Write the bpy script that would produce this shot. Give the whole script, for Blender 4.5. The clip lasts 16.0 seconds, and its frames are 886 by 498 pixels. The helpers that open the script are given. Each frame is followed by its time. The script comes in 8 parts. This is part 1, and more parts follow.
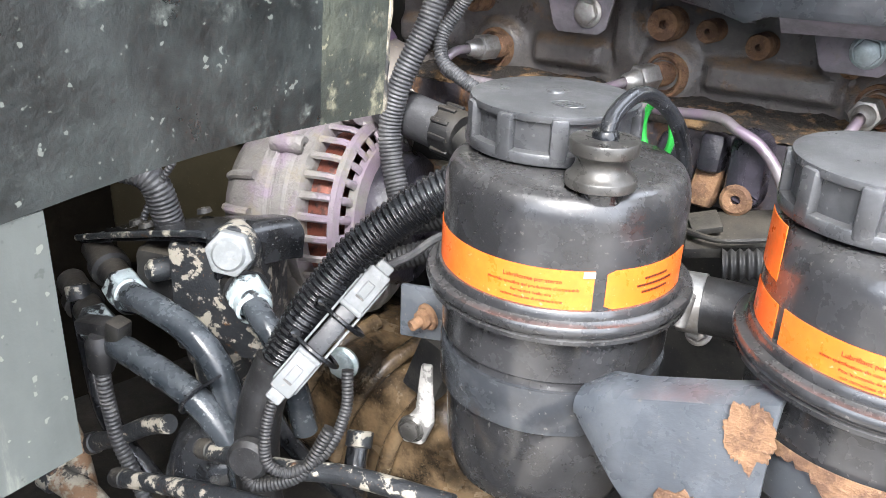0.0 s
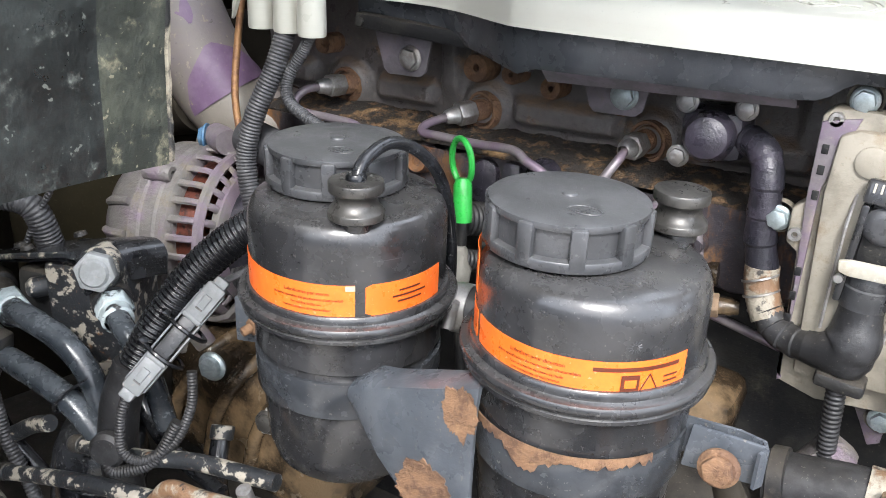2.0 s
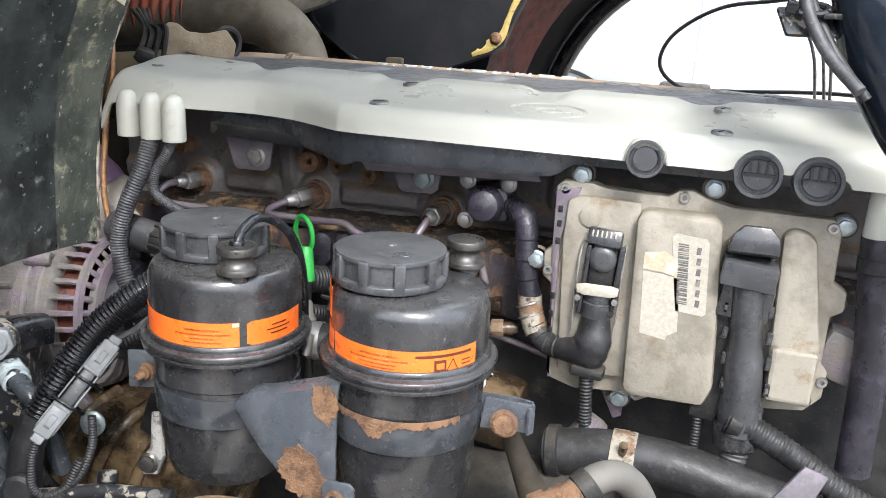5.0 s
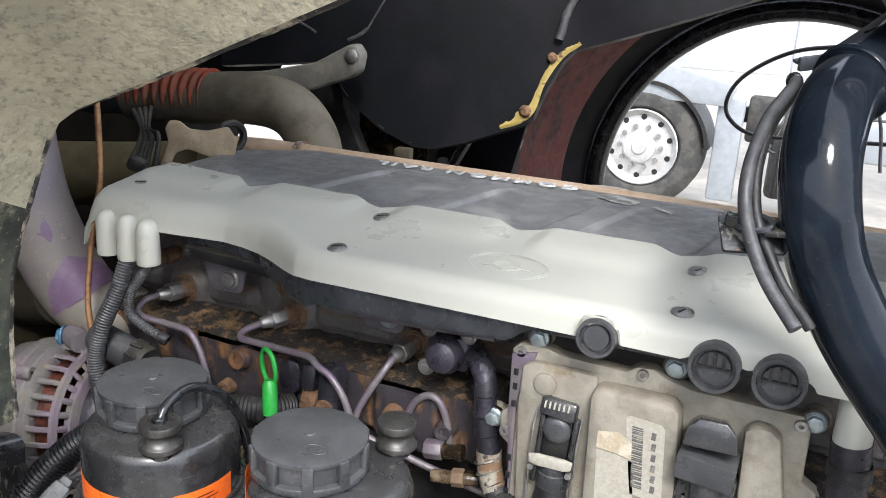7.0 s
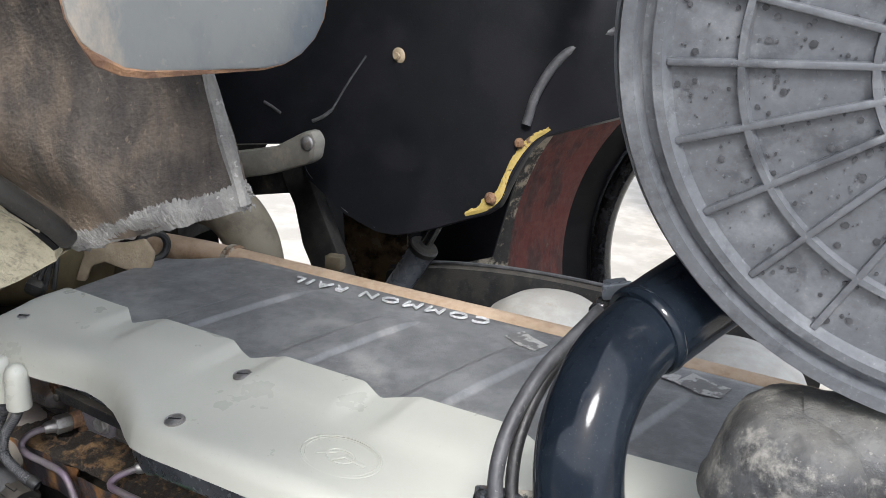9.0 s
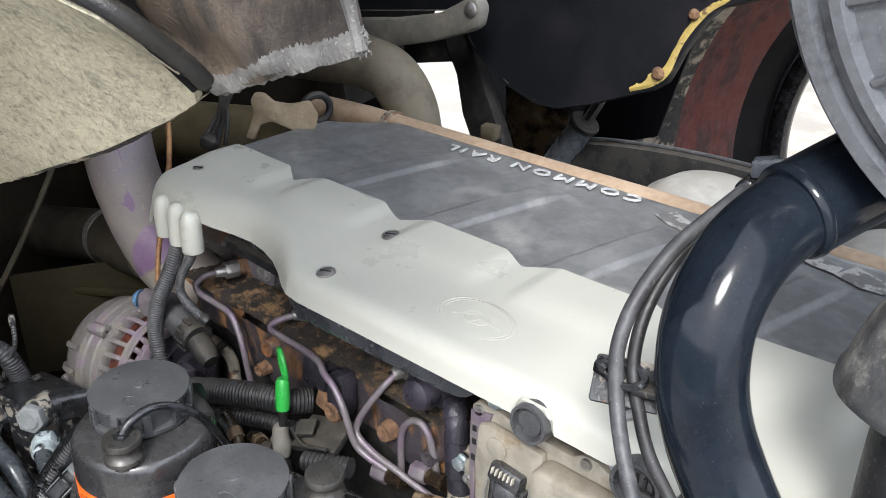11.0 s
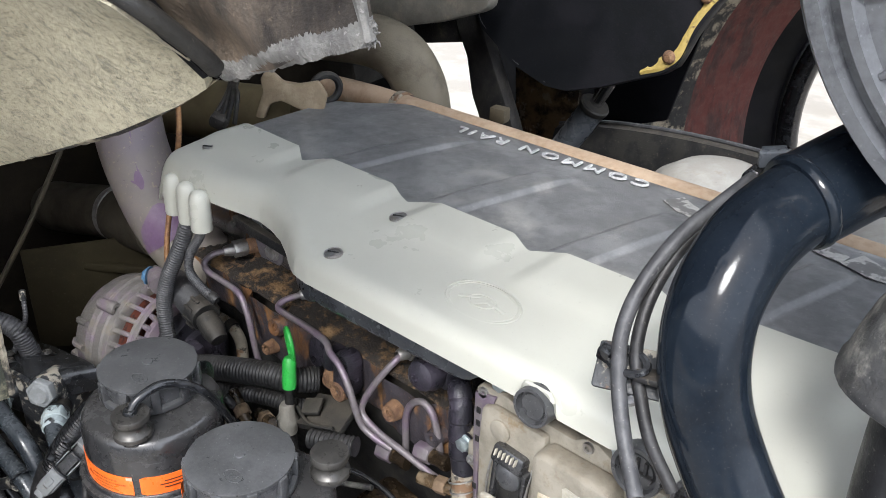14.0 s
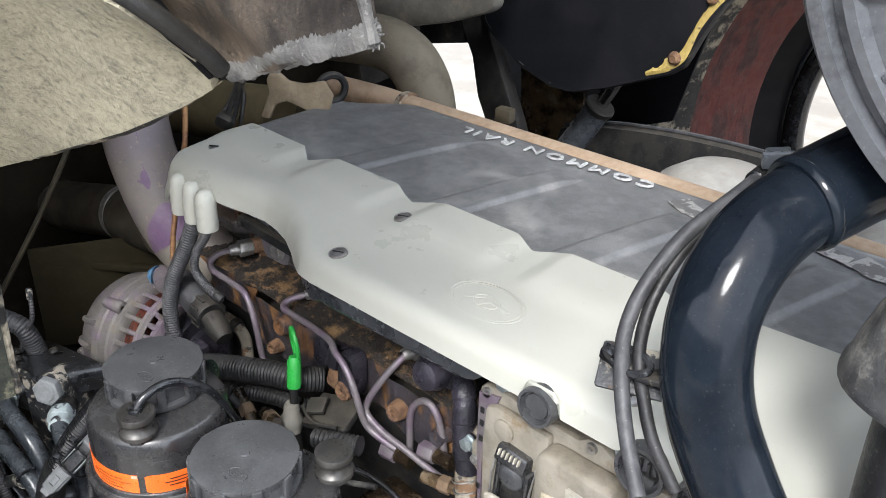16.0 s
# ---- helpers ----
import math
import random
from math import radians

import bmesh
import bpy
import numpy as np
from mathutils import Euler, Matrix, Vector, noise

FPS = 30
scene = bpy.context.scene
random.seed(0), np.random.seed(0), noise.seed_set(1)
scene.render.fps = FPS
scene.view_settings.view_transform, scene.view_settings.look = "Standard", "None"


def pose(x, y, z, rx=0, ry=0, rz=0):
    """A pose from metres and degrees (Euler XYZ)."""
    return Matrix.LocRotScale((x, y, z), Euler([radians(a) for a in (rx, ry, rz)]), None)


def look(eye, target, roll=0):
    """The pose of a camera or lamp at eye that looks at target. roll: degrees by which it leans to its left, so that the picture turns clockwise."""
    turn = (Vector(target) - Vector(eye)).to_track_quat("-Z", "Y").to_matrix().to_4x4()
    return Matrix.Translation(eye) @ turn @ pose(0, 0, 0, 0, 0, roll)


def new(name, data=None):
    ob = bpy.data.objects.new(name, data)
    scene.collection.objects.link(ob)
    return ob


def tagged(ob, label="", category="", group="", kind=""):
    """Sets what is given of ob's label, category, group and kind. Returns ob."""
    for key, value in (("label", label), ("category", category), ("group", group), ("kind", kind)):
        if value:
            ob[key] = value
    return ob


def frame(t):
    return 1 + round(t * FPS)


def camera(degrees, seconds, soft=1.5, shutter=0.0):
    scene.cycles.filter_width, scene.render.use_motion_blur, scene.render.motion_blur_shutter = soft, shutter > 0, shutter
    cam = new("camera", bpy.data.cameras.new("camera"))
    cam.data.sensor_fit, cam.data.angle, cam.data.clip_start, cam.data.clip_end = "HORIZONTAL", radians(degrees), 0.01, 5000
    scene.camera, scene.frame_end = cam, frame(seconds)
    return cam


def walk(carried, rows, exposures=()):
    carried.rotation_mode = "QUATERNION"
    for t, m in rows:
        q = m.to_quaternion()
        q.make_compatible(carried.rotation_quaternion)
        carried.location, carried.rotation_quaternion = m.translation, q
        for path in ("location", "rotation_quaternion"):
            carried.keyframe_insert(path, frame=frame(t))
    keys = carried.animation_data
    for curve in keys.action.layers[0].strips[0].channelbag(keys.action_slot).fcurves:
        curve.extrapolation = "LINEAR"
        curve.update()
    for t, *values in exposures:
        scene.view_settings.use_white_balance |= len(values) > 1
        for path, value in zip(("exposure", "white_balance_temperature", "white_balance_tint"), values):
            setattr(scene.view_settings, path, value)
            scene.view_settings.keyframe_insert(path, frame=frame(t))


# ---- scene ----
cam = camera(54.9, 16.0, soft=0.65)
PATH = [
    (0, (0.108, -0.541, 1.414), (-0.89, 0.99, 0.604), 2.3),
    (0.5, (0.101, -0.508, 1.418), (-0.904, 1.019, 0.606), 2.3),
    (1, (0.111, -0.512, 1.432), (-0.901, 1.015, 0.629), 2.1),
    (1.5, (0.16, -0.523, 1.444), (-0.847, 1.006, 0.64), 2.3),
    (2, (0.237, -0.558, 1.464), (-0.693, 1.023, 0.666), 2.4),
    (2.5, (0.245, -0.594, 1.478), (-0.559, 1.084, 0.745), 2.7),
    (3, (0.279, -0.634, 1.469), (-0.401, 1.123, 0.798), 2.8),
    (3.5, (0.298, -0.671, 1.467), (-0.298, 1.132, 0.841), 2.9),
    (4, (0.285, -0.731, 1.461), (-0.286, 1.088, 0.857), 3.0),
    (4.5, (0.291, -0.749, 1.457), (-0.285, 1.07, 0.858), 3.0),
    (5, (0.305, -0.743, 1.504), (-0.272, 1.081, 0.92), 3.0),
    (5.2, (0.323, -0.738, 1.562), (-0.252, 1.088, 0.983), 3.2),
    (7.5, (0.4, -0.621, 1.692), (-0.402, 1.107, 1.083), 3.0),
    (7.7, (0.427, -0.634, 1.743), (-0.365, 1.11, 1.167), 2.1),
    (8, (0.53, -0.565, 1.801), (-0.417, 1.08, 1.168), 3.0),
    (8.5, (0.513, -0.469, 1.799), (-0.431, 1.17, 1.151), 2.3),
    (9, (0.514, -0.449, 1.772), (-0.432, 1.202, 1.155), 2.4),
    (9.5, (0.527, -0.443, 1.768), (-0.735, 1.049, 1.343), 1.8),
    (10, (0.528, -0.441, 1.765), (-0.689, 0.958, 1.016), 1.9),
    (12.3, (0.533, -0.44, 1.768), (-0.643, 0.881, 0.834), 1.7),
    (12.5, (0.531, -0.44, 1.77), (-0.643, 0.879, 0.832), 1.9),
    (13, (0.534, -0.439, 1.769), (-0.645, 0.877, 0.833), 1.8),
    (13.5, (0.533, -0.442, 1.77), (-0.647, 0.874, 0.833), 1.8),
    (14, (0.532, -0.441, 1.77), (-0.651, 0.871, 0.833), 1.9),
    (14.5, (0.536, -0.44, 1.772), (-0.65, 0.868, 0.832), 1.8),
    (15, (0.535, -0.443, 1.773), (-0.653, 0.863, 0.833), 1.8),
    (15.5, (0.533, -0.444, 1.773), (-0.657, 0.861, 0.833), 1.8),
    (16, (0.534, -0.442, 1.771), (-0.659, 0.862, 0.834), 1.9),
]
EXPOSURES = [(0.0, 2.2), (0.5, 2.1), (1.0, 1.95), (1.5, 1.65), (2.2, 1.35), (3.0, 1.2), (4.5, 1.17), (5.0, 1.25), (7.5, 0.78), (8.0, 1.0), (8.5, 0.87), (9.0, 0.8), (9.5, 1.05), (10.0, 1.03), (12.5, 0.87), (16.0, 0.87)]
walk(cam, [(t, look(eye, target, roll)) for t, eye, target, roll in PATH], EXPOSURES)

# ---------------------------------------------------------------- light
SUN_ELEVATION, SUN_TURN = radians(46), radians(150)
world = bpy.data.worlds.new("overcast_sky")
scene.world = world
world.use_nodes = True
wn = world.node_tree.nodes
sky = wn.new("ShaderNodeTexSky")
sky.sky_type, sky.sun_disc = "NISHITA", False
sky.sun_elevation, sky.sun_rotation = SUN_ELEVATION, SUN_TURN
sky.air_density, sky.dust_density, sky.ozone_density = 1.0, 6.0, 1.0
mixw = wn.new("ShaderNodeMix")
mixw.data_type = "RGBA"
mixw.inputs[0].default_value = 0.75
mixw.inputs[7].default_value = (8.7, 9.5, 10.9, 1)
world.node_tree.links.new(sky.outputs[0], mixw.inputs[6])
world.node_tree.links.new(mixw.outputs[2], wn["Background"].inputs[0])
wn["Background"].inputs[1].default_value = 0.19
sun = new("sun", bpy.data.lights.new("sun", "SUN"))
sun.data.energy, sun.data.angle, sun.data.color = 2.2, radians(16), (0.97, 0.985, 1.0)
sun.matrix_world = look((0, 0, 0), (-math.sin(SUN_TURN) * math.cos(SUN_ELEVATION), -math.cos(SUN_TURN) * math.cos(SUN_ELEVATION), -math.sin(SUN_ELEVATION)))


# ---------------------------------------------------------------- materials
def mat(name, base, second=None, scale=30.0, low=0.45, high=0.6, rough=0.5, metal=0.0, dust=None, dust_scale=12.0,
        dust_low=0.5, dust_high=0.7, settle=0.0, bump=0.15, bump_scale=400.0, spec=0.5, clear=0.0, streak=(1, 1, 1), deep=0.82, specks=0.3, speck_scale=420.0):
    """A surface with a base colour, patches of a second one, a layer of dust in patches and settled on what faces up, and a fine relief."""
    m = bpy.data.materials.new(name)
    m.use_nodes = True
    nt = m.node_tree
    n, l = nt.nodes, nt.links
    b = n["Principled BSDF"]
    tc = n.new("ShaderNodeTexCoord")

    def noise_at(sc, detail=6.0, rgh=0.6, stretch=(1, 1, 1)):
        mp = n.new("ShaderNodeMapping")
        mp.inputs["Scale"].default_value = stretch
        l.new(tc.outputs["Object"], mp.inputs[0])
        t = n.new("ShaderNodeTexNoise")
        t.inputs["Scale"].default_value, t.inputs["Detail"].default_value, t.inputs["Roughness"].default_value = sc, detail, rgh
        l.new(mp.outputs[0], t.inputs["Vector"])
        return t.outputs["Fac"]

    def ramp(sock, lo, hi, a=0.0, c=1.0):
        r = n.new("ShaderNodeMapRange")
        r.interpolation_type = "SMOOTHSTEP"
        for k, v in zip((1, 2, 3, 4), (lo, hi, a, c)):
            r.inputs[k].default_value = v
        l.new(sock, r.inputs[0])
        return r.outputs[0]

    def mix(fac, a, c):
        x = n.new("ShaderNodeMix")
        x.data_type = "RGBA"
        l.new(fac, x.inputs[0]) if not isinstance(fac, float) else None
        for i, v in ((6, a), (7, c)):
            if isinstance(v, tuple):
                x.inputs[i].default_value = (*v, 1)
            else:
                l.new(v, x.inputs[i])
        return x.outputs[2]

    # fine tonal grain on the base
    grain = noise_at(scale * 5, 4.0)
    dark = tuple(c * deep for c in base)
    col = mix(ramp(grain, 0.3, 0.7), dark, base)
    rsock = None
    if second:
        patch = ramp(noise_at(scale, 8.0, 0.65, streak), low, high)
        col = mix(patch, col, second)
        rsock = patch
    fac = None
    if dust:
        d = ramp(noise_at(dust_scale, 9.0, 0.7, streak), dust_low, dust_high, 0.0, 0.9)
        fac = d
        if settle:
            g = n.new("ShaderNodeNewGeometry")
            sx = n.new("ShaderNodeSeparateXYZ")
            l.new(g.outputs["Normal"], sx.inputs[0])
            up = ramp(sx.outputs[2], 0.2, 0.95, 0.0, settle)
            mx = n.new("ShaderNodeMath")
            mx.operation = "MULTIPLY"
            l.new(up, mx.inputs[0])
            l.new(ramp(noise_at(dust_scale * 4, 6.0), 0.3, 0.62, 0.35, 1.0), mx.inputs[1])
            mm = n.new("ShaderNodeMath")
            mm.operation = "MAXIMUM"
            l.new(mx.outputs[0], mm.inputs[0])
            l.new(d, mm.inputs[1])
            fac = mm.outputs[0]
        col = mix(fac, col, dust)
    if specks:
        # scattered fine dust grains
        sp = ramp(noise_at(speck_scale, 2.0, 0.5), 0.67, 0.715, 0.0, specks)
        pale = dust or tuple(min(c * 2.2 + 0.02, 0.7) for c in base)
        col = mix(sp, col, pale)
        sp2 = ramp(noise_at(speck_scale * 0.6, 3.0, 0.6), 0.66, 0.72, 0.0, specks * 0.8)
        col = mix(sp2, col, tuple(c * 0.35 for c in base))
    l.new(col, b.inputs["Base Color"])
    rr = ramp(noise_at(scale * 2.3, 5.0), 0.25, 0.75, max(rough - 0.12, 0.04), min(rough + 0.12, 1.0))
    if fac is not None:
        x = n.new("ShaderNodeMix")
        x.data_type = "FLOAT"
        l.new(fac, x.inputs[0])
        l.new(rr, x.inputs[2])
        x.inputs[3].default_value = 0.95
        rr = x.outputs[0]
    l.new(rr, b.inputs["Roughness"])
    b.inputs["Metallic"].default_value = metal
    b.inputs["Specular IOR Level"].default_value = spec
    if fac is not None:
        # dust takes the shine away
        dull = n.new("ShaderNodeMapRange")
        dull.inputs[3].default_value, dull.inputs[4].default_value = spec, spec * 0.25
        l.new(fac, dull.inputs[0])
        l.new(dull.outputs[0], b.inputs["Specular IOR Level"])
    b.inputs["Coat Weight"].default_value = clear
    b.inputs["Coat Roughness"].default_value = 0.12
    bp = n.new("ShaderNodeBump")
    bp.inputs["Strength"].default_value, bp.inputs["Distance"].default_value = bump, 0.002
    h = noise_at(bump_scale, 4.0)
    if rsock is not None:
        ad = n.new("ShaderNodeMath")
        ad.operation = "MULTIPLY_ADD"
        l.new(rsock, ad.inputs[0])
        ad.inputs[1].default_value = 0.6
        l.new(h, ad.inputs[2])
        h = ad.outputs[0]
    l.new(h, bp.inputs["Height"])
    l.new(bp.outputs[0], b.inputs["Normal"])
    return m


MUD = (0.36, 0.31, 0.23)
M = {
    "cover": mat("pale_green_grey_plastic", (0.487, 0.484, 0.425), (0.465, 0.462, 0.403), 7, 0.4, 0.65, rough=0.36, dust=(0.42, 0.38, 0.31), dust_scale=70, dust_low=0.74, dust_high=0.86, settle=0.0, bump=0.03, bump_scale=900, deep=0.98, specks=0.16, speck_scale=500),
    "panel": mat("dusty_black_panel", (0.145, 0.146, 0.150), (0.200, 0.201, 0.203), 26, 0.42, 0.66, rough=0.36, dust=(0.34, 0.33, 0.31), dust_scale=11, dust_low=0.51, dust_high=0.76, settle=0.08, bump=0.22, bump_scale=500),
    "tank": mat("black_tank_plastic", (0.022, 0.022, 0.0235), (0.034, 0.034, 0.036), 22, rough=0.24, dust=(0.30, 0.285, 0.26), dust_scale=150, dust_low=0.70, dust_high=0.77, settle=0.08, bump=0.06, bump_scale=350, spec=0.55, specks=0.18, clear=0.35),
    "cap": mat("grey_black_cap_plastic", (0.045, 0.046, 0.049), (0.062, 0.063, 0.067), 25, rough=0.32, spec=0.55, dust=(0.25, 0.25, 0.24), dust_scale=90, dust_low=0.64, dust_high=0.78, settle=0.12, bump=0.12, bump_scale=900),
    "plug": mat("dark_bronze_plug", (0.060, 0.057, 0.053), (0.082, 0.078, 0.072), 60, rough=0.34, metal=0.5, bump=0.04, dust=(0.2, 0.19, 0.17), dust_scale=50, dust_low=0.6, dust_high=0.85),
    "rubber": mat("black_rubber", (0.016, 0.016, 0.017), (0.03, 0.03, 0.032), 40, rough=0.45, spec=0.38, dust=(0.2, 0.18, 0.15), dust_scale=25, dust_low=0.64, dust_high=0.85, settle=0.08),
    "gloss": mat("glossy_black_hose", (0.008, 0.0085, 0.010), (0.018, 0.019, 0.022), 40, rough=0.14, dust=(0.22, 0.22, 0.21), dust_scale=60, dust_low=0.66, dust_high=0.82, settle=0.06, bump=0.05),
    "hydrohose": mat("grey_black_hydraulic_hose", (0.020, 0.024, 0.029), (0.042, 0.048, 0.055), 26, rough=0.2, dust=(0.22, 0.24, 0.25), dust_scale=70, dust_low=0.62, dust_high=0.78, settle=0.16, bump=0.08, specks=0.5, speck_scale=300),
    "conduit": mat("grey_black_conduit", (0.042, 0.042, 0.045), (0.066, 0.066, 0.069), 40, rough=0.5, dust=(0.25, 0.24, 0.22), dust_scale=20, dust_low=0.55, dust_high=0.8),
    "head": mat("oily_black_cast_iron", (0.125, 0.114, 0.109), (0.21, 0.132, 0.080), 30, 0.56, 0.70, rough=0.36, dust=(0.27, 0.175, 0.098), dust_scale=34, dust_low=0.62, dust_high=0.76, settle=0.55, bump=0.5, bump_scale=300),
    "ledge": mat("dirt_covered_cast_ledge", (0.02, 0.016, 0.013), (0.16, 0.095, 0.048), 75, 0.52, 0.64, rough=0.8, dust=(0.30, 0.19, 0.10), dust_scale=22, dust_low=0.52, dust_high=0.66, bump=1.0, bump_scale=420),
    "rustrun": mat("purple_black_wall_with_rust", (0.044, 0.039, 0.046), (0.19, 0.09, 0.036), 18, 0.51, 0.62, rough=0.5, dust=(0.29, 0.15, 0.06), dust_scale=24, dust_low=0.53, dust_high=0.66, bump=0.6, bump_scale=250, streak=(1, 1, 0.45)),
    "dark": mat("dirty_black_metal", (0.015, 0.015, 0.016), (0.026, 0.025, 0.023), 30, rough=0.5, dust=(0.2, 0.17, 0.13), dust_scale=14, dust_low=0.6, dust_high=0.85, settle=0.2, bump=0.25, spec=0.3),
    "rust": mat("orange_rust", (0.215, 0.118, 0.063), (0.105, 0.055, 0.032), 70, rough=0.85, dust=(0.33, 0.215, 0.12), dust_scale=60, dust_low=0.55, dust_high=0.8, bump=0.6, bump_scale=500),
    "bluesteel": mat("blue_black_painted_steel", (0.070, 0.078, 0.090), (0.092, 0.10, 0.112), 25, rough=0.3, dust=(0.26, 0.22, 0.17), dust_scale=22, dust_low=0.70, dust_high=0.85, bump=0.1),
    "clampblack": mat("black_painted_clamp", (0.034, 0.037, 0.042), (0.052, 0.056, 0.062), 25, rough=0.2, dust=(0.24, 0.225, 0.2), dust_scale=60, dust_low=0.66, dust_high=0.82, bump=0.08, clear=0.4),
    "zinc": mat("zinc_plated_steel", (0.47, 0.53, 0.54), (0.32, 0.37, 0.38), 120, rough=0.42, metal=0.7, dust=(0.3, 0.3, 0.27), dust_scale=80, dust_low=0.55, dust_high=0.8),
    "steel": mat("dull_steel", (0.42, 0.41, 0.40), (0.3, 0.28, 0.26), 80, rough=0.45, metal=0.8, dust=(0.3, 0.24, 0.18), dust_scale=50, dust_low=0.6, dust_high=0.85),
    "purple": mat("purple_overspray_steel", (0.215, 0.19, 0.20), (0.18, 0.138, 0.178), 40, rough=0.45, metal=0.35, dust=(0.30, 0.25, 0.205), dust_scale=30, dust_low=0.55, dust_high=0.8),
    "purplepipe": mat("purple_splashed_grey_pipe", (0.205, 0.182, 0.155), (0.180, 0.150, 0.165), 4.5, 0.46, 0.66, rough=0.5, dust=(0.29, 0.25, 0.20), dust_scale=120, dust_low=0.58, dust_high=0.68, specks=0.7, speck_scale=240),
    "purplepaint": mat("purple_paint_splash", (0.150, 0.092, 0.162), (0.185, 0.128, 0.19), 30, 0.45, 0.7, rough=0.4, bump=0.08, dust=(0.24, 0.205, 0.17), dust_scale=120, dust_low=0.62, dust_high=0.72),
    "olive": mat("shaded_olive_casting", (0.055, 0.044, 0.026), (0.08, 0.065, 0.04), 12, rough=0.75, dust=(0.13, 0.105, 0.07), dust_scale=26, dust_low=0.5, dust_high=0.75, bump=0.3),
    "brownrust": mat("brown_rough_casting", (0.13, 0.088, 0.055), (0.20, 0.135, 0.085), 22, rough=0.8, dust=(0.26, 0.18, 0.11), dust_scale=50, dust_low=0.5, dust_high=0.7, bump=0.5, bump_scale=300),
    "paledome": mat("pale_dusty_shield", (0.40, 0.385, 0.35), (0.33, 0.31, 0.275), 9, rough=0.8, dust=(0.3, 0.25, 0.19), dust_scale=24, dust_low=0.55, dust_high=0.8, bump=0.3),
    "splashed": mat("black_steel_with_dried_mud", (0.02, 0.02, 0.02), (0.034, 0.032, 0.03), 20, rough=0.6, dust=(0.42, 0.37, 0.28), dust_scale=26, dust_low=0.48, dust_high=0.6, bump=0.3),
    "rail": mat("moulded_grey_black_edge", (0.046, 0.050, 0.057), (0.066, 0.070, 0.078), 18, rough=0.28, dust=(0.2, 0.2, 0.2), dust_scale=60, dust_low=0.62, dust_high=0.8, bump=0.1, spec=0.6),
    "shield": mat("purple_grey_shield", (0.155, 0.143, 0.155), (0.20, 0.175, 0.20), 40, rough=0.45, metal=0.3, dust=(0.2, 0.17, 0.14), dust_scale=40, dust_low=0.55, dust_high=0.8),
    "purplecast": mat("purple_black_casting", (0.017, 0.0165, 0.022), (0.038, 0.033, 0.045), 30, rough=0.34, dust=(0.14, 0.12, 0.13), dust_scale=30, dust_low=0.62, dust_high=0.82, bump=0.3),
    "alu": mat("dusty_cast_aluminium", (0.165, 0.153, 0.142), (0.165, 0.128, 0.158), 26, 0.45, 0.62, rough=0.55, metal=0.2, dust=(0.20, 0.175, 0.14), dust_scale=50, dust_low=0.5, dust_high=0.7, bump=0.6, bump_scale=300),
    "copper": mat("copper_wire", (0.13, 0.038, 0.024), (0.05, 0.02, 0.016), 150, rough=0.4, metal=0.5),
    "coppertube": mat("rusty_copper_tube", (0.34, 0.18, 0.08), (0.18, 0.09, 0.05), 60, rough=0.55, metal=0.3),
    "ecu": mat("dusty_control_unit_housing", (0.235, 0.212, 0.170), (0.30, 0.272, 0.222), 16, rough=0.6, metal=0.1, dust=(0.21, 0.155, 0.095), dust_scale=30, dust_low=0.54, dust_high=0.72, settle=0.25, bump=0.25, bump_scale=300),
    "paper": mat("worn_paper_label", (0.42, 0.39, 0.325), (0.33, 0.29, 0.225), 60, 0.55, 0.7, rough=0.7, bump=0.05),
    "tornpaper": mat("torn_brown_label", (0.46, 0.38, 0.27), (0.56, 0.5, 0.4), 60, 0.5, 0.65, rough=0.7, bump=0.1),
    "ink": mat("black_ink", (0.02, 0.02, 0.02), rough=0.6, bump=0),
    "orange": mat("orange_label", (0.93, 0.17, 0.024), (0.86, 0.14, 0.018), 50, rough=0.35, dust=(0.6, 0.5, 0.4), dust_scale=90, dust_low=0.7, dust_high=0.9, bump=0.02),
    "orangeink": mat("dark_label_print", (0.10, 0.02, 0.008), rough=0.5, bump=0),
    "green": mat("green_plastic", (0.03, 0.38, 0.06), (0.025, 0.3, 0.05), 80, rough=0.35),
    "greyplug": mat("grey_connector_plastic", (0.235, 0.245, 0.25), (0.18, 0.188, 0.19), 60, rough=0.45, dust=(0.4, 0.34, 0.27), dust_scale=60, dust_low=0.6, dust_high=0.85),
    "blue": mat("blue_bolt", (0.05, 0.13, 0.24), (0.08, 0.16, 0.24), 80, rough=0.4),
    "mudplate": mat("mud_splashed_panel", (0.009, 0.0115, 0.0115), (0.030, 0.036, 0.035), 14, 0.42, 0.66, rough=0.36, dust=(0.12, 0.13, 0.118), dust_scale=60, dust_low=0.56, dust_high=0.76, bump=0.2, bump_scale=250, specks=0.8, speck_scale=240, deep=0.55),
    "mudgreen": mat("green_grey_dried_mud_skin", (0.022, 0.026, 0.021), (0.055, 0.060, 0.045), 22, 0.42, 0.62, rough=0.5, dust=(0.19, 0.18, 0.125), dust_scale=60, dust_low=0.54, dust_high=0.70, bump=0.35, bump_scale=260, specks=0.75, speck_scale=260),
    "mudsmooth": mat("smeared_grey_panel_skin", (0.060, 0.067, 0.064), (0.088, 0.096, 0.090), 8, 0.35, 0.7, rough=0.42, dust=(0.19, 0.195, 0.17), dust_scale=70, dust_low=0.58, dust_high=0.78, bump=0.1, bump_scale=250, specks=0.6, speck_scale=240, streak=(1, 1, 0.25)),
    "mudbeige": mat("mud_coated_liner", (0.39, 0.355, 0.255), (0.29, 0.265, 0.195), 26, 0.45, 0.66, rough=0.9, dust=(0.195, 0.185, 0.145), dust_scale=190, dust_low=0.48, dust_high=0.66, bump=0.6, bump_scale=300),
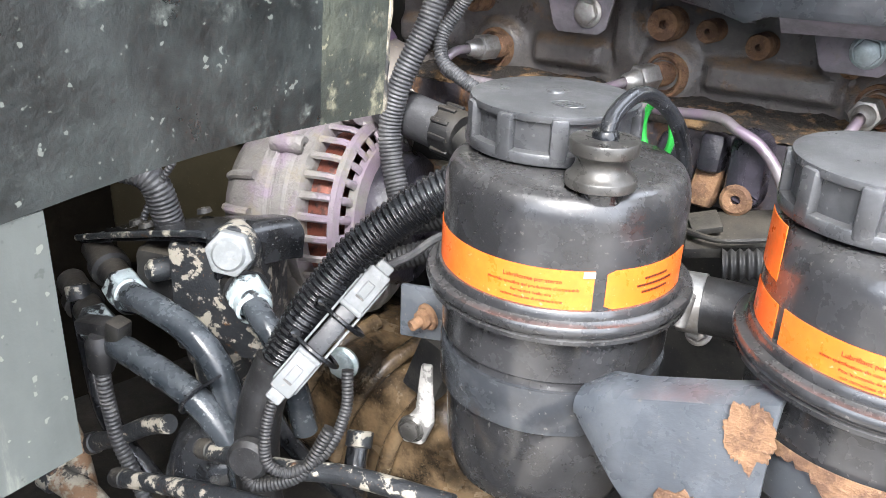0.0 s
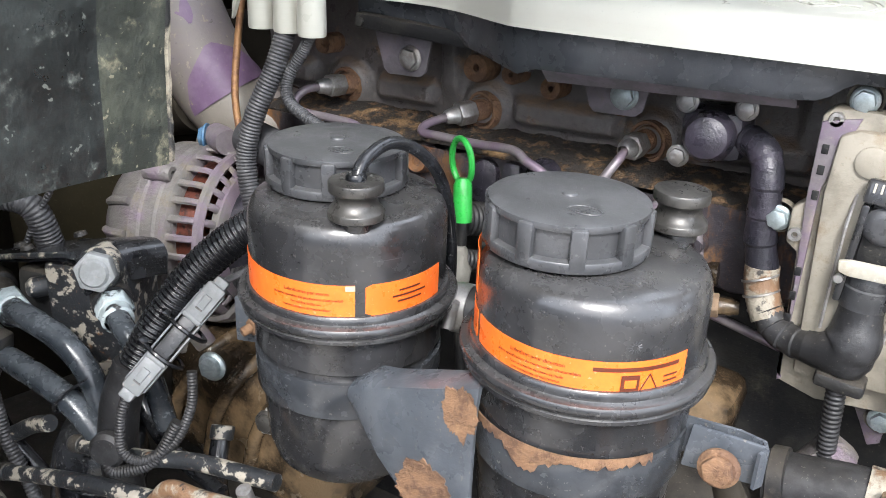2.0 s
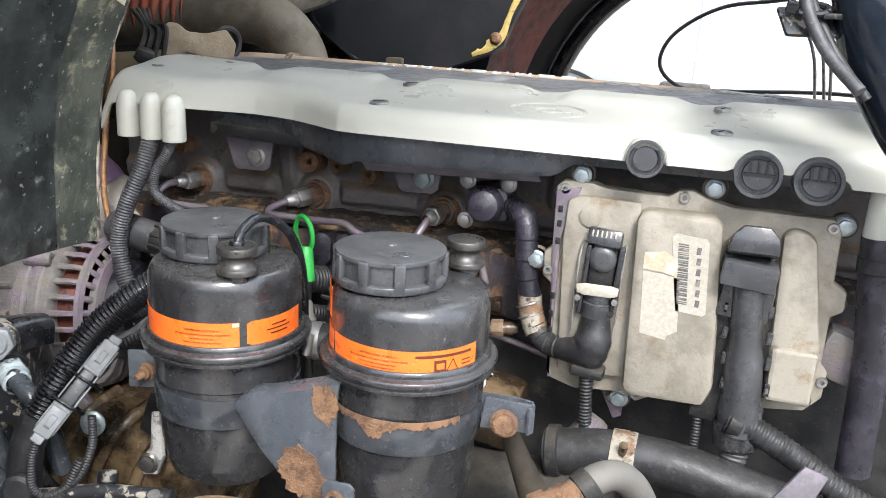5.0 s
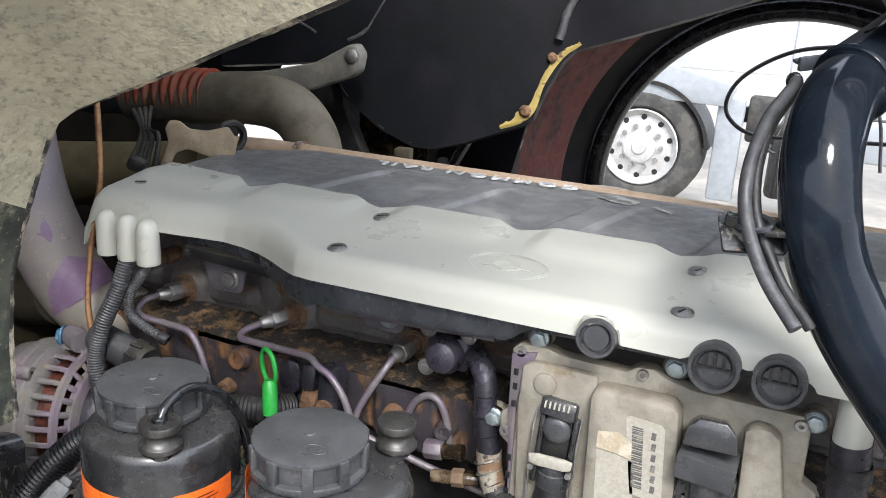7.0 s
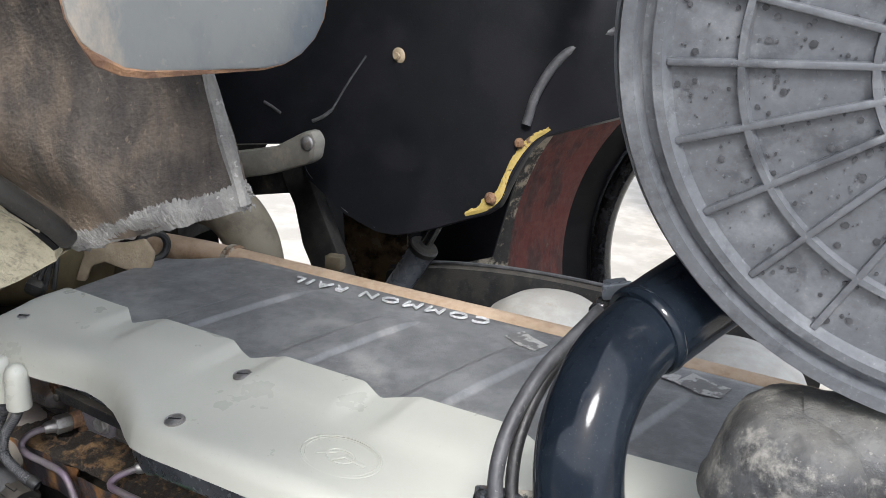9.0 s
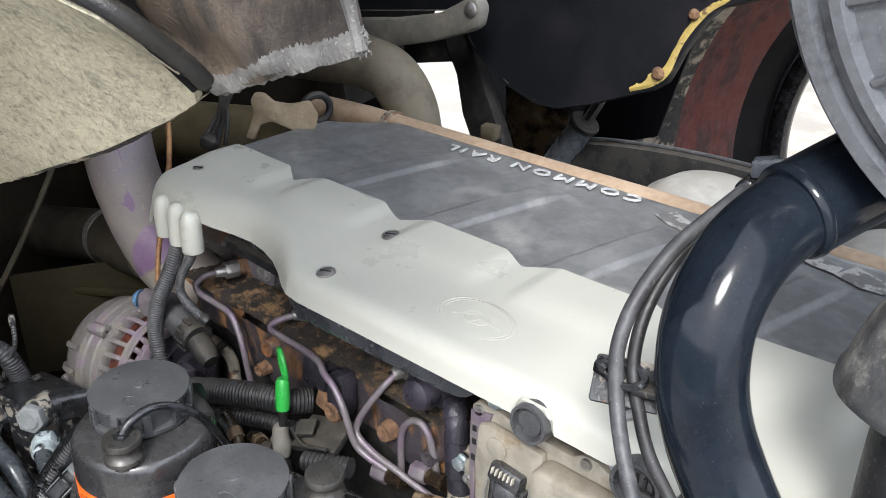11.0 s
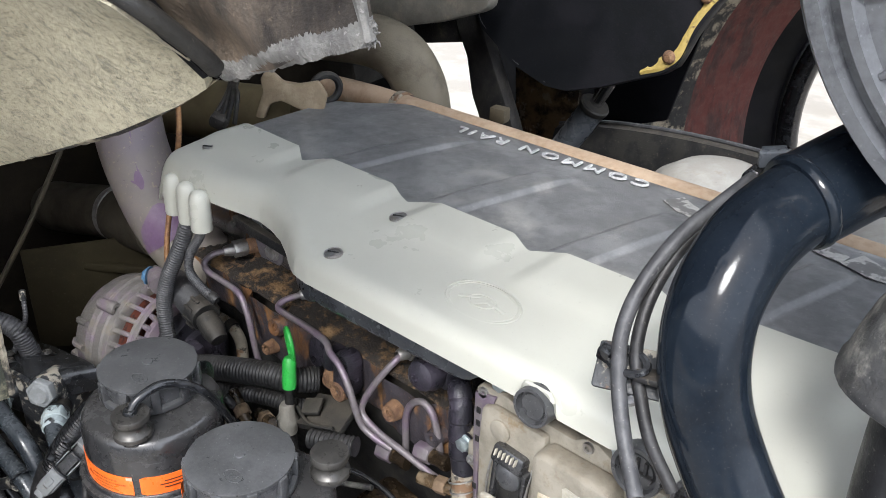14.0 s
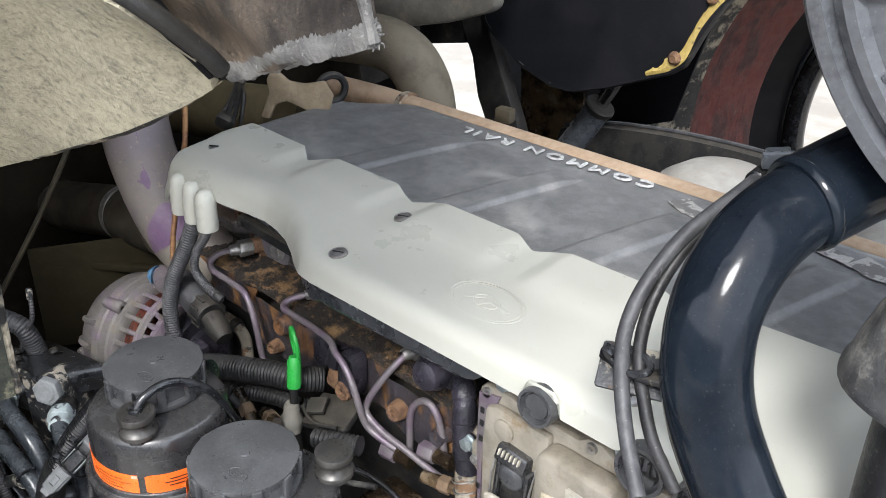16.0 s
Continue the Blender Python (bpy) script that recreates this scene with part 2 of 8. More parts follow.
    "fibre": mat("dusty_black_felt_liner", (0.030, 0.027, 0.025), (0.070, 0.060, 0.052), 40, 0.4, 0.7, rough=0.95, dust=(0.20, 0.155, 0.115), dust_scale=13, dust_low=0.42, dust_high=0.70, bump=0.7, bump_scale=500, spec=0.2, streak=(1, 1, 0.5)),
    "felt_edge": mat("grey_frayed_felt", (0.185, 0.18, 0.17), (0.12, 0.115, 0.11), 60, rough=1.0, bump=0.5, bump_scale=700, spec=0.1),
    "rplate": mat("mud_stained_steel_plate", (0.070, 0.083, 0.097), (0.115, 0.122, 0.122), 14, rough=0.38, dust=(0.34, 0.285, 0.22), dust_scale=9, dust_low=0.52, dust_high=0.66, bump=0.12, streak=(1, 1, 0.5), specks=0.1),
    "cabblack": mat("black_cab_underside", (0.004, 0.0045, 0.0058), (0.007, 0.007, 0.009), 8, rough=0.5, dust=(0.035, 0.03, 0.028), dust_scale=30, dust_low=0.64, dust_high=0.8, bump=0.1, spec=0.12),
    "yellow": mat("flaking_yellow_paint", (0.40, 0.29, 0.08), (0.10, 0.055, 0.03), 45, 0.54, 0.6, rough=0.6, bump=0.5),
    "red": mat("dull_red_primer", (0.12, 0.028, 0.021), (0.05, 0.018, 0.015), 20, rough=0.7, dust=(0.2, 0.17, 0.14), dust_scale=30, dust_low=0.6, dust_high=0.75, bump=0.4, bump_scale=120, streak=(1, 1, 0.3)),
    "redhose": mat("red_silicone_hose", (0.26, 0.045, 0.02), (0.18, 0.05, 0.03), 30, rough=0.55, dust=(0.3, 0.2, 0.14), dust_scale=20, dust_low=0.5, dust_high=0.8),
    "pipeblack": mat("glossy_black_pipe", (0.005, 0.008, 0.013), (0.013, 0.018, 0.025), 11, 0.35, 0.7, rough=0.06, dust=(0.16, 0.16, 0.155), dust_scale=90, dust_low=0.72, dust_high=0.88, settle=0.02, bump=0.02, specks=0.15, speck_scale=900, spec=0.24),
    "disc": mat("grey_black_filter_cover", (0.112, 0.117, 0.127), (0.060, 0.063, 0.070), 42, 0.52, 0.66, rough=0.42, dust=(0.225, 0.233, 0.242), dust_scale=24, dust_low=0.46, dust_high=0.74, bump=0.12),
    "discspot": mat("grey_black_oil_spots", (0.045, 0.046, 0.05), (0.08, 0.082, 0.088), 60, rough=0.5),
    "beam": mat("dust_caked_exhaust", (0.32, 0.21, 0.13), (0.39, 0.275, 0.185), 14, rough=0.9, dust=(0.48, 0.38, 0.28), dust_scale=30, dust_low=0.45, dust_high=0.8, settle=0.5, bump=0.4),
    "elbow": mat("dusty_olive_elbow", (0.11, 0.094, 0.067), (0.15, 0.13, 0.095), 12, rough=0.7, dust=(0.17, 0.15, 0.112), dust_scale=26, dust_low=0.5, dust_high=0.75, bump=0.3),
    "tan": mat("dusty_tan_casting", (0.27, 0.205, 0.13), (0.34, 0.27, 0.18), 14, rough=0.75, dust=(0.3, 0.23, 0.15), dust_scale=30, dust_low=0.5, dust_high=0.8, bump=0.35),
    "brown": mat("oil_stained_brown_casting", (0.022, 0.015, 0.009), (0.145, 0.098, 0.055), 14, 0.44, 0.62, rough=0.2, dust=(0.22, 0.175, 0.12), dust_scale=30, dust_low=0.58, dust_high=0.78, bump=0.3),
    "chipped": mat("chipped_black_paint_pipe", (0.02, 0.022, 0.025), (0.29, 0.265, 0.22), 75, 0.53, 0.58, rough=0.45, dust=(0.25, 0.12, 0.05), dust_scale=40, dust_low=0.62, dust_high=0.75, bump=0.3),
    "flaked": mat("pale_paint_flaking_off_black", (0.40, 0.46, 0.47), (0.018, 0.020, 0.023), 46, 0.47, 0.52, rough=0.42, dust=(0.40, 0.34, 0.25), dust_scale=70, dust_low=0.62, dust_high=0.72, bump=0.35),
    "rustpipe": mat("rusty_beige_pipe", (0.30, 0.27, 0.215), (0.165, 0.095, 0.052), 42, 0.47, 0.56, rough=0.62, dust=(0.042, 0.040, 0.040), dust_scale=48, dust_low=0.53, dust_high=0.59, bump=0.5),
    "foil": mat("torn_silver_sticker", (0.46, 0.445, 0.42), (0.15, 0.145, 0.14), 48, 0.5, 0.56, rough=0.5, bump=0.15),
    "palesteel": mat("pale_bare_steel", (0.55, 0.55, 0.54), (0.45, 0.45, 0.44), 30, rough=0.4, metal=0.3),
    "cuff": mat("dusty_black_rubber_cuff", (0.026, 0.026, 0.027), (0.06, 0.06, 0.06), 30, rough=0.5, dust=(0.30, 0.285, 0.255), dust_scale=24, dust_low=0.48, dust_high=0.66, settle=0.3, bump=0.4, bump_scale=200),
    "faded": mat("faded_print", (0.11, 0.105, 0.1), (0.2, 0.19, 0.17), 120, rough=0.7),
    "letters": mat("worn_grey_lettering", (0.78, 0.78, 0.77), (0.50, 0.50, 0.50), 90, rough=0.42, metal=0.2),
    "white": mat("white_truck_paint", (0.75, 0.77, 0.79), (0.7, 0.71, 0.72), 2, rough=0.3, bump=0.0, specks=0),
    "rim": mat("silver_wheel_rim", (0.52, 0.52, 0.51), (0.42, 0.41, 0.40), 10, rough=0.45, metal=0.2, bump=0.05),
    "tyre": mat("dusty_tyre_rubber", (0.045, 0.044, 0.042), (0.075, 0.07, 0.062), 8, rough=0.85, bump=0.1, bump_scale=60),
    "greyside": mat("grey_side_skirt", (0.30, 0.32, 0.34), (0.26, 0.28, 0.3), 3, rough=0.45, bump=0.0),
    "yard": mat("sandy_paving", (0.34, 0.305, 0.26), (0.25, 0.225, 0.19), 1.6, rough=0.9, dust=(0.40, 0.36, 0.305), dust_scale=5, dust_low=0.5, dust_high=0.8, bump=0.3, bump_scale=40),
    "hosebrown": mat("dusty_brown_rubber", (0.032, 0.027, 0.020), (0.048, 0.040, 0.030), 12, rough=0.7, dust=(0.07, 0.06, 0.045), dust_scale=24, dust_low=0.5, dust_high=0.8, bump=0.2, spec=0.15),
    "greyhose": mat("dusty_grey_beige_hose", (0.085, 0.080, 0.071), (0.115, 0.107, 0.094), 14, rough=0.62, dust=(0.18, 0.16, 0.135), dust_scale=40, dust_low=0.55, dust_high=0.78, settle=0.15, bump=0.15),
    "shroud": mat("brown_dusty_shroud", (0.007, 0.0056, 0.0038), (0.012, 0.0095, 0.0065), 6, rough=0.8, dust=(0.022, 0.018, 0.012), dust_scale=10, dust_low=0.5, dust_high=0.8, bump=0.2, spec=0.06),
    "chrome": mat("polished_rod", (0.6, 0.6, 0.6), rough=0.15, metal=1.0, bump=0),
    "khakiduct": mat("khaki_dusty_duct", (0.115, 0.090, 0.046), (0.145, 0.115, 0.062), 9, rough=0.6, dust=(0.17, 0.14, 0.09), dust_scale=26, dust_low=0.55, dust_high=0.8, bump=0.15),
    "armgrey": mat("dusty_grey_cast_arm", (0.20, 0.19, 0.165), (0.15, 0.14, 0.12), 16, rough=0.7, dust=(0.30, 0.27, 0.22), dust_scale=24, dust_low=0.5, dust_high=0.75, bump=0.4),
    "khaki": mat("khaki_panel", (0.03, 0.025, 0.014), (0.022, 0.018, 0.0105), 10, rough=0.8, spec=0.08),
}

# ---------------------------------------------------------------- building tools
X_AXIS, Y_AXIS, Z_AXIS = Vector((1, 0, 0)), Vector((0, 1, 0)), Vector((0, 0, 1))


def thing(name, at, label="", category="", group="", kind=""):
    """An empty at the base of a thing, to hold its parts."""
    ob = new(name)
    ob.empty_display_size = 0.02
    ob.location = at
    return tagged(ob, label, category, group, kind)


def part(name, bm, material, parent=None, label="", sharp=38, kind=""):
    """Links a bmesh, in world coordinates, as one mesh object under a thing or a part."""
    me = bpy.data.meshes.new(name)
    bmesh.ops.recalc_face_normals(bm, faces=bm.faces[:])
    bm.to_mesh(me)
    bm.free()
    for f in me.polygons:
        f.use_smooth = True
    if name in ("ribbed_tube", "drop_conduit", "outlet_conduit", "lead_conduit", "ribbed_hose", "ribbed_plug"):
        sharp = 85
    me.set_sharp_from_angle(angle=radians(sharp))
    me.materials.append(M[material])
    ob = new(name, me)
    if parent is not None:
        ob.parent = parent
        if parent.type == "EMPTY":
            ob.matrix_parent_inverse = Matrix.Translation(-Vector(parent.location))
    return tagged(ob, label, kind=kind)


def smooth_path(pts, n):
    """n + 1 points on a Catmull-Rom line through pts, evenly spaced."""
    p = [Vector(q) for q in pts]
    p = [2 * p[0] - p[1]] + p + [2 * p[-1] - p[-2]]
    fine = []
    for i in range(1, len(p) - 2):
        a, b, c, d = p[i - 1], p[i], p[i + 1], p[i + 2]
        for k in range(24):
            t = k / 24
            fine.append(0.5 * (2 * b + (c - a) * t + (2 * a - 5 * b + 4 * c - d) * t * t + (3 * b - a - 3 * c + d) * t ** 3))
    fine.append(p[-2])
    run = [0.0]
    for a, b in zip(fine, fine[1:]):
        run.append(run[-1] + (b - a).length)
    out, j = [], 0
    for i in range(n + 1):
        s = run[-1] * i / n
        while j < len(run) - 2 and run[j + 1] < s:
            j += 1
        f = (s - run[j]) / max(run[j + 1] - run[j], 1e-9)
        out.append(fine[j].lerp(fine[j + 1], min(f, 1)))
    return out, run[-1]


def sweep(bm, line, radii, seg=12, caps=True):
    """A tube along a line of points with a radius at each."""
    side = None
    rings = []
    for i, p in enumerate(line):
        a, b = line[max(i - 1, 0)], line[min(i + 1, len(line) - 1)]
        way = (b - a).normalized()
        if side is None:
            side = way.orthogonal().normalized()
        side = (side - way * side.dot(way)).normalized()
        up = way.cross(side)
        rings.append([bm.verts.new(p + radii[i] * (math.cos(2 * math.pi * k / seg) * side + math.sin(2 * math.pi * k / seg) * up)) for k in range(seg)])
    for r, s in zip(rings, rings[1:]):
        for k in range(seg):
            bm.faces.new((r[k], r[(k + 1) % seg], s[(k + 1) % seg], s[k]))
    if caps:
        bm.faces.new(rings[0][::-1])
        bm.faces.new(rings[-1])
    return bm


def tube(pts, r, seg=14, step=0.004, bm=None):
    bm = bm or bmesh.new()
    line, length = smooth_path(pts, 8)
    line, length = smooth_path(pts, max(6, int(length / step)))
    return sweep(bm, line, [r] * len(line), seg)


def corrugated(pts, r, pitch=0.004, depth=0.0011, seg=18, bm=None):
    """A ribbed conduit."""
    bm = bm or bmesh.new()
    _, length = smooth_path(pts, 8)
    rings = max(4, int(length / pitch))
    line, _ = smooth_path(pts, rings * 6)
    radii = [r - depth * (0.0, 0.08, 0.5, 1.0, 1.0, 0.5)[i % 6] for i in range(len(line))]
    return sweep(bm, line, radii, seg)


def lathe(profile, at, axis=(0, 0, 1), seg=40, bm=None):
    """Turns a profile of (radius, height) round an axis through at."""
    bm = bm or bmesh.new()
    axis = Vector(axis).normalized()
    u = axis.orthogonal().normalized() if abs(axis.z) < 0.9 else (X_AXIS - axis * axis.x).normalized()
    v = axis.cross(u)
    at = Vector(at)
    rings = []
    for r, h in profile:
        c = at + axis * h
        if r < 1e-6:
            rings.append([bm.verts.new(c)])
        else:
            rings.append([bm.verts.new(c + r * (math.cos(2 * math.pi * k / seg) * u + math.sin(2 * math.pi * k / seg) * v)) for k in range(seg)])
    for a, b in zip(rings, rings[1:]):
        for k in range(seg):
            q = (k + 1) % seg
            if len(a) == 1 and len(b) == 1:
                continue
            if len(a) == 1:
                bm.faces.new((a[0], b[q], b[k]))
            elif len(b) == 1:
                bm.faces.new((a[k], a[q], b[0]))
            else:
                bm.faces.new((a[k], a[q], b[q], b[k]))
    return bm


def block(centre, size, turn=(0, 0, 0), bevel=0.0, bm=None, segments=2):
    """A box with rounded edges."""
    own = bmesh.new()
    bmesh.ops.create_cube(own, size=1.0)
    bmesh.ops.scale(own, vec=size, verts=own.verts)
    if bevel:
        bmesh.ops.bevel(own, geom=own.edges[:], offset=bevel, segments=segments, affect="EDGES", profile=0.5)
    bmesh.ops.transform(own, matrix=pose(*centre, *turn), verts=own.verts)
    return merge(bm, own)


def merge(bm, own):
    if bm is None:
        return own
    me = bpy.data.meshes.new("joined")
    own.to_mesh(me)
    own.free()
    bm.from_mesh(me)
    bpy.data.meshes.remove(me)
    return bm


def plate(outline, depth, place, bevel=0.0, bm=None, holes=()):
    """A flat outline of (u, v), depth thick along +w, laid by the matrix place."""
    own = bmesh.new()
    ring = [own.verts.new((u, v, 0)) for u, v in outline]
    face = own.faces.new(ring)
    out = bmesh.ops.extrude_face_region(own, geom=[face])
    bmesh.ops.translate(own, vec=(0, 0, depth), verts=[g for g in out["geom"] if isinstance(g, bmesh.types.BMVert)])
    bmesh.ops.recalc_face_normals(own, faces=own.faces[:])
    if bevel:
        bmesh.ops.bevel(own, geom=own.edges[:], offset=bevel, segments=2, affect="EDGES", profile=0.5)
    bmesh.ops.transform(own, matrix=place, verts=own.verts)
    return merge(bm, own)


def facing(at, normal, up=(0, 0, 1)):
    """A matrix whose w points along normal, v towards up."""
    w = Vector(normal).normalized()
    v = (Vector(up) - w * Vector(up).dot(w)).normalized()
    u = v.cross(w)
    m = Matrix((u, v, w)).transposed().to_4x4()
    m.translation = at
    return m


FRONT = lambda x, y, z: facing((x, y, z), (0, -1, 0))  # u to +x, v up, w towards the camera's side


def rounded(w, h, r, n=5):
    """The outline of a rounded rectangle about 0."""
    out = []
    for cx, cy, a in ((w / 2 - r, h / 2 - r, 0), (-w / 2 + r, h / 2 - r, 90), (-w / 2 + r, -h / 2 + r, 180), (w / 2 - r, -h / 2 + r, 270)):
        for k in range(n + 1):
            t = radians(a + 90 * k / n)
            out.append((cx + r * math.cos(t), cy + r * math.sin(t)))
    return out


def circle(r, n=24):
    return [(r * math.cos(2 * math.pi * k / n), r * math.sin(2 * math.pi * k / n)) for k in range(n)]


def hexagon(r):
    return circle(r, 6)


def bolt(at, axis, r, parent, head="zinc", washer=True, label="", name="bolt", height=0.7):
    """A hexagon-headed flange bolt as a part of its thing."""
    bm = plate(hexagon(r), r * height, facing(at, axis, (0.2, 0.1, 1)), bevel=r * 0.12)
    if washer:
        lathe([(0, -0.001), (r * 1.28, -0.001), (r * 1.28, r * 0.12), (r * 1.05, r * 0.3), (0, r * 0.3)], at, axis, 24, bm)
    return part(name, bm, head, parent, label)


def words(text, size, material, parent, place, depth=0.0006, name="lettering", bend=None, align="CENTER", label="", spread=1.0, apart=False, bold=0.0):
    """Raised or printed letters. bend: a function of (u, v, w) that lays them on a curved face."""
    cu = bpy.data.curves.new("text", "FONT")
    cu.body, cu.size, cu.extrude, cu.align_x, cu.resolution_u, cu.space_character = text, size, depth / 2, align, 2, spread
    cu.offset = bold
    ob = bpy.data.objects.new("text", cu)
    scene.collection.objects.link(ob)
    me = bpy.data.meshes.new_from_object(ob.evaluated_get(bpy.context.evaluated_depsgraph_get()))
    bpy.data.objects.remove(ob)
    bm = bmesh.new()
    bm.from_mesh(me)
    bpy.data.meshes.remove(me)
    for v in bm.verts:
        v.co = bend(*v.co) if bend else place @ v.co
    if not apart:
        return part(name, bm, material, parent, label)
    left = set(bm.verts)
    while left:
        seed = left.pop()
        island, edge = {seed}, [seed]
        while edge:
            v = edge.pop()
            for e in v.link_edges:
                w = e.other_vert(v)
                if w not in island:
                    island.add(w)
                    edge.append(w)
        left -= island
        own = bmesh.new()
        copy = {v: own.verts.new(v.co) for v in island}
        for f in bm.faces:
            if f.verts[0] in island:
                own.faces.new([copy[v] for v in f.verts])
        part(name, own, material, parent, label)
    bm.free()


def ease(x, a, b):
    t = min(max((x - a) / (b - a), 0.0), 1.0)
    return t * t * (3 - 2 * t)


def along(x, table):
    """Straight lines between the (x, value) pairs of a table."""
    if x <= table[0][0]:
        return table[0][1]
    for (a, p), (b, q) in zip(table, table[1:]):
        if x <= b:
            return p + (q - p) * (x - a) / (b - a)
    return table[-1][1]


def sheet(rows, material_thick, bm=None):
    """A skin through rows of points, thickened along its normals."""
    own = bmesh.new()
    grid = [[own.verts.new(p) for p in row] for row in rows]
    for a, b in zip(grid, grid[1:]):
        for k in range(len(a) - 1):
            own.faces.new((a[k], a[k + 1], b[k + 1], b[k]))
    bmesh.ops.recalc_face_normals(own, faces=own.faces[:])
    if material_thick:
        bmesh.ops.solidify(own, geom=own.faces[:], thickness=material_thick)
    return merge(bm, own)

# ---------------------------------------------------------------- the yard outside
ground = plate([(-60, -60), (60, -60), (60, 60), (-60, 60)], 0.02, pose(0, 0, -0.08))
tagged(part("ground", ground, "yard"), "sandy paved truck yard", "ground", kind="structure")

# Unseen board added behind the camera to cut low front light and reflections.
rear_board = plate([(-9, 0.5), (9, 0.5), (9, 2.6), (-9, 2.6)], 0.1, facing((0, -5.5, 0), (0, 1, 0)), 0.01)
tagged(part("backdrop", rear_board, "greyside"), "plain grey board behind the camera, added to dim the front light", "backdrop", kind="structure")

# ---------------------------------------------------------------- engine
def engine_cover():
    t = thing("engine_cover", (0.1, 0.15, 1.37), "pale grey-green plastic engine cover with dusty black centre panel", "engine cover")
    front = [(-0.33, 0.008), (-0.25, 0.011), (-0.205, 0.015), (-0.17, 0.021), (-0.145, 0.0235), (-0.12, 0.020), (-0.095, 0.0125), (-0.07, 0.0), (-0.05, -0.012), (-0.033, -0.0205), (-0.012, -0.023), (0.05, -0.021), (0.23, -0.017), (0.7, -0.015)]
    back = [(-0.33, 0.115), (-0.30, 0.12), (-0.205, 0.125), (-0.176, 0.106), (-0.164, 0.127), (-0.054, 0.128), (-0.018, 0.113), (-0.002, 0.129), (0.106, 0.130), (0.132, 0.119), (0.149, 0.133), (0.258, 0.136), (0.284, 0.127), (0.30, 0.137), (0.336, 0.145), (0.394, 0.150), (0.7, 0.17)]
    pads = [(-0.31, -0.203), (-0.162, -0.053), (0.0, 0.107), (0.151, 0.259), (0.302, 0.42)]

    def pad(x):
        return max(ease(x, a - 0.004, a + 0.016) * (1 - ease(x, b - 0.004, b + 0.022)) for a, b in pads)

    def roof(x, y):
        return 1.397 + 0.0115 * ease(y, -0.03, 0.10) + 0.0045 * pad(x) * ease(y, 0.055, 0.085) + 0.004 * ease(-x, 0.2, 0.3)

    rows = []
    xs = [-0.322 + 0.9 * i / 360 for i in range(361)]
    for x in xs:
        yb, yf, r = along(x, back), along(x, front), 0.017 + 0.009 * ease(-x, 0.0, 0.12)
        end = 1 - ease(x, -0.323, -0.300)  # the rounded left end drops
        low = 1.3725
        for c, w in ((0.2495, 0.0185), (0.339, 0.024), (0.384, 0.0238)):
            d = abs(x - c)
            if d < w:
                low = max(low, 1.3725 + (0.0205 if c < 0.3 else 0.004) * min(1, math.sqrt(max(0, 1 - (d / w) ** 2)) * 1.25))
        if x > 0.41:
            low -= 0.004
        row = [Vector((x, yb, roof(x, yb) - 0.010))]
        for k in range(15):
            y = yb + (yf + r - yb) * k / 14
            row.append(Vector((x, y, roof(x, y))))
        top = roof(x, yf + r)
        for k in range(1, 8):
            a = radians(84 * k / 7)
            row.append(Vector((x, yf + r - r * math.sin(a), top - r * (1 - math.cos(a)))))
        e = row[-1]
        for k in range(1, 4):
            row.append(Vector((x, e.y - 0.0006 * k, e.z + (low - e.z) * k / 3)))
        drop = end * end * 0.03
        rows.append([p - Vector((0, 0, drop)) for p in row])
    part("front_shell", sheet(rows, 0.0028), "cover", t, "pale grey-green plastic shell, dusty", sharp=50)
    # the black centre panel
    rows = []
    for i in range(401):
        x = -0.322 + 0.9 * i / 400
        yb, row = along(x, back) - 0.012, []
        far = 0.30 + 0.062 * ease(x, -0.33, -0.24) + 0.02 * (x + 0.2)
        for k in range(25):
            y = yb + (far - yb) * k / 24
            z = 1.4005 + 0.003 * math.sin(math.pi * min(max((y - 0.1) / 0.26, 0), 1))
            for c in (-0.165, -0.01, 0.143, 0.292):
                lean = c + 0.22 * (y - 0.12)
                z += 0.0042 * (ease(x, lean - 0.010, lean - 0.004) - ease(x, lean + 0.029, lean + 0.033)) * (1 - ease(y, 0.27, 0.31))
            z -= 0.02 * ease(y, far - 0.012, far + 0.004)
            row.append(Vector((x, y, z)))
        rows.append(row)
    part("centre_panel", sheet(rows, 0.003), "panel", t, "dusty black moulded centre panel", sharp=60)
    # quarter-turn screws
    for x, y in ((0.0, 0.0), (0.002, 0.081), (0.306, 0.086), (0.307, 0.008), (-0.282, 0.054)):
        z = roof(x, y) - (0.0 if x > -0.2 else 0.002)
        bm = lathe([(0, 0.0022), (0.0062, 0.0022), (0.0076, 0.0012), (0.0088, 0.0018), (0.0092, 0), (0.0092, -0.003)], (x, y, z), (0, -0.11, 1), 24)
        s = part("quarter_turn_screw", bm, "steel", t, "slotted steel quarter-turn screw")
        part("slot", block((x, y - 0.0002, z + 0.0022), (0.011, 0.0016, 0.0008), (6, 0, 25 + 40 * (x > 0.1))), "ink", s)
    # round plugs in the front edge
    for x, z, r, y in ((0.2495, 1.3765, 0.0160, -0.020), (0.339, 1.3735, 0.0192, -0.021), (0.3845, 1.3730, 0.0192, -0.021)):
        bm = lathe([(0, 0.004), (r * 0.62, 0.004), (r * 0.66, 0.0005), (r * 0.8, 0.0005), (r * 0.82, 0.007), (r * 0.97, 0.007), (r, 0.004), (r, -0.02), (0, -0.02)], (x, y, z), (0, -1, 0.08), 40)
        p = part("round_plug", bm, "cap", t, "black rubber round plug")
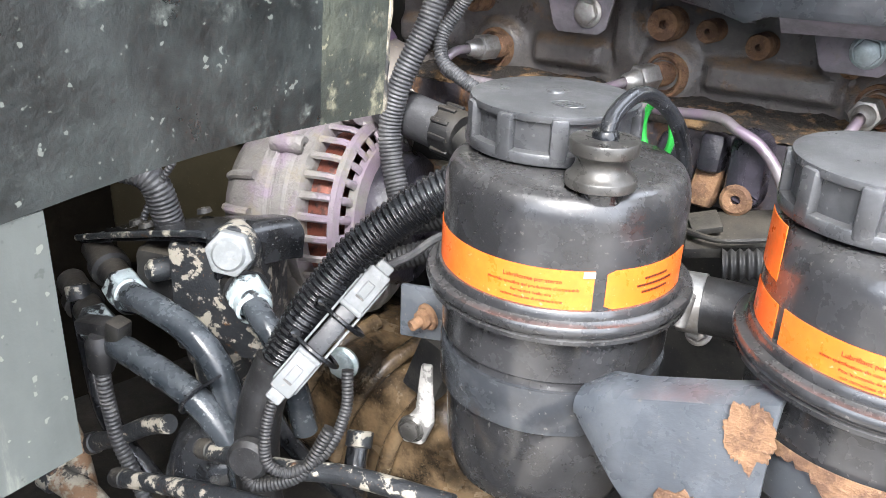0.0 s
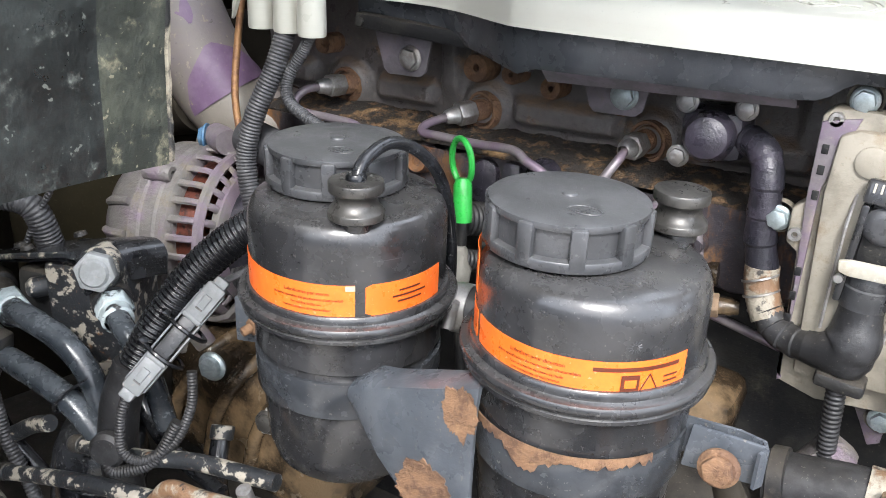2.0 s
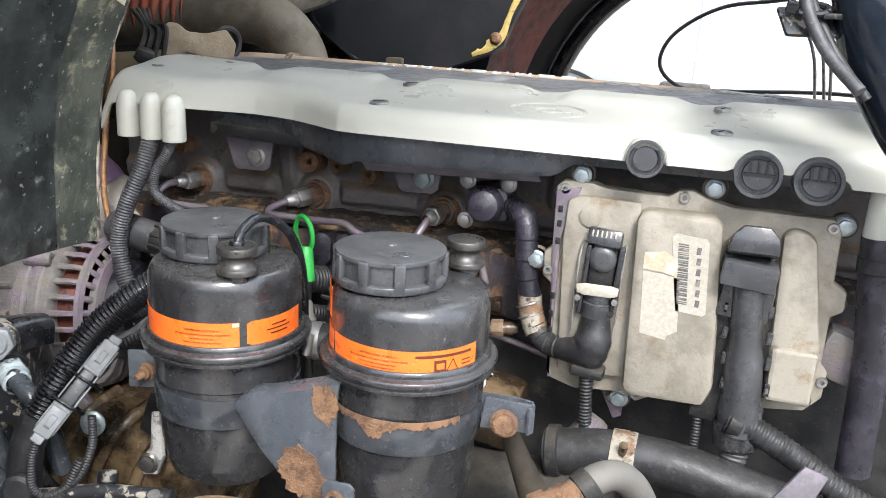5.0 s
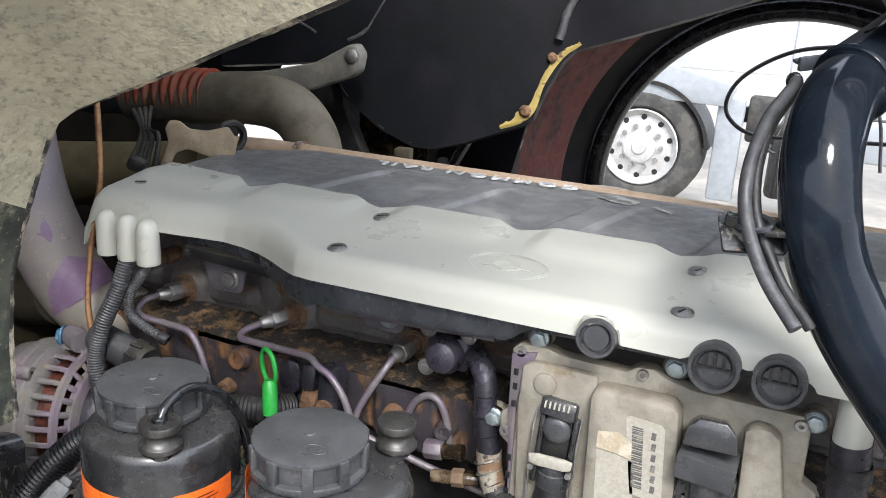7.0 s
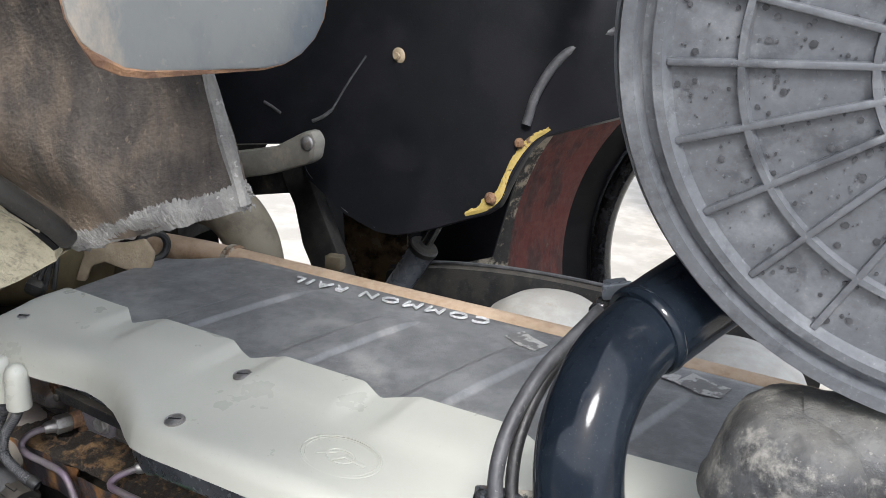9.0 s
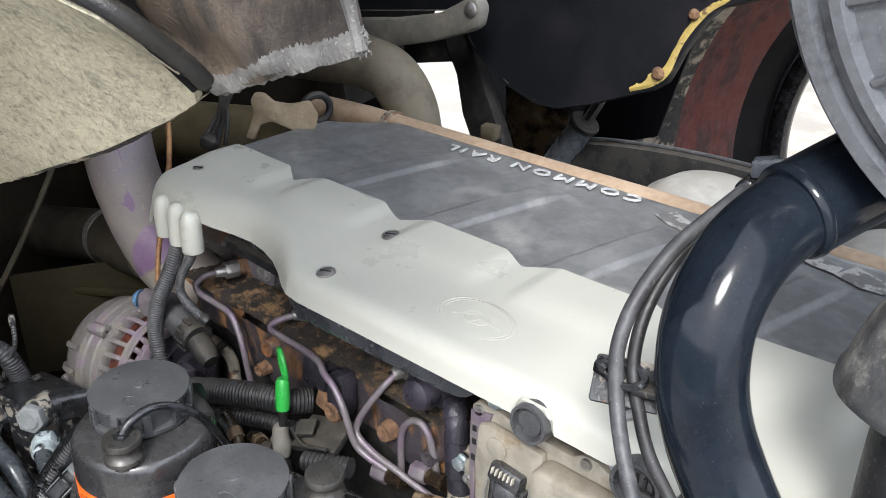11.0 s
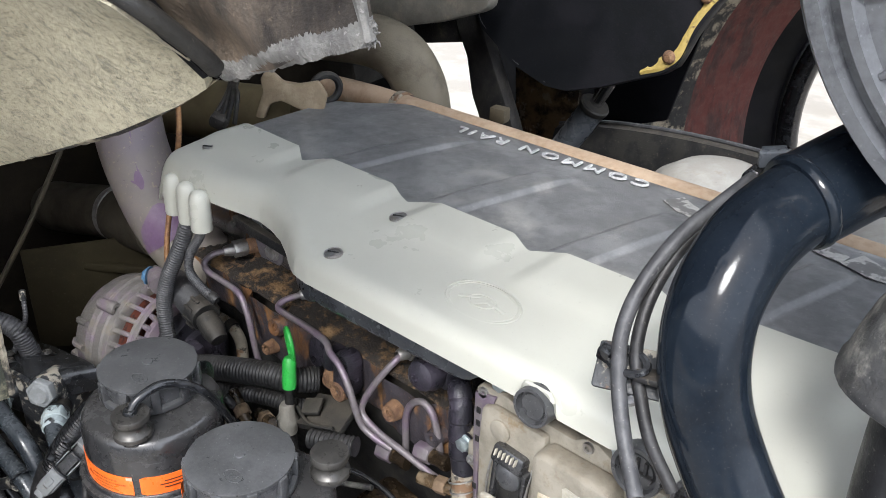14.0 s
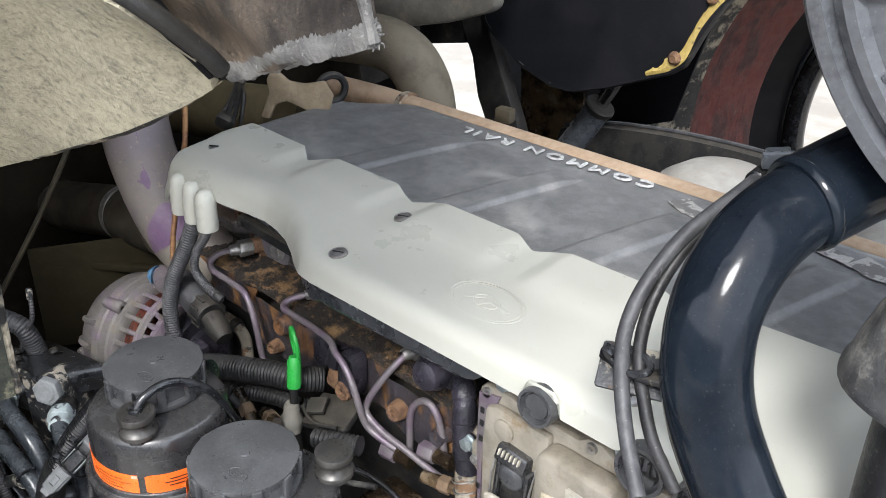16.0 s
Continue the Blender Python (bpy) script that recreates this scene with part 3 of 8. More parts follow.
        if r > 0.018:
            part("plug_web", block((x, y - 0.005, z + 0.001), (r * 1.3, 0.003, 0.0015), (5, 0, 0)), "rubber", p)
            for k in (-1, 0, 1):
                part("plug_web", block((x + k * r * 0.34, y - 0.005, z + r * 0.32), (0.0022, 0.003, r * 0.62), (5, 0, 0)), "rubber", p)
    # three cable boots on the corner
    for k, x in enumerate((-0.287, -0.2565, -0.2285)):
        y = 0.008 - 0.002 * k
        prof = [(0.0118, 0), (0.0122, 0.002), (0.0120, 0.028), (0.0112, 0.038), (0.0085, 0.0445), (0.004, 0.0475), (0, 0.048)]
        part("cable_boot", lathe([(0.009, 0.001)] + prof, (x, y, 1.339), (0, 0, 1), 28), "cover", t, "pale grey cable boot")
    part("cable_boot", lathe([(0.011, 0), (0.0135, 0.002), (0.0135, 0.05)], (0.44, 0.0, 1.324), (0, 0, 1), 28), "cover", t, "pale grey cable boot")
    # moulded round emblem: plain ring with bars
    c = Vector((0.1535, 0.030, roof(0.1535, 0.030) + 0.0002))
    ring = bmesh.new()
    line = [c + Vector((0.037 * math.cos(a), 0.0225 * math.sin(a), 0.0035 * math.sin(a))) for a in [2 * math.pi * k / 48 for k in range(49)]]
    sweep(ring, line, [0.0006] * 49, 6, False)
    for r, hgt in ((0.90, 0.0004), (0.34, 0.0007)):
        sweep(ring, [c + Vector((0.037 * r * math.cos(a), 0.0225 * r * math.sin(a), 0.0035 * r * math.sin(a))) for a in [2 * math.pi * k / 48 for k in range(49)]], [hgt] * 49, 6, False)
    for dx, turn in ((-0.012, 35), (0.002, 60), (0.014, -10)):
        block((c.x + dx, c.y, c.z), (0.022, 0.0034, 0.0009), (6, 0, turn), 0.0004, ring)
    part("emblem", ring, "cover", t, "raised round emblem without lettering")
    # raised lettering that reads from the far side
    place = Matrix.Translation((-0.005, 0.337, 1.4050)) @ Matrix.Rotation(radians(180 + 4.3), 4, "Z") @ Matrix.Diagonal((1.17, 0.92, 1, 1))
    words("COMMON RAIL", 0.026, "letters", t, place, 0.0020, "letter", label="raised worn grey letter", spread=1.34, apart=True, bold=0.0)
    # torn stickers
    for x, y, w, h, a in ((0.182, 0.318, 0.045, 0.026, -28), (0.318, 0.330, 0.055, 0.020, -20), (0.368, 0.322, 0.046, 0.032, -18), (0.235, 0.300, 0.030, 0.006, -38)):
        part("foil_sticker", plate([(-w / 2, -h / 2), (w * 0.1, -h * 0.55), (w / 2, -h * 0.3), (w * 0.42, h / 2), (-w * 0.1, h * 0.42), (-w / 2, h * 0.5)], 0.0006, pose(x, y, 1.4038, 0, 0, a)), "foil", t, "torn silver sticker")
    return t


engine_cover()


def rocker_base():
    """The black edge that shows under the cover, with its purple-grey shield."""
    t = thing("rocker_cover_base", (0.1, 0.03, 1.35), "black rocker cover base below the engine cover", "engine part")
    line = [(-0.205, 0.036), (-0.12, 0.030), (-0.095, 0.019), (-0.07, 0.006), (-0.05, -0.006), (-0.03, -0.013), (0.0, -0.015), (0.16, -0.013), (0.19, -0.008), (0.30, -0.004), (0.6, -0.004)]
    rows = []
    for i in range(121):
        x = -0.205 + 0.8 * i / 120
        y = along(x, line)
        low = along(x, [(-0.2, 1.352), (-0.11, 1.350), (-0.09, 1.345), (-0.05, 1.341), (-0.03, 1.337), (-0.02, 1.343), (0.15, 1.348), (0.172, 1.350), (0.186, 1.362), (0.6, 1.362)])
        rows.append([Vector((x, y + 0.05, 1.378)), Vector((x, y + 0.004, 1.377)), Vector((x, y, 1.373)), Vector((x, y + 0.001, low + 0.006)), Vector((x, y + 0.005, low)), Vector((x, y + 0.05, low - 0.002))])
    part("edge_rail", sheet(rows, 0.002), "rail", t, "black moulded edge")
    for x0, x1, y0, y1, za, zb in ((-0.012, 0.157, -0.009, -0.008, 1.333, 1.341), (-0.088, -0.032, 0.027, 0.001, 1.340, 1.335)):
        rows = []
        for i in range(13):
            f = i / 12
            x, y, z = x0 + (x1 - x0) * f, y0 + (y1 - y0) * f, za + (zb - za) * f
            rows.append([Vector((x, y + 0.002, z + 0.018)), Vector((x, y, z + 0.0115)), Vector((x, y + 0.001, z + 0.0095)), Vector((x, y + 0.012, z)), Vector((x, y + 0.020, z - 0.001))])
        part("heat_shield", sheet(rows, 0.0012), "shield", t, "purple-grey bent shield", sharp=25)
    part("rail_bar", block((-0.142, 0.03, 1.351), (0.115, 0.012, 0.012), (0, 2.5, 0), 0.002), "dark", t)
    bolt((-0.192, 0.022, 1.353), (0, -1, 0), 0.004, t, "dark", False)
    return t


rocker_base()


def cylinder_head():
    t = thing("cylinder_head", (0.1, 0.25, 1.1), "oily black cast-iron cylinder head with rust stains", "engine block")
    part("head_casting", block((0.12, 0.262, 1.275), (0.98, 0.30, 0.17), (0, 0, 0), 0.006), "head", t)
    part("lower_casting", block((0.12, 0.262, 0.97), (0.98, 0.40, 0.50), (0, 0, 0), 0.012), "dark", t, "dark dirty lower casting")
    seats = (-0.258, -0.108, 0.042, 0.196, 0.35)
    pads = [(-0.192, 0.032), (-0.033, 0.048), (0.119, 0.045), (0.273, 0.045), (0.43, 0.045), (-0.33, 0.03)]

    def lump(p, size):
        return noise.noise(Vector(p) / size)

    def relief(x, z):
        d = 0.0
        for c, w in pads:  # long rounded pads between the injectors
            d = max(d, 0.013 * (1 - ease(abs(x - c), w - 0.007, w + 0.004)) * (1 - ease(abs(z - 1.284 - 0.02 * (x - c)), 0.006, 0.015)))
        for c in seats:  # bosses round the injectors
            q = math.hypot(x - c, z - 1.279)
            d = max(d, 0.009 * (1 - ease(q, 0.019, 0.028)))
        for c in (-0.145, 0.008, 0.16):  # ribs up to the joint
            d = max(d, 0.010 * (1 - ease(abs(x - c), 0.006, 0.013)) * ease(z, 1.27, 1.30))
        return d + 0.0016 * lump((x, z, 0), 0.02) + 0.0007 * lump((x, z, 3), 0.006)

    cols = [-0.36 + 0.96 * i / 320 for i in range(321)]
    rows = []
    for x in cols:
        rows.append([Vector((x, 0.098 - relief(x, 1.365 - 0.102 * k / 40), 1.365 - 0.102 * k / 40)) for k in range(41)])
    part("head_face", sheet(rows, 0), "head", t, "oily black face with cast pads", sharp=70)
    rows = []
    for x in cols:
        dip = 0.004 * lump((x, 0, 7), 0.05)
        row = []
        for k in range(17):
            f = k / 16
            y = 0.094 - 0.050 * f
            z = 1.266 - 0.007 * f + 0.0025 * lump((x, y, 1), 0.018) + 0.0016 * lump((x, y, 2), 0.005) - 0.004 * ease(f, 0.85, 1.0)
            row.append(Vector((x, y + dip * f, z)))
        rows.append(row)
    part("dirty_ledge", sheet(rows, 0), "ledge", t, "ledge under brown caked dirt", sharp=80)
    rows = []
    for x in cols:
        dip = 0.004 * lump((x, 0, 7), 0.05)
        low = along(x, [(-0.36, 1.20), (-0.215, 1.205), (-0.205, 1.185), (-0.10, 1.178), (-0.085, 1.20), (0.0, 1.192), (0.03, 1.19), (0.08, 1.185), (0.6, 1.18)]) + 0.003 * lump((x, 1, 1), 0.02)
        row = []
        for k in range(20):
            f = k / 19
            z = 1.2545 + (low - 1.2545) * f
            y = 0.0445 + dip + 0.004 * f - 0.0015 * lump((x, z, 5), 0.014) - 0.0006 * lump((x, z, 9), 0.005)
            y -= 0.010 * (1 - ease(abs(x + 0.148), 0.045, 0.056)) + 0.008 * (1 - ease(abs(x - 0.055), 0.03, 0.04))
            row.append(Vector((x, y + 0.01 * ease(f, 0.93, 1.0), z)))
        rows.append(row)
    part("front_wall", sheet(rows, 0), "rustrun", t, "purple-black wall with rust runs", sharp=70)
    for x, z, r in ((-0.275, 1.317, 0.0095), (-0.111, 1.317, 0.0125), (-0.041, 1.310, 0.0095), (-0.078, 1.316, 0.0085), (0.02, 1.305, 0.008)):
        bm = lathe([(0, 0.0), (r * 0.22, 0.0), (r * 0.26, 0.010), (r * 0.9, 0.0115), (r, 0.008), (r, -0.02)], (x, 0.086, z), (0, -1, 0.05), 24)
        part("core_plug", bm, "rust", t, "rusty round plug")
    for x in seats[:4]:
        bm = lathe([(0.0095, -0.004), (0.0105, 0.009), (0.0125, 0.012), (0.0135, 0.010), (0.0145, 0.013), (0.0165, 0.013), (0.0175, 0.009), (0.0178, -0.012), (0, -0.012)], (x + 0.002, 0.098, 1.279), (-0.25, -1, 0), 36)
        part("injector_seat", bm, "rust", t, "rusty injector seat ring")
    # brackets with bolts below the cover
    for dx, dz in ((0.0, 0.0), (0.189, -0.002)):
        part("steel_bracket", plate([(-0.194 + dx, 1.342 + dz), (-0.184 + dx, 1.312 + dz), (-0.180 + dx, 1.308 + dz), (-0.148 + dx, 1.309 + dz), (-0.142 + dx, 1.314 + dz), (-0.136 + dx, 1.344 + dz)], 0.003, facing((0, 0.048, 0), (0, -1, 0)), 0.001), "shield", t, "grey steel bracket")
        bolt((-0.157 + dx, 0.045, 1.324 + dz), (0, -1, 0), 0.0085, t, "zinc" if dx else "steel")
    # bosses on the front wall
    for x, y, z, r, m in ((-0.136, 0.033, 1.243, 0.011, "rustrun"), (-0.155, 0.033, 1.205, 0.008, "rust"), (0.046, 0.034, 1.226, 0.010, "rust"), (0.10, 0.04, 1.222, 0.009, "rustrun")):
        bm = lathe([(0, 0.006), (r * 0.35, 0.006), (r * 0.4, 0.009), (r * 0.85, 0.010), (r, 0.006), (r * 1.2, -0.01)], (x, y, z), (0.05, -1, 0.1), 26)
        part("boss", bm, m, t, "rust-ringed cast boss")
    part("oval_boss", plate(rounded(0.024, 0.038, 0.0119, 8), 0.016, facing((-0.078, 0.050, 1.233), (0.1, -1, 0.12)), 0.003), "purplecast", t, "purple oval boss")
    part("bolt_column", plate(rounded(0.026, 0.054, 0.0128, 8), 0.024, facing((-0.022, 0.044, 1.237), (0.02, -1, 0.04)), 0.006), "purplecast", t, "purple-black bolt column")
    part("column_eye", lathe([(0, 0.0), (0.003, 0.0), (0.0036, 0.0035), (0.0085, 0.004), (0.0108, 0.002), (0.0115, -0.004)], (-0.024, 0.0205, 1.2185), (0.02, -1, 0.1), 26), "rust", t, "rust-rimmed bolt eye")
    part("cast_web", block((-0.048, 0.036, 1.243), (0.017, 0.022, 0.028), (-12, 0, 0), 0.005), "purplecast", t, "purple-black cast web")
    part("rust_crust", block((-0.05, 0.037, 1.218), (0.02, 0.02, 0.03), (-12, 8, 0), 0.006), "rust", t, "crusted orange rust")
    return t


cylinder_head()


def injector_line(pts, nut, label):
    t = thing("injector_line", pts[0], label, "fuel pipe", "fuel injector pipes")
    part("steel_tube", tube(pts, 0.0037, 14), "purple", t)
    if nut:
        a, b = Vector(pts[0]), Vector(pts[1])
        w = (a - b).normalized()
        part("union_nut", plate(hexagon(0.0108), 0.017, facing(a - w * 0.020, w), 0.0012), "steel", t, "steel hexagon union nut")
        part("nut_cone", lathe([(0.0045, -0.032), (0.0062, -0.030), (0.0078, -0.020), (0.0078, -0.004)], a, w, 18), "steel", t)
        part("seal_collar", lathe([(0.0085, -0.003), (0.0095, -0.001), (0.0095, 0.012), (0, 0.012)], a, w, 18), "rust", t)
    return t


injector_line([(-0.251, 0.077, 1.283), (-0.258, 0.050, 1.284), (-0.263, 0.034, 1.283), (-0.268, 0.025, 1.274), (-0.258, 0.022, 1.267), (-0.225, 0.022, 1.266), (-0.195, 0.021, 1.264), (-0.180, 0.019, 1.248), (-0.172, 0.018, 1.228), (-0.164, 0.019, 1.188), (-0.150, 0.023, 1.170), (-0.135, 0.026, 1.160)], True, "purple-grey steel injector pipe with union nut")
injector_line([(-0.113, 0.084, 1.279), (-0.127, 0.057, 1.276), (-0.136, 0.040, 1.272), (-0.134, 0.030, 1.268), (-0.115, 0.028, 1.268), (-0.08, 0.028, 1.268), (-0.045, 0.022, 1.271), (-0.030, 0.016, 1.2665), (-0.014, 0.014, 1.2600), (0.0013, 0.012, 1.2440), (0.0105, 0.012, 1.2220), (0.016, 0.016, 1.2000), (0.030, 0.020, 1.1900), (0.05, 0.026, 1.182)], True, "purple-grey steel injector pipe with union nut")
injector_line([(0.038, 0.080, 1.279), (0.036, 0.058, 1.279), (0.031, 0.042, 1.268), (0.020, 0.030, 1.245), (0.011, 0.024, 1.223), (0.012, 0.021, 1.209), (0.034, 0.022, 1.198), (0.062, 0.025, 1.191), (0.109, 0.032, 1.177), (0.146, 0.040, 1.165), (0.19, 0.05, 1.15)], True, "purple-grey steel injector pipe running down to the pump")
injector_line([(0.060, 0.036, 1.16), (0.060, 0.036, 1.19), (0.061, 0.035, 1.225), (0.069, 0.034, 1.246), (0.084, 0.034, 1.257), (0.097, 0.034, 1.250), (0.105, 0.035, 1.225), (0.108, 0.036, 1.20)], False, "purple-grey curved steel pipe")
bracket_u = thing("pipe_union", (0.05, 0.03, 1.19), "brown oily hexagon pipe unions below the head", "fitting")
for x, z in ((0.040, 1.172), (0.094, 1.205)):
    part("hexagon", plate(hexagon(0.010), 0.018, facing((x - 0.008, 0.026, z), (1, 0.1, 0.1)), 0.0012), "purple", bracket_u)
    part("barrel", lathe([(0, 0), (0.0072, 0), (0.0072, 0.012), (0.0085, 0.014), (0.0085, 0.02), (0, 0.02)], (x + 0.01, 0.028, z + 0.001), (1, 0.1, 0.1), 18), "brown", bracket_u)


# ---------------------------------------------------------------- steering oil tanks
def wrapped(cx, cy, r):
    """Lays (u, v, w) round an upright cylinder: u as arc from the side towards -y, v as height."""
    def lay(u, v, w):
        a = u / r
        return Vector((cx + (r + w) * math.sin(a), cy - (r + w) * math.cos(a), v))
    return lay


def label_strip(parent, cx, cy, r, a0, a1, z0, z1, material, name, text_label, slope=0.0, notch=False):
    """A thin label bent round the tank between two angles (degrees from -y towards +x)."""
    lay = wrapped(cx, cy, r)
    n = max(4, int(abs(a1 - a0) / 4))
    rows = []
    for i in range(n + 1):
        u = radians(a0 + (a1 - a0) * i / n) * r
        cut = 0.0018 * (1 if notch and i in (0,) else 0)
        rows.append([lay(u, z0 + cut, 0.0004), lay(u, z1 - cut, 0.0004)])
    return part(name, sheet(rows, 0.0003), material, parent, text_label)


def oil_tank(cx, cy, tx, ty, cap_r, plug, z, r, cap_z, plug_z, label):
    """z: heights of band bottom, flange etc. are offsets from the flange's underside at z."""
    t = thing("oil_reservoir", (cx, cy, z - 0.12), label, "oil tank", "steering oil tanks")
    h = cap_z - z
    up = [(r * 1.0, 0.004), (r * 1.0, h - 0.017), (r * 0.992, h - 0.012), (r * 0.97, h - 0.0075), (r * 0.935, h - 0.004), (r * 0.89, h - 0.0022), (r * 0.75, h - 0.001), (r * 0.5, h), (0, h)]
    part("upper_shell", lathe([(r * 1.02, -0.002), (r * 1.02, 0.003)] + up, (cx, cy, z), (0, 0, 1), 64), "tank", t, "black plastic upper shell")
    fl = [(r * 1.0, -0.0075), (r * 1.085, -0.0075), (r * 1.105, -0.0065), (r * 1.105, -0.0045), (r * 1.088, -0.0036), (r * 1.088, -0.0026), (r * 1.12, -0.0020), (r * 1.132, -0.0004), (r * 1.132, 0.0014), (r * 1.115, 0.0030), (r * 1.07, 0.0036), (r * 1.052, 0.0046), (r * 1.045, 0.0080), (r * 1.030, 0.0090), (r * 0.99, 0.0092)]
    part("flange", lathe(fl, (cx, cy, z), (0, 0, 1), 64), "tank", t, "rounded joint flange")
    lo = [(0, -0.125), (r * 0.70, -0.125), (r * 0.82, -0.118), (r * 0.88, -0.105), (r * 0.925, -0.06), (r * 0.94, -0.034), (r * 0.975, -0.032), (r * 0.985, -0.008), (r * 1.0, -0.005)]
    part("lower_shell", lathe(lo, (cx, cy, z), (0, 0, 1), 64), "tank", t, "black plastic lower shell")
    # screw cap with grip lugs
    zc = cap_z
    cr = cap_r
    prof = [(cr * 0.9, 0.0), (cr * 0.99, 0.0012), (cr * 1.0, 0.002), (cr * 1.0, 0.0062), (cr * 0.99, 0.0068), (cr * 0.90, 0.0074), (cr * 0.90, 0.0208), (cr * 0.955, 0.0218), (cr * 0.965, 0.0235), (cr * 0.955, 0.0252), (cr * 0.9, 0.026), (cr * 0.5, 0.0266), (cr * 0.10, 0.027), (cr * 0.09, 0.028), (0, 0.0284)]
    cap = part("screw_cap", lathe(prof, (tx, ty, zc), (0, 0, 1), 64), "cap", t, "grey-black screw cap with grip lugs")
    for k in range(10):
        a = 2 * math.pi * (k + 0.35) / 10
        lug = block((tx + cr * 0.945 * math.cos(a), ty + cr * 0.945 * math.sin(a), zc + 0.0135), (cr * 0.12, 0.0085, 0.0215), (0, 0, math.degrees(a)), 0.0014)
        part("grip_lug", lug, "cap", cap)
    # moulded oval mark, plain
    mark = bmesh.new()
    c = Vector((tx + cr * 0.35, ty - cr * 0.38, zc + 0.0266))
    sweep(mark, [c + Vector((0.0085 * math.cos(q), 0.0055 * math.sin(q), 0)) for q in [2 * math.pi * k / 32 for k in range(33)]], [0.0004] * 33, 6, False)
    for d in (-0.003, 0.0, 0.003):
        block((c.x + d, c.y, c.z), (0.0012, 0.006, 0.0006), (0, 0, -20), 0, mark)
    part("moulded_mark", mark, "cap", cap)
    # waisted plug beside the cap
    px, py, pr = plug
    pp = [(0, 0), (pr * 1.02, 0), (pr * 1.08, 0.0008), (pr * 1.08, 0.0050), (pr * 1.05, 0.0058), (pr * 0.98, 0.0064), (pr * 0.84, 0.0105), (pr * 0.79, 0.0132), (pr * 0.84, 0.0158), (pr * 0.98, 0.0182), (pr * 1.03, 0.0186), (pr * 1.04, 0.0192), (pr * 1.04, 0.0245), (pr * 1.01, 0.0254), (pr * 0.95, 0.0258), (pr * 0.6, 0.026), (0, 0.026)]
    pp = [(a, b * 0.86) for a, b in pp]
    part("plug_neck", lathe([(pr * 0.75, -0.006), (pr * 0.75, 0.001), (0, 0.001)], (px, py, plug_z), (0, 0, 1), 24), "tank", t, "short black neck")
    part("vent_plug", lathe(pp, (px, py, plug_z), (0, 0, 1), 40), "plug", t, "waisted dark bronze vent plug")
    return t


R1, R2 = (-0.066, -0.161, 0.0622), (0.099, -0.166, 0.0612)
tank_a = oil_tank(R1[0], R1[1], -0.081, -0.152, 0.0450, (-0.033, -0.197, 0.0152), 1.221, R1[2], 1.2865, 1.2868, "black plastic oil reservoir with orange label and vent hose")
tank_b = oil_tank(R2[0], R2[1], 0.082, -0.168, 0.0440, (0.1255, -0.115, 0.0148), 1.234, R2[2], 1.2905, 1.2925, "black plastic oil reservoir with orange label and torn clamp")


def print_lines(parent, cx, cy, r, angle, top, lines):
    for text, size, dz in lines:
        c = radians(angle) * (r + 0.0008)
        words(text, size, "orangeink", parent, None, 0.0001, "label_print", bend=lambda u, v, w, c=c, z=top + dz: wrapped(cx, cy, r + 0.0008)(c + u, z + v, w))


la = label_strip(tank_a, *R1, -62, 40.5, 1.2300, 1.2500, "orange", "orange_label", "orange label with Italian print")
print_lines(la, *R1, 14, 1.2303, [("Lubrificante per sterzo", 0.0031, 0.0130), ("secondo specifica del produttore d'automobili", 0.0024, 0.0094), ("Per verifica livello olio", 0.0022, 0.0061), ("vedere istruzioni di manutenzione", 0.0022, 0.0030)])
label_strip(la, R1[0], R1[1], R1[2] + 0.0005, 35.5, 40.6, 1.2466, 1.2498, "tornpaper", "worn_corner", "worn pale corner")
label_strip(tank_a, R1[0], R1[1], R1[2] - 0.0003, 50, 67, 1.2637, 1.2641, "conduit", "scratch", "pale scratch")
lb = label_strip(tank_a, *R1, 46, 98, 1.2300, 1.2500, "orange", "orange_label", "torn orange label", notch=True)
for dz, w in ((0.013, 0.014), (0.0095, 0.022), (0.006, 0.016)):
    label_strip(lb, R1[0], R1[1], R1[2] + 0.0005, 72 - w * 500, 72 + w * 500, 1.2303 + dz, 1.2313 + dz, "orangeink", "print_bar", "")
label_strip(tank_b, *R2, -75, -47, 1.2420, 1.2585, "orange", "orange_label", "orange label end")
label_strip(tank_b, *R2, -76, -52, 1.2665, 1.2905, "orange", "orange_label", "faded orange sticker")
lc = label_strip(tank_b, *R2, -43, 72, 1.2410, 1.2590, "orange", "orange_label", "orange label with French print and plain logo boxes")
print_lines(lc, *R2, -2, 1.2410, [("Lubrifiant pour direction", 0.0030, 0.0125), ("selon spécification du constructeur d'automobiles", 0.0023, 0.0092), ("Pour le contrôle de niveau de l'huile", 0.0020, 0.0061), ("voir instructions de maintenance.", 0.0020, 0.0034)])
label_strip(lc, R2[0], R2[1], R2[2] + 0.0005, 24, 66, 1.2539, 1.2559, "orangeink", "print_bar", "")
logo = label_strip(lc, R2[0], R2[1], R2[2] + 0.0005, 37, 45.5, 1.2427, 1.2517, "orangeink", "logo_box", "plain dark logo box")
label_strip(lc, R2[0], R2[1], R2[2] + 0.0009, 38.5, 44, 1.2450, 1.2494, "orange", "logo_centre", "")
tri = wrapped(R2[0], R2[1], R2[2] + 0.0006)
wm = bmesh.new()
u0 = radians(51) * R2[2]
corner = [tri(u0 - 0.0048, 1.2427, 0.0002), tri(u0 + 0.0048, 1.2427, 0.0002), tri(u0, 1.2517, 0.0002), tri(u0 - 0.0048, 1.2427, 0.0002)]
for a, b in zip(corner, corner[1:]):
    sweep(wm, [a, a.lerp(b, 0.5), b], [0.00035] * 3, 6)
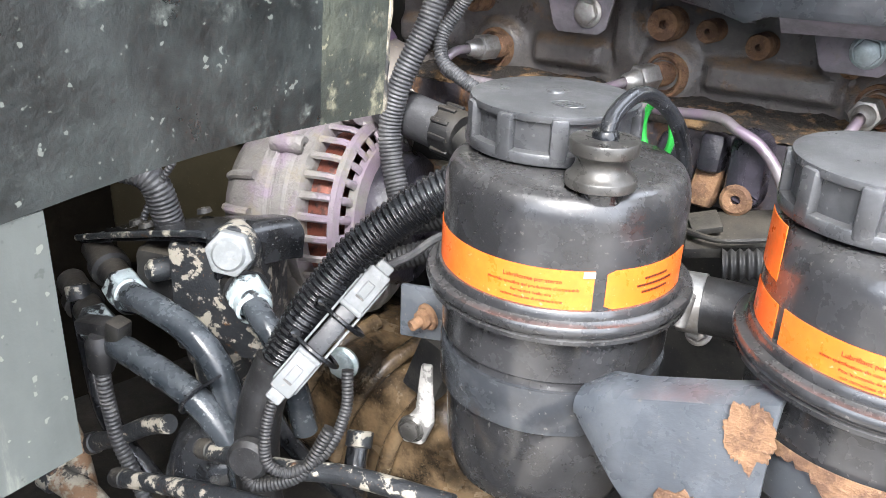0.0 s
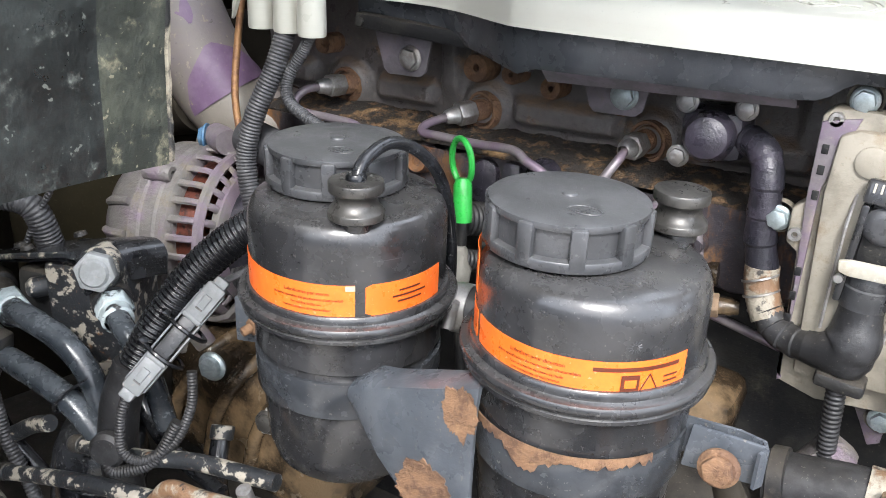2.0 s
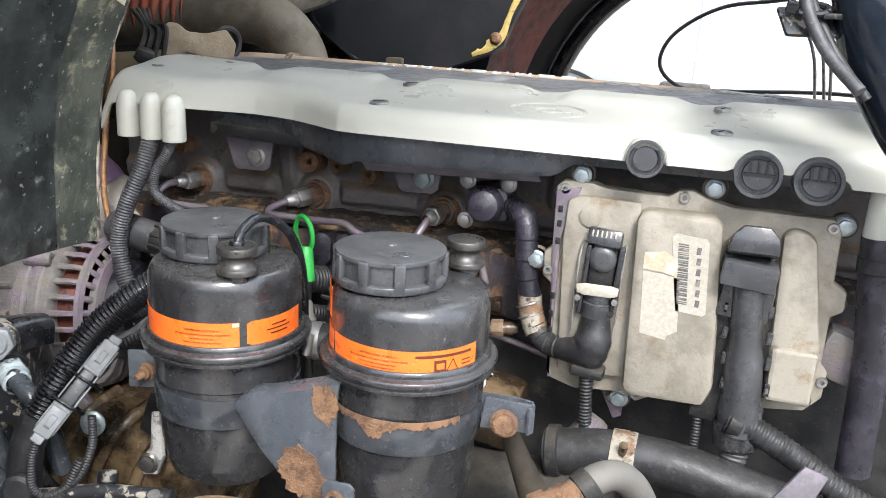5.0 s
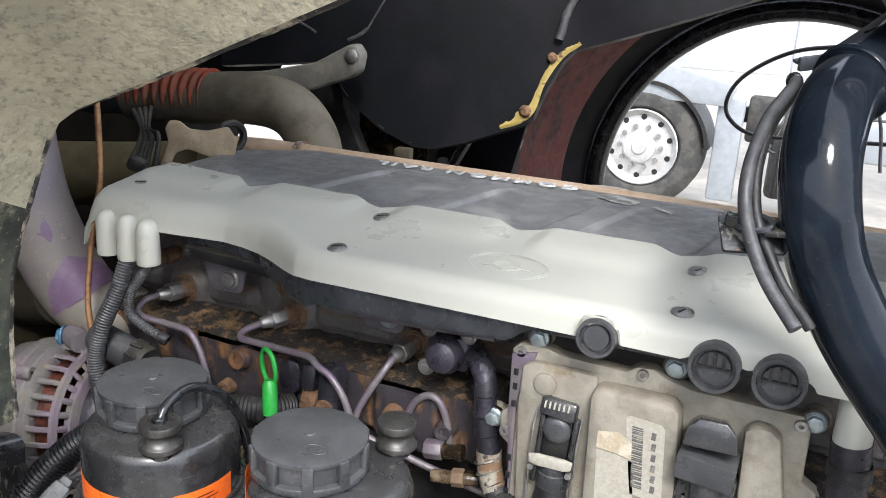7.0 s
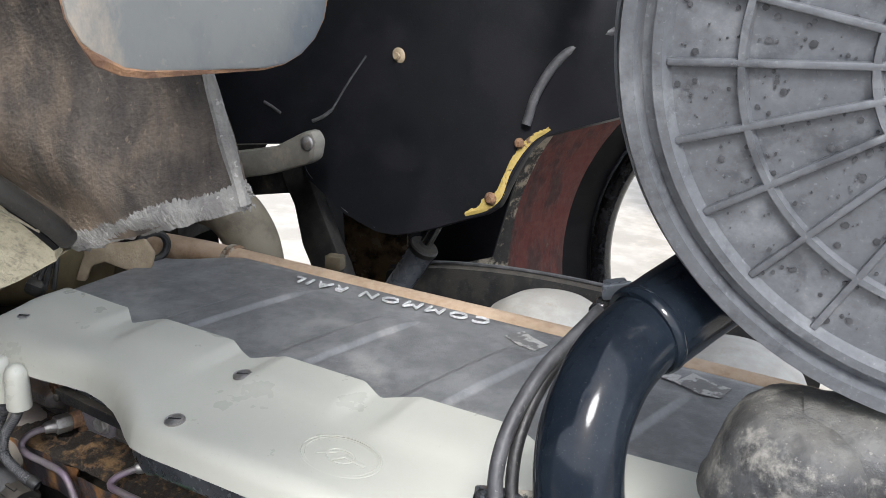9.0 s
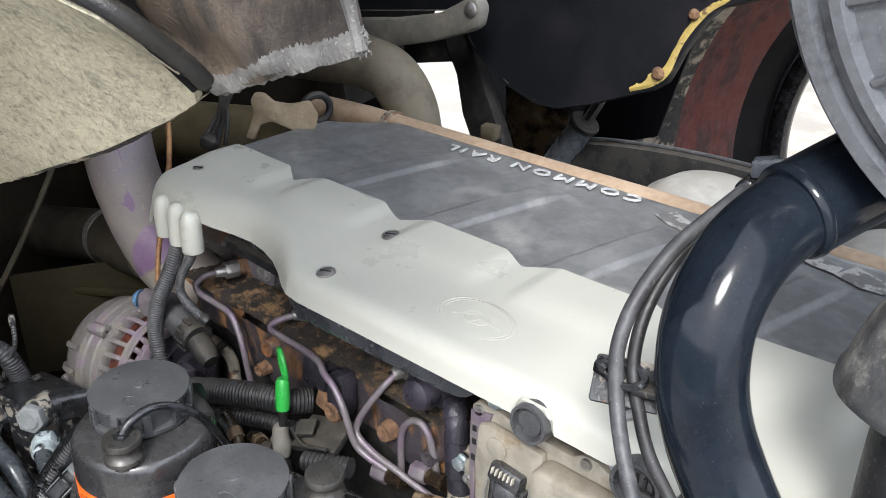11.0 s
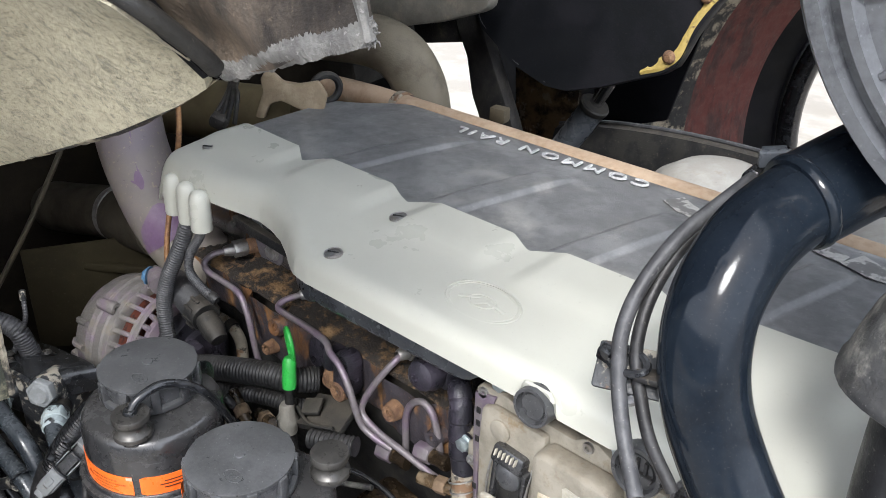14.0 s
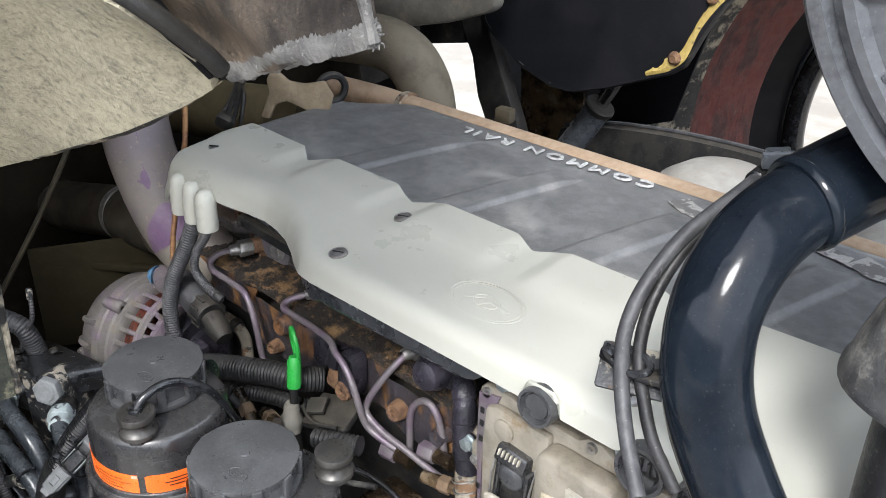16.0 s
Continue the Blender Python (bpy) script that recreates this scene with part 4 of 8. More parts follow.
part("warning_triangle", wm, "orangeink", lc)
for dz, w in ((0.0045, 8), (0.0075, 8)):
    label_strip(lc, R2[0], R2[1], R2[2] + 0.0005, 58, 58 + w, 1.2410 + dz, 1.2418 + dz, "orangeink", "print_bar", "")

burst = bmesh.new()
for k in range(12):
    a = 2 * math.pi * k / 12
    q = [tri(radians(42) * R2[2] + d * math.cos(a), 1.2665 + d * math.sin(a), -0.0004) for d in (0.0014, 0.0024, 0.0034)]
    sweep(burst, q, [0.0003] * 3, 5)
part("moulded_mark", burst, "cap", tank_b)

vent = thing("vent_hose", (-0.033, -0.199, 1.32), "thin black rubber vent hose looping from the plug", "hose")
part("hose_stub", lathe([(0.006, -0.003), (0.0062, 0.002), (0.005, 0.004), (0, 0.004)], (-0.033, -0.197, 1.3085), (0, 0, 1), 18), "gloss", vent)
part("rubber_tube", tube([(-0.033, -0.197, 1.309), (-0.0335, -0.188, 1.318), (-0.031, -0.168, 1.3235), (-0.026, -0.148, 1.316), (-0.021, -0.131, 1.299), (-0.020, -0.117, 1.272), (-0.024, -0.103, 1.235), (-0.03, -0.092, 1.18)], 0.0039, 14), "gloss", vent)


def tank_clamp():
    t = thing("tank_bracket", (0.02, -0.2, 1.12), "blue-black steel tank bracket with torn rusty edges", "bracket")
    for (cx, cy, r), z, m in ((R1, 1.1702, "clampblack"), (R2, 1.187, "clampblack")):
        part("clamp_band", lathe([(r * 0.93, -0.0125), (r * 0.97, -0.0128), (r * 0.975, -0.012), (r * 0.985, 0.011), (r * 0.98, 0.0125), (r * 0.93, 0.0125)], (cx, cy, z), (0, 0, 1), 64), m, t, "steel clamp band")
    # the wide folded plate between the tanks
    rows = []
    for i in range(25):
        f = i / 24
        x = -0.026 + 0.092 * f
        top = along(x, [(-0.026, 1.186), (-0.016, 1.193), (0.0, 1.199), (0.066, 1.224)])
        low = along(x, [(-0.026, 1.176), (0.012, 1.142), (0.05, 1.110), (0.066, 1.105)])
        y = along(x, [(-0.026, -0.2135), (0.0, -0.222), (0.04, -0.226), (0.066, -0.226)])
        row = [Vector((x + 0.002, y + 0.022, top + 0.002)), Vector((x, y + 0.006, top + 0.002)), Vector((x, y + 0.001, top))]
        row += [Vector((x, y - 0.002 * math.sin(math.pi * k / 8), top + (low - top) * k / 8)) for k in range(1, 9)]
        rows.append(row)
    part("folded_plate", sheet(rows, 0.0025), "bluesteel", t, "blue-black folded steel plate", sharp=50)
    # rust eaten patches, ragged
    def ragged(cx, cz, w, h, y, seed, name):
        rnd = random.Random(seed)
        pts = []
        for k in range(72):
            a = 2 * math.pi * k / 72
            f = 0.86 + 0.30 * noise.noise(Vector((2.2 * math.cos(a), 2.2 * math.sin(a), seed))) + 0.16 * noise.noise(Vector((9 * math.cos(a), 9 * math.sin(a), seed))) + 0.05 * rnd.random()
            pts.append((cx + w * f * math.cos(a), cz + h * f * math.sin(a)))
        return part(name, plate(pts, 0.0012, facing((0, y, 0), (0, -1, 0))), "rust", t, "flaking orange rust")
    ragged(0.037, 1.146, 0.0195, 0.024, -0.2272, 4, "rust_patch")
    ragged(0.052, 1.126, 0.014, 0.024, -0.2274, 6, "rust_patch")
    ragged(0.057, 1.207, 0.0115, 0.017, -0.2268, 7, "rust_patch")
    # rust eaten upper edge of the second band
    rnd = random.Random(3)
    lay = wrapped(R2[0], R2[1], R2[2] + 0.0008)
    rows = []
    for i in range(70):
        a = radians(-60 + 120 * i / 69) * R2[2]
        d = 0.003 + 0.004 * rnd.random() + 0.010 * math.exp(-((i - 33) / 6) ** 2) + 0.012 * math.exp(-((i - 2) / 6) ** 2)
        rows.append([lay(a, 1.2035, 0), lay(a, 1.2035 - d * 0.5, 0.0004), lay(a, 1.2035 - d, 0)])
    part("rust_edge", sheet(rows, 0.0008), "rust", t, "ragged rusty band edge")
    # bolted ears
    part("clamp_ear", plate([(0.160, 1.180), (0.200, 1.182), (0.2015, 1.206), (0.163, 1.207)], 0.003, facing((0, -0.172, 0), (0.05, -1, 0)), 0.001), "bluesteel", t)
    part("clamp_ear", sheet([[Vector((0.158, -0.158, z)), Vector((0.185, -0.155, z)), Vector((0.199, -0.158, z)), Vector((0.202, -0.166, z)), Vector((0.199, -0.172, z))] for z in (1.184, 1.195, 1.206)], 0.002), "bluesteel", t)
    bolt((0.181, -0.175, 1.192), (0.05, -1, 0.1), 0.0085, t, "rust", label="rusty clamp bolt")
    part("lower_tab", plate([(0.060, 1.110), (0.086, 1.110), (0.086, 1.147), (0.082, 1.151), (0.064, 1.150), (0.060, 1.146)], 0.003, facing((0, -0.235, 0), (0, -1, 0)), 0.0008), "bluesteel", t)
    part("rusty_eye", lathe([(0.0028, 0), (0.0036, 0.0022), (0.0068, 0.0022), (0.0072, 0)], (0.071, -0.2382, 1.137), (0, -1, 0), 20), "rust", t)
    part("clamp_ear", block((-0.153, -0.154, 1.1635), (0.036, 0.004, 0.036), (0, 0, 20), 0.0015), "bluesteel", t)
    bolt((-0.151, -0.158, 1.163), (-0.25, -1, -0.1), 0.0068, t, "rust", label="rusty clamp bolt", height=0.9)
    part("bolt_end", lathe([(0, 0.009), (0.0032, 0.009), (0.0036, 0.008), (0.0036, 0)], (-0.152, -0.162, 1.1625), (-0.35, -1, -0.25), 14), "rust", t, "rusty thread end")
    return t


tank_clamp()

oil_hose = thing("oil_hose_clip", (0.015, -0.12, 1.2), "worm-drive steel hose clip between the tanks", "hose clip")
part("clip_band", lathe([(0.0160, -0.006), (0.0168, -0.0058), (0.0168, 0.0058), (0.0160, 0.006)], (-0.004, -0.118, 1.204), (1, 0.15, 0.05), 32), "steel", oil_hose)
part("clip_screw", lathe([(0, -0.009), (0.0042, -0.009), (0.0042, 0.009), (0, 0.009)], (-0.003, -0.137, 1.208), (0.1, 0.2, 1), 12), "steel", oil_hose)
between = thing("rubber_hose", (-0.004, -0.118, 1.19), "black rubber hose joining both tanks", "hose")
part("hose", tube([(-0.05, -0.125, 1.200), (-0.004, -0.118, 1.204), (0.03, -0.113, 1.203), (0.07, -0.12, 1.20)], 0.0158, 22), "rubber", between)


def dipstick():
    t = thing("dipstick", (-0.075, 0.0, 1.15), "bright green dipstick handle with finger loop", "dipstick")
    loop = bmesh.new()
    c = Vector((-0.0785, 0.002, 1.260))
    sweep(loop, [c + Vector((-0.0125 * math.cos(a), 0.006 * math.cos(a) - 0.002 * math.sin(a), 0.019 * math.sin(a))) for a in [2 * math.pi * k / 40 for k in range(41)]], [0.0026] * 41, 8, False)
    part("finger_loop", loop, "green", t)
    part("handle", lathe([(0, 0), (0.0072, 0), (0.0078, 0.004), (0.0074, 0.03), (0.005, 0.035), (0, 0.035)], (-0.069, -0.009, 1.2145), (-0.15, 0.18, 1), 20), "green", t)
    part("guide_tube", tube([(-0.0685, -0.010, 1.217), (-0.069, -0.010, 1.185), (-0.068, -0.008, 1.12), (-0.06, -0.01, 1.05)], 0.0048, 12), "dark", t)
    part("guide_fitting", lathe([(0, -0.012), (0.011, -0.012), (0.012, -0.002), (0.0125, 0.004), (0.009, 0.010), (0.0085, 0.020), (0.006, 0.024), (0, 0.024)], (-0.070, -0.014, 1.172), (0.0, 0.05, 1), 20), "armgrey", t)
    return t


dipstick()


# ---------------------------------------------------------------- engine control unit
def control_unit():
    t = thing("engine_control_unit", (0.29, -0.02, 1.17), "dusty beige metal engine control unit on the engine's side", "control unit")
    hull = [(0.181, 1.165), (0.206, 1.158), (0.250, 1.163), (0.262, 1.156), (0.274, 1.163), (0.33, 1.166), (0.40, 1.176), (0.412, 1.19), (0.413, 1.215), (0.407, 1.222), (0.407, 1.262), (0.416, 1.268), (0.416, 1.284), (0.405, 1.291), (0.404, 1.332), (0.398, 1.343), (0.32, 1.343), (0.298, 1.348), (0.288, 1.353), (0.276, 1.352), (0.268, 1.346), (0.215, 1.347), (0.205, 1.350), (0.180, 1.350), (0.174, 1.344), (0.1745, 1.29), (0.168, 1.284), (0.168, 1.262), (0.176, 1.256), (0.179, 1.2)]
    part("base_plate", plate(hull, 0.014, FRONT(0, -0.008, 0), 0.0015), "ecu", t)
    part("purple_flange", plate([(0.1745, 1.341), (0.196, 1.346), (0.188, 1.322), (0.182, 1.30), (0.182, 1.20), (0.181, 1.172), (0.184, 1.168), (0.181, 1.165), (0.177, 1.26), (0.175, 1.29)], 0.003, FRONT(0, -0.0215, 0), 0.0008), "purple", t, "purple-tinged flange edge")
    for z in (1.325, 1.312, 1.296, 1.245, 1.228, 1.212):
        part("flange_slot", block((0.1795, -0.0246, z), (0.004, 0.0012, 0.006), (0, 0, 0), 0.0004), "dark", t)
    part("lower_block", plate(rounded(0.036, 0.048, 0.004), 0.020, FRONT(0.384, -0.0215, 1.212), 0.004), "ecu", t)
    part("left_step", plate([(0.186, 1.335), (0.196, 1.340), (0.248, 1.340), (0.254, 1.180), (0.190, 1.176), (0.184, 1.30)], 0.008, FRONT(0, -0.0215, 0), 0.003), "ecu", t)
    part("centre_dome", plate([(0.246, 1.330), (0.252, 1.337), (0.308, 1.338), (0.315, 1.331), (0.325, 1.19), (0.319, 1.172), (0.256, 1.170), (0.250, 1.178)], 0.022, FRONT(0, -0.0215, 0), 0.005), "ecu", t)
    part("right_dome", plate([(0.360, 1.328), (0.367, 1.334), (0.378, 1.333), (0.386, 1.327), (0.402, 1.24), (0.402, 1.194), (0.396, 1.188), (0.372, 1.190), (0.366, 1.196)], 0.016, FRONT(0, -0.0215, 0), 0.004), "ecu", t)
    part("round_boss", lathe([(0.0095, 0), (0.0095, 0.002), (0.0085, 0.0026), (0, 0.0026)], (0.2065, -0.0292, 1.323), (0, -1, 0), 28), "ecu", t)
    for x, z in ((0.182, 1.343), (0.281, 1.347), (0.397, 1.336), (0.173, 1.268), (0.41, 1.205), (0.262, 1.163)):
        part("housing_screw", lathe([(0.0015, 0.0012), (0.002, 0.003), (0.0042, 0.003), (0.0048, 0)], (x, -0.0215, z), (0, -1, 0), 16), "steel", t)
    for x, y, z, m in ((0.194, -0.008, 1.355, "zinc"), (0.304, -0.008, 1.356, "zinc"), (0.406, -0.006, 1.337, "zinc"), (0.409, -0.006, 1.271, "zinc"), (0.160, -0.008, 1.274, "zinc"), (0.247, -0.008, 1.154, "zinc"), (0.41, 0.0, 1.215, "rust"), (0.36, -0.008, 1.165, "zinc")):
        bolt((x, y - 0.008, z), (0, -1, 0), 0.0066, t, m, height=0.9)
        part("rubber_mount", lathe([(0.009, 0), (0.0105, 0.004), (0.009, 0.009), (0.0105, 0.012)], (x, y + 0.006, z), (0, -1, 0), 20), "ecu", t)
    # stickers
    s = part("barcode_sticker", plate([(0.276, 1.3185), (0.279, 1.3215), (0.3035, 1.3195), (0.306, 1.316), (0.3105, 1.256), (0.308, 1.2535), (0.286, 1.2555)], 0.0004, FRONT(0, -0.0436, 0)), "paper", t, "worn paper sticker with barcode")
    rnd = random.Random(11)
    z = 1.313
    while z > 1.262:
        h = rnd.choice((0.0006, 0.001, 0.0015))
        sh = (1.3185 - z) * 0.085
        part("print_bar", block((0.2855 + sh, -0.0442, z), (0.0085, 0.0003, h), (0, 2, 0)), "faded", s)
        z -= h + rnd.choice((0.0006, 0.0009))
    for k in range(6):
        part("print_bar", block((0.2985 + k * 0.0008, -0.0442, 1.309 - k * 0.009), (0.0035, 0.0003, 0.006), (0, 3, 0)), "faded", s)
    part("torn_sticker", plate([(0.256, 1.302), (0.272, 1.305), (0.283, 1.299), (0.286, 1.284), (0.272, 1.287), (0.256, 1.288)], 0.0005, FRONT(0, -0.0436, 0)), "tornpaper", t, "torn brown label")
    part("paper_sticker", plate([(0.2565, 1.286), (0.272, 1.2855), (0.286, 1.283), (0.290, 1.237), (0.282, 1.232), (0.281, 1.228), (0.2595, 1.231)], 0.0004, FRONT(0, -0.0436, 0)), "paper", t, "blank paper sticker")
    part("foot_bracket", plate([(0.224, 1.165), (0.252, 1.165), (0.250, 1.132), (0.243, 1.128), (0.236, 1.142)], 0.004, FRONT(0, -0.004, 0), 0.001), "alu", t)
    t.location, t.scale = (0.2937, 0.0067, 1.1579), (1.041, 1.041, 1.041)
    return t


control_unit()


def loom_plug_small():
    """The narrow black plug with its wire clip, elbow boot and taped branch."""
    t = thing("loom_connector", (0.22, -0.06, 1.2), "black engine loom connector with white wire clip", "connector")
    part("latch_block", block((0.2235, -0.046, 1.3165), (0.031, 0.036, 0.016), (-18, 4, 0), 0.003), "tank", t)
    for k in range(6):
        part("latch_rib", block((0.2135 + 0.004 * k, -0.0625, 1.3245), (0.0014, 0.006, 0.006), (-18, 4, 0), 0.0004), "paper", t, "worn pale latch rib")
    part("plug_body", block((0.2235, -0.042, 1.285), (0.024, 0.032, 0.056), (0, 4, 0), 0.004), "dark", t)
    for sx in (-0.0145, 0.0145):
        part("side_rail", block((0.2235 + sx, -0.046, 1.280), (0.005, 0.030, 0.066), (0, 4, 0), 0.0018), "tank", t)
        part("wire_clip", tube([(0.2235 + sx * 1.3, -0.05, 1.320), (0.2225 + sx * 1.36, -0.056, 1.30), (0.222 + sx * 1.36, -0.058, 1.285), (0.2215 + sx * 1.36, -0.058, 1.262), (0.2205 + sx * 1.3, -0.058, 1.225)], 0.0011, 8), "steel", t)
    part("plug_face", lathe([(0, 0.004), (0.006, 0.004), (0.010, 0.003), (0.0125, 0.0), (0.0125, -0.006)], (0.2235, -0.0595, 1.301), (0, -1, 0), 30), "cap", t, "round grey-black face")
    part("clip_bar", plate([(-0.018, -0.003), (-0.012, -0.005), (0.012, -0.005), (0.018, -0.003), (0.019, 0.004), (0.012, 0.0055), (-0.012, 0.0055), (-0.019, 0.004)], 0.004, facing((0.2225, -0.0635, 1.273), (0.05, -1, 0)), 0.001), "paper", t, "white clip bar")
    for sx in (-1, 1):
        part("clip_spring", lathe([(0, -0.002), (0.0028, -0.002), (0.0028, 0.002), (0, 0.002)], (0.2222 + sx * 0.0165, -0.064, 1.264), (0, -1, 0), 12), "steel", t)
    part("plug_neck", lathe([(0.0135, 0.0), (0.0142, 0.001), (0.0142, 0.014), (0.013, 0.015), (0.0135, 0.0165), (0.0135, 0.024), (0.012, 0.026)], (0.2222, -0.053, 1.244), (0.03, 0.05, 1), 30), "cap", t, "ringed grey-black neck")
    line, _ = smooth_path([(0.2222, -0.053, 1.250), (0.2225, -0.055, 1.234), (0.2225, -0.057, 1.222), (0.218, -0.058, 1.213), (0.207, -0.057, 1.209), (0.196, -0.055, 1.208)], 30)
    part("elbow_boot", sweep(bmesh.new(), line, [0.0132 + 0.0042 * math.exp(-((i - 15) / 7) ** 2) - 0.0022 * ease(i, 22, 30) for i in range(31)], 24), "rubber", t, "soft black elbow boot")
    part("boot_heel", lathe([(0, -0.017), (0.009, -0.016), (0.0145, -0.011), (0.0165, -0.002), (0.015, 0.006), (0.010, 0.012), (0, 0.013)], (0.222, -0.057, 1.213), (0.3, 0, 1), 28), "rubber", t)
    part("boot_collar", block((0.221, -0.057, 1.1935), (0.031, 0.028, 0.010), (0, 4, 0), 0.003), "dark", t)
    part("drop_conduit", corrugated([(0.220, -0.060, 1.192), (0.222, -0.060, 1.16), (0.224, -0.058, 1.13), (0.2245, -0.056, 1.108)], 0.0066, 0.0034, 0.0009), "rubber", t)
    # cloth tape wound round the branch, turn over turn
    branch, length = smooth_path([(0.200, -0.056, 1.208), (0.186, -0.050, 1.207), (0.174, -0.045, 1.210), (0.166, -0.041, 1.219)], 36)
    part("taped_branch", sweep(bmesh.new(), branch, [0.0112 - 0.0012 * ((i % 9) / 9) for i in range(37)], 20), "rubber", t, "cloth-taped branch", sharp=20)
    part("worn_sleeve", tube([(0.168, -0.042, 1.214), (0.161, -0.037, 1.226), (0.157, -0.034, 1.238), (0.156, -0.033, 1.248)], 0.0118, 18), "rustpipe", t, "worn dusty tape sleeve")
    for z, x in ((1.219, 0.164), (1.229, 0.1592), (1.240, 0.1565)):
        part("sleeve_wire", lathe([(0.0118, -0.0008), (0.0127, -0.0006), (0.0127, 0.0006), (0.0118, 0.0008)], (x, -0.0365, z), (-0.45, 0.2, 1), 20), "steel", t, "bare wire winding")
    riser, _ = smooth_path([(0.156, -0.033, 1.246), (0.151, -0.033, 1.268), (0.149, -0.033, 1.298), (0.146, -0.030, 1.317), (0.137, -0.023, 1.327), (0.122, -0.008, 1.326), (0.105, 0.01, 1.318)], 70)
    part("taped_branch", sweep(bmesh.new(), riser, [0.0112 - 0.0011 * ((i % 10) / 10) for i in range(71)], 20), "purplecast", t, "purple-black taped branch", sharp=20)
    t.location = (0.2185, -0.011, 1.1805)
    return t


loom_plug_small()


def loom_plug_large():
    t = thing("loom_connector", (0.34, -0.06, 1.15), "large black engine loom connector with long cable cover", "connector")
    part("latch_block", plate([(-0.019, -0.010), (0.019, -0.010), (0.017, 0.004), (0.010, 0.012), (-0.010, 0.012), (-0.017, 0.004)], 0.040, facing((0.336, -0.026, 1.318), (0.08, -1, 0.30)), 0.002), "tank", t, "sloped black latch block")
    part("cross_bar", block((0.338, -0.048, 1.3005), (0.042, 0.040, 0.020), (0, 5, 0), 0.002), "cap", t, "grey-black latch bar")
    part("plug_body", block((0.339, -0.036, 1.276), (0.041, 0.030, 0.032), (0, 5, 0), 0.003), "tank", t)
    rows = []
    for i in range(25):
        f = i / 24
        z = 1.291 - 0.128 * f
        x = 0.3395 + 0.0105 * f
        w = 0.0138 + 0.0022 * ease(f, 0.42, 0.5) + 0.002 * ease(f, 0.78, 0.82)
        rows.append([Vector((x + w * math.cos(a), -0.040 - (0.024 + 0.003 * ease(f, 0.42, 0.5)) * math.sin(a), z)) for a in [math.pi * k / 14 for k in range(15)]])
    part("cable_cover", sheet(rows, 0.0022), "cap", t, "long grey-black half-round cable cover", sharp=30)
    part("back_frame", block((0.330, -0.030, 1.232), (0.034, 0.022, 0.135), (0, 5, 0), 0.003), "dark", t, "black back frame")
    for sx, n in ((-1, 4), (1, 4)):
        for k in range(n):
            part("cover_latch", block((0.342 + sx * 0.0172 + 0.0022 * k, -0.046, 1.270 - 0.022 * k), (0.0045, 0.010, 0.010), (0, 5, 0), 0.001), "tank", t)
            part("latch_eye", block((0.342 + sx * 0.0172 + 0.0022 * k, -0.0515, 1.270 - 0.022 * k), (0.0022, 0.002, 0.004), (0, 5, 0)), "conduit", t)
    part("cover_collar", lathe([(0.0165, 0), (0.019, 0.003), (0.0195, 0.022), (0.0175, 0.025)], (0.3495, -0.044, 1.146), (-0.08, 0, 1), 30), "tank", t)
    part("outlet_conduit", corrugated([(0.350, -0.046, 1.160), (0.348, -0.05, 1.135), (0.340, -0.055, 1.112), (0.328, -0.052, 1.105), (0.318, -0.046, 1.103)], 0.0118, 0.0042, 0.0014), "conduit", t, "grey-black corrugated conduit")
    part("thin_conduit", corrugated([(0.322, -0.048, 1.100), (0.317, -0.044, 1.112), (0.316, -0.038, 1.15), (0.316, -0.03, 1.19)], 0.0042, 0.0028, 0.0007, 12), "rubber", t, "thin black corrugated conduit")
    t.location, t.scale = (0.3467, -0.0265, 1.1297), (1.05, 0.8, 1.064)
    return t


loom_plug_large()

sensor = thing("intake_sensor", (0.10, 0.03, 1.29), "purple-black intake sensor housing below the cover", "sensor")
part("housing", block((0.103, 0.045, 1.308), (0.044, 0.04, 0.036), (0, -4, 0), 0.008), "purplecast", sensor)
part("dome", lathe([(0.017, 0), (0.018, 0.01), (0.014, 0.02), (0.006, 0.024), (0, 0.0245)], (0.103, 0.028, 1.309), (0.05, -1, 0.1), 28), "purplecast", sensor)
for x, z in ((0.084, 1.330), (0.124, 1.331), (0.083, 1.291)):
    bolt((x, 0.024, z), (0, -1, 0), 0.0062, sensor, "steel")


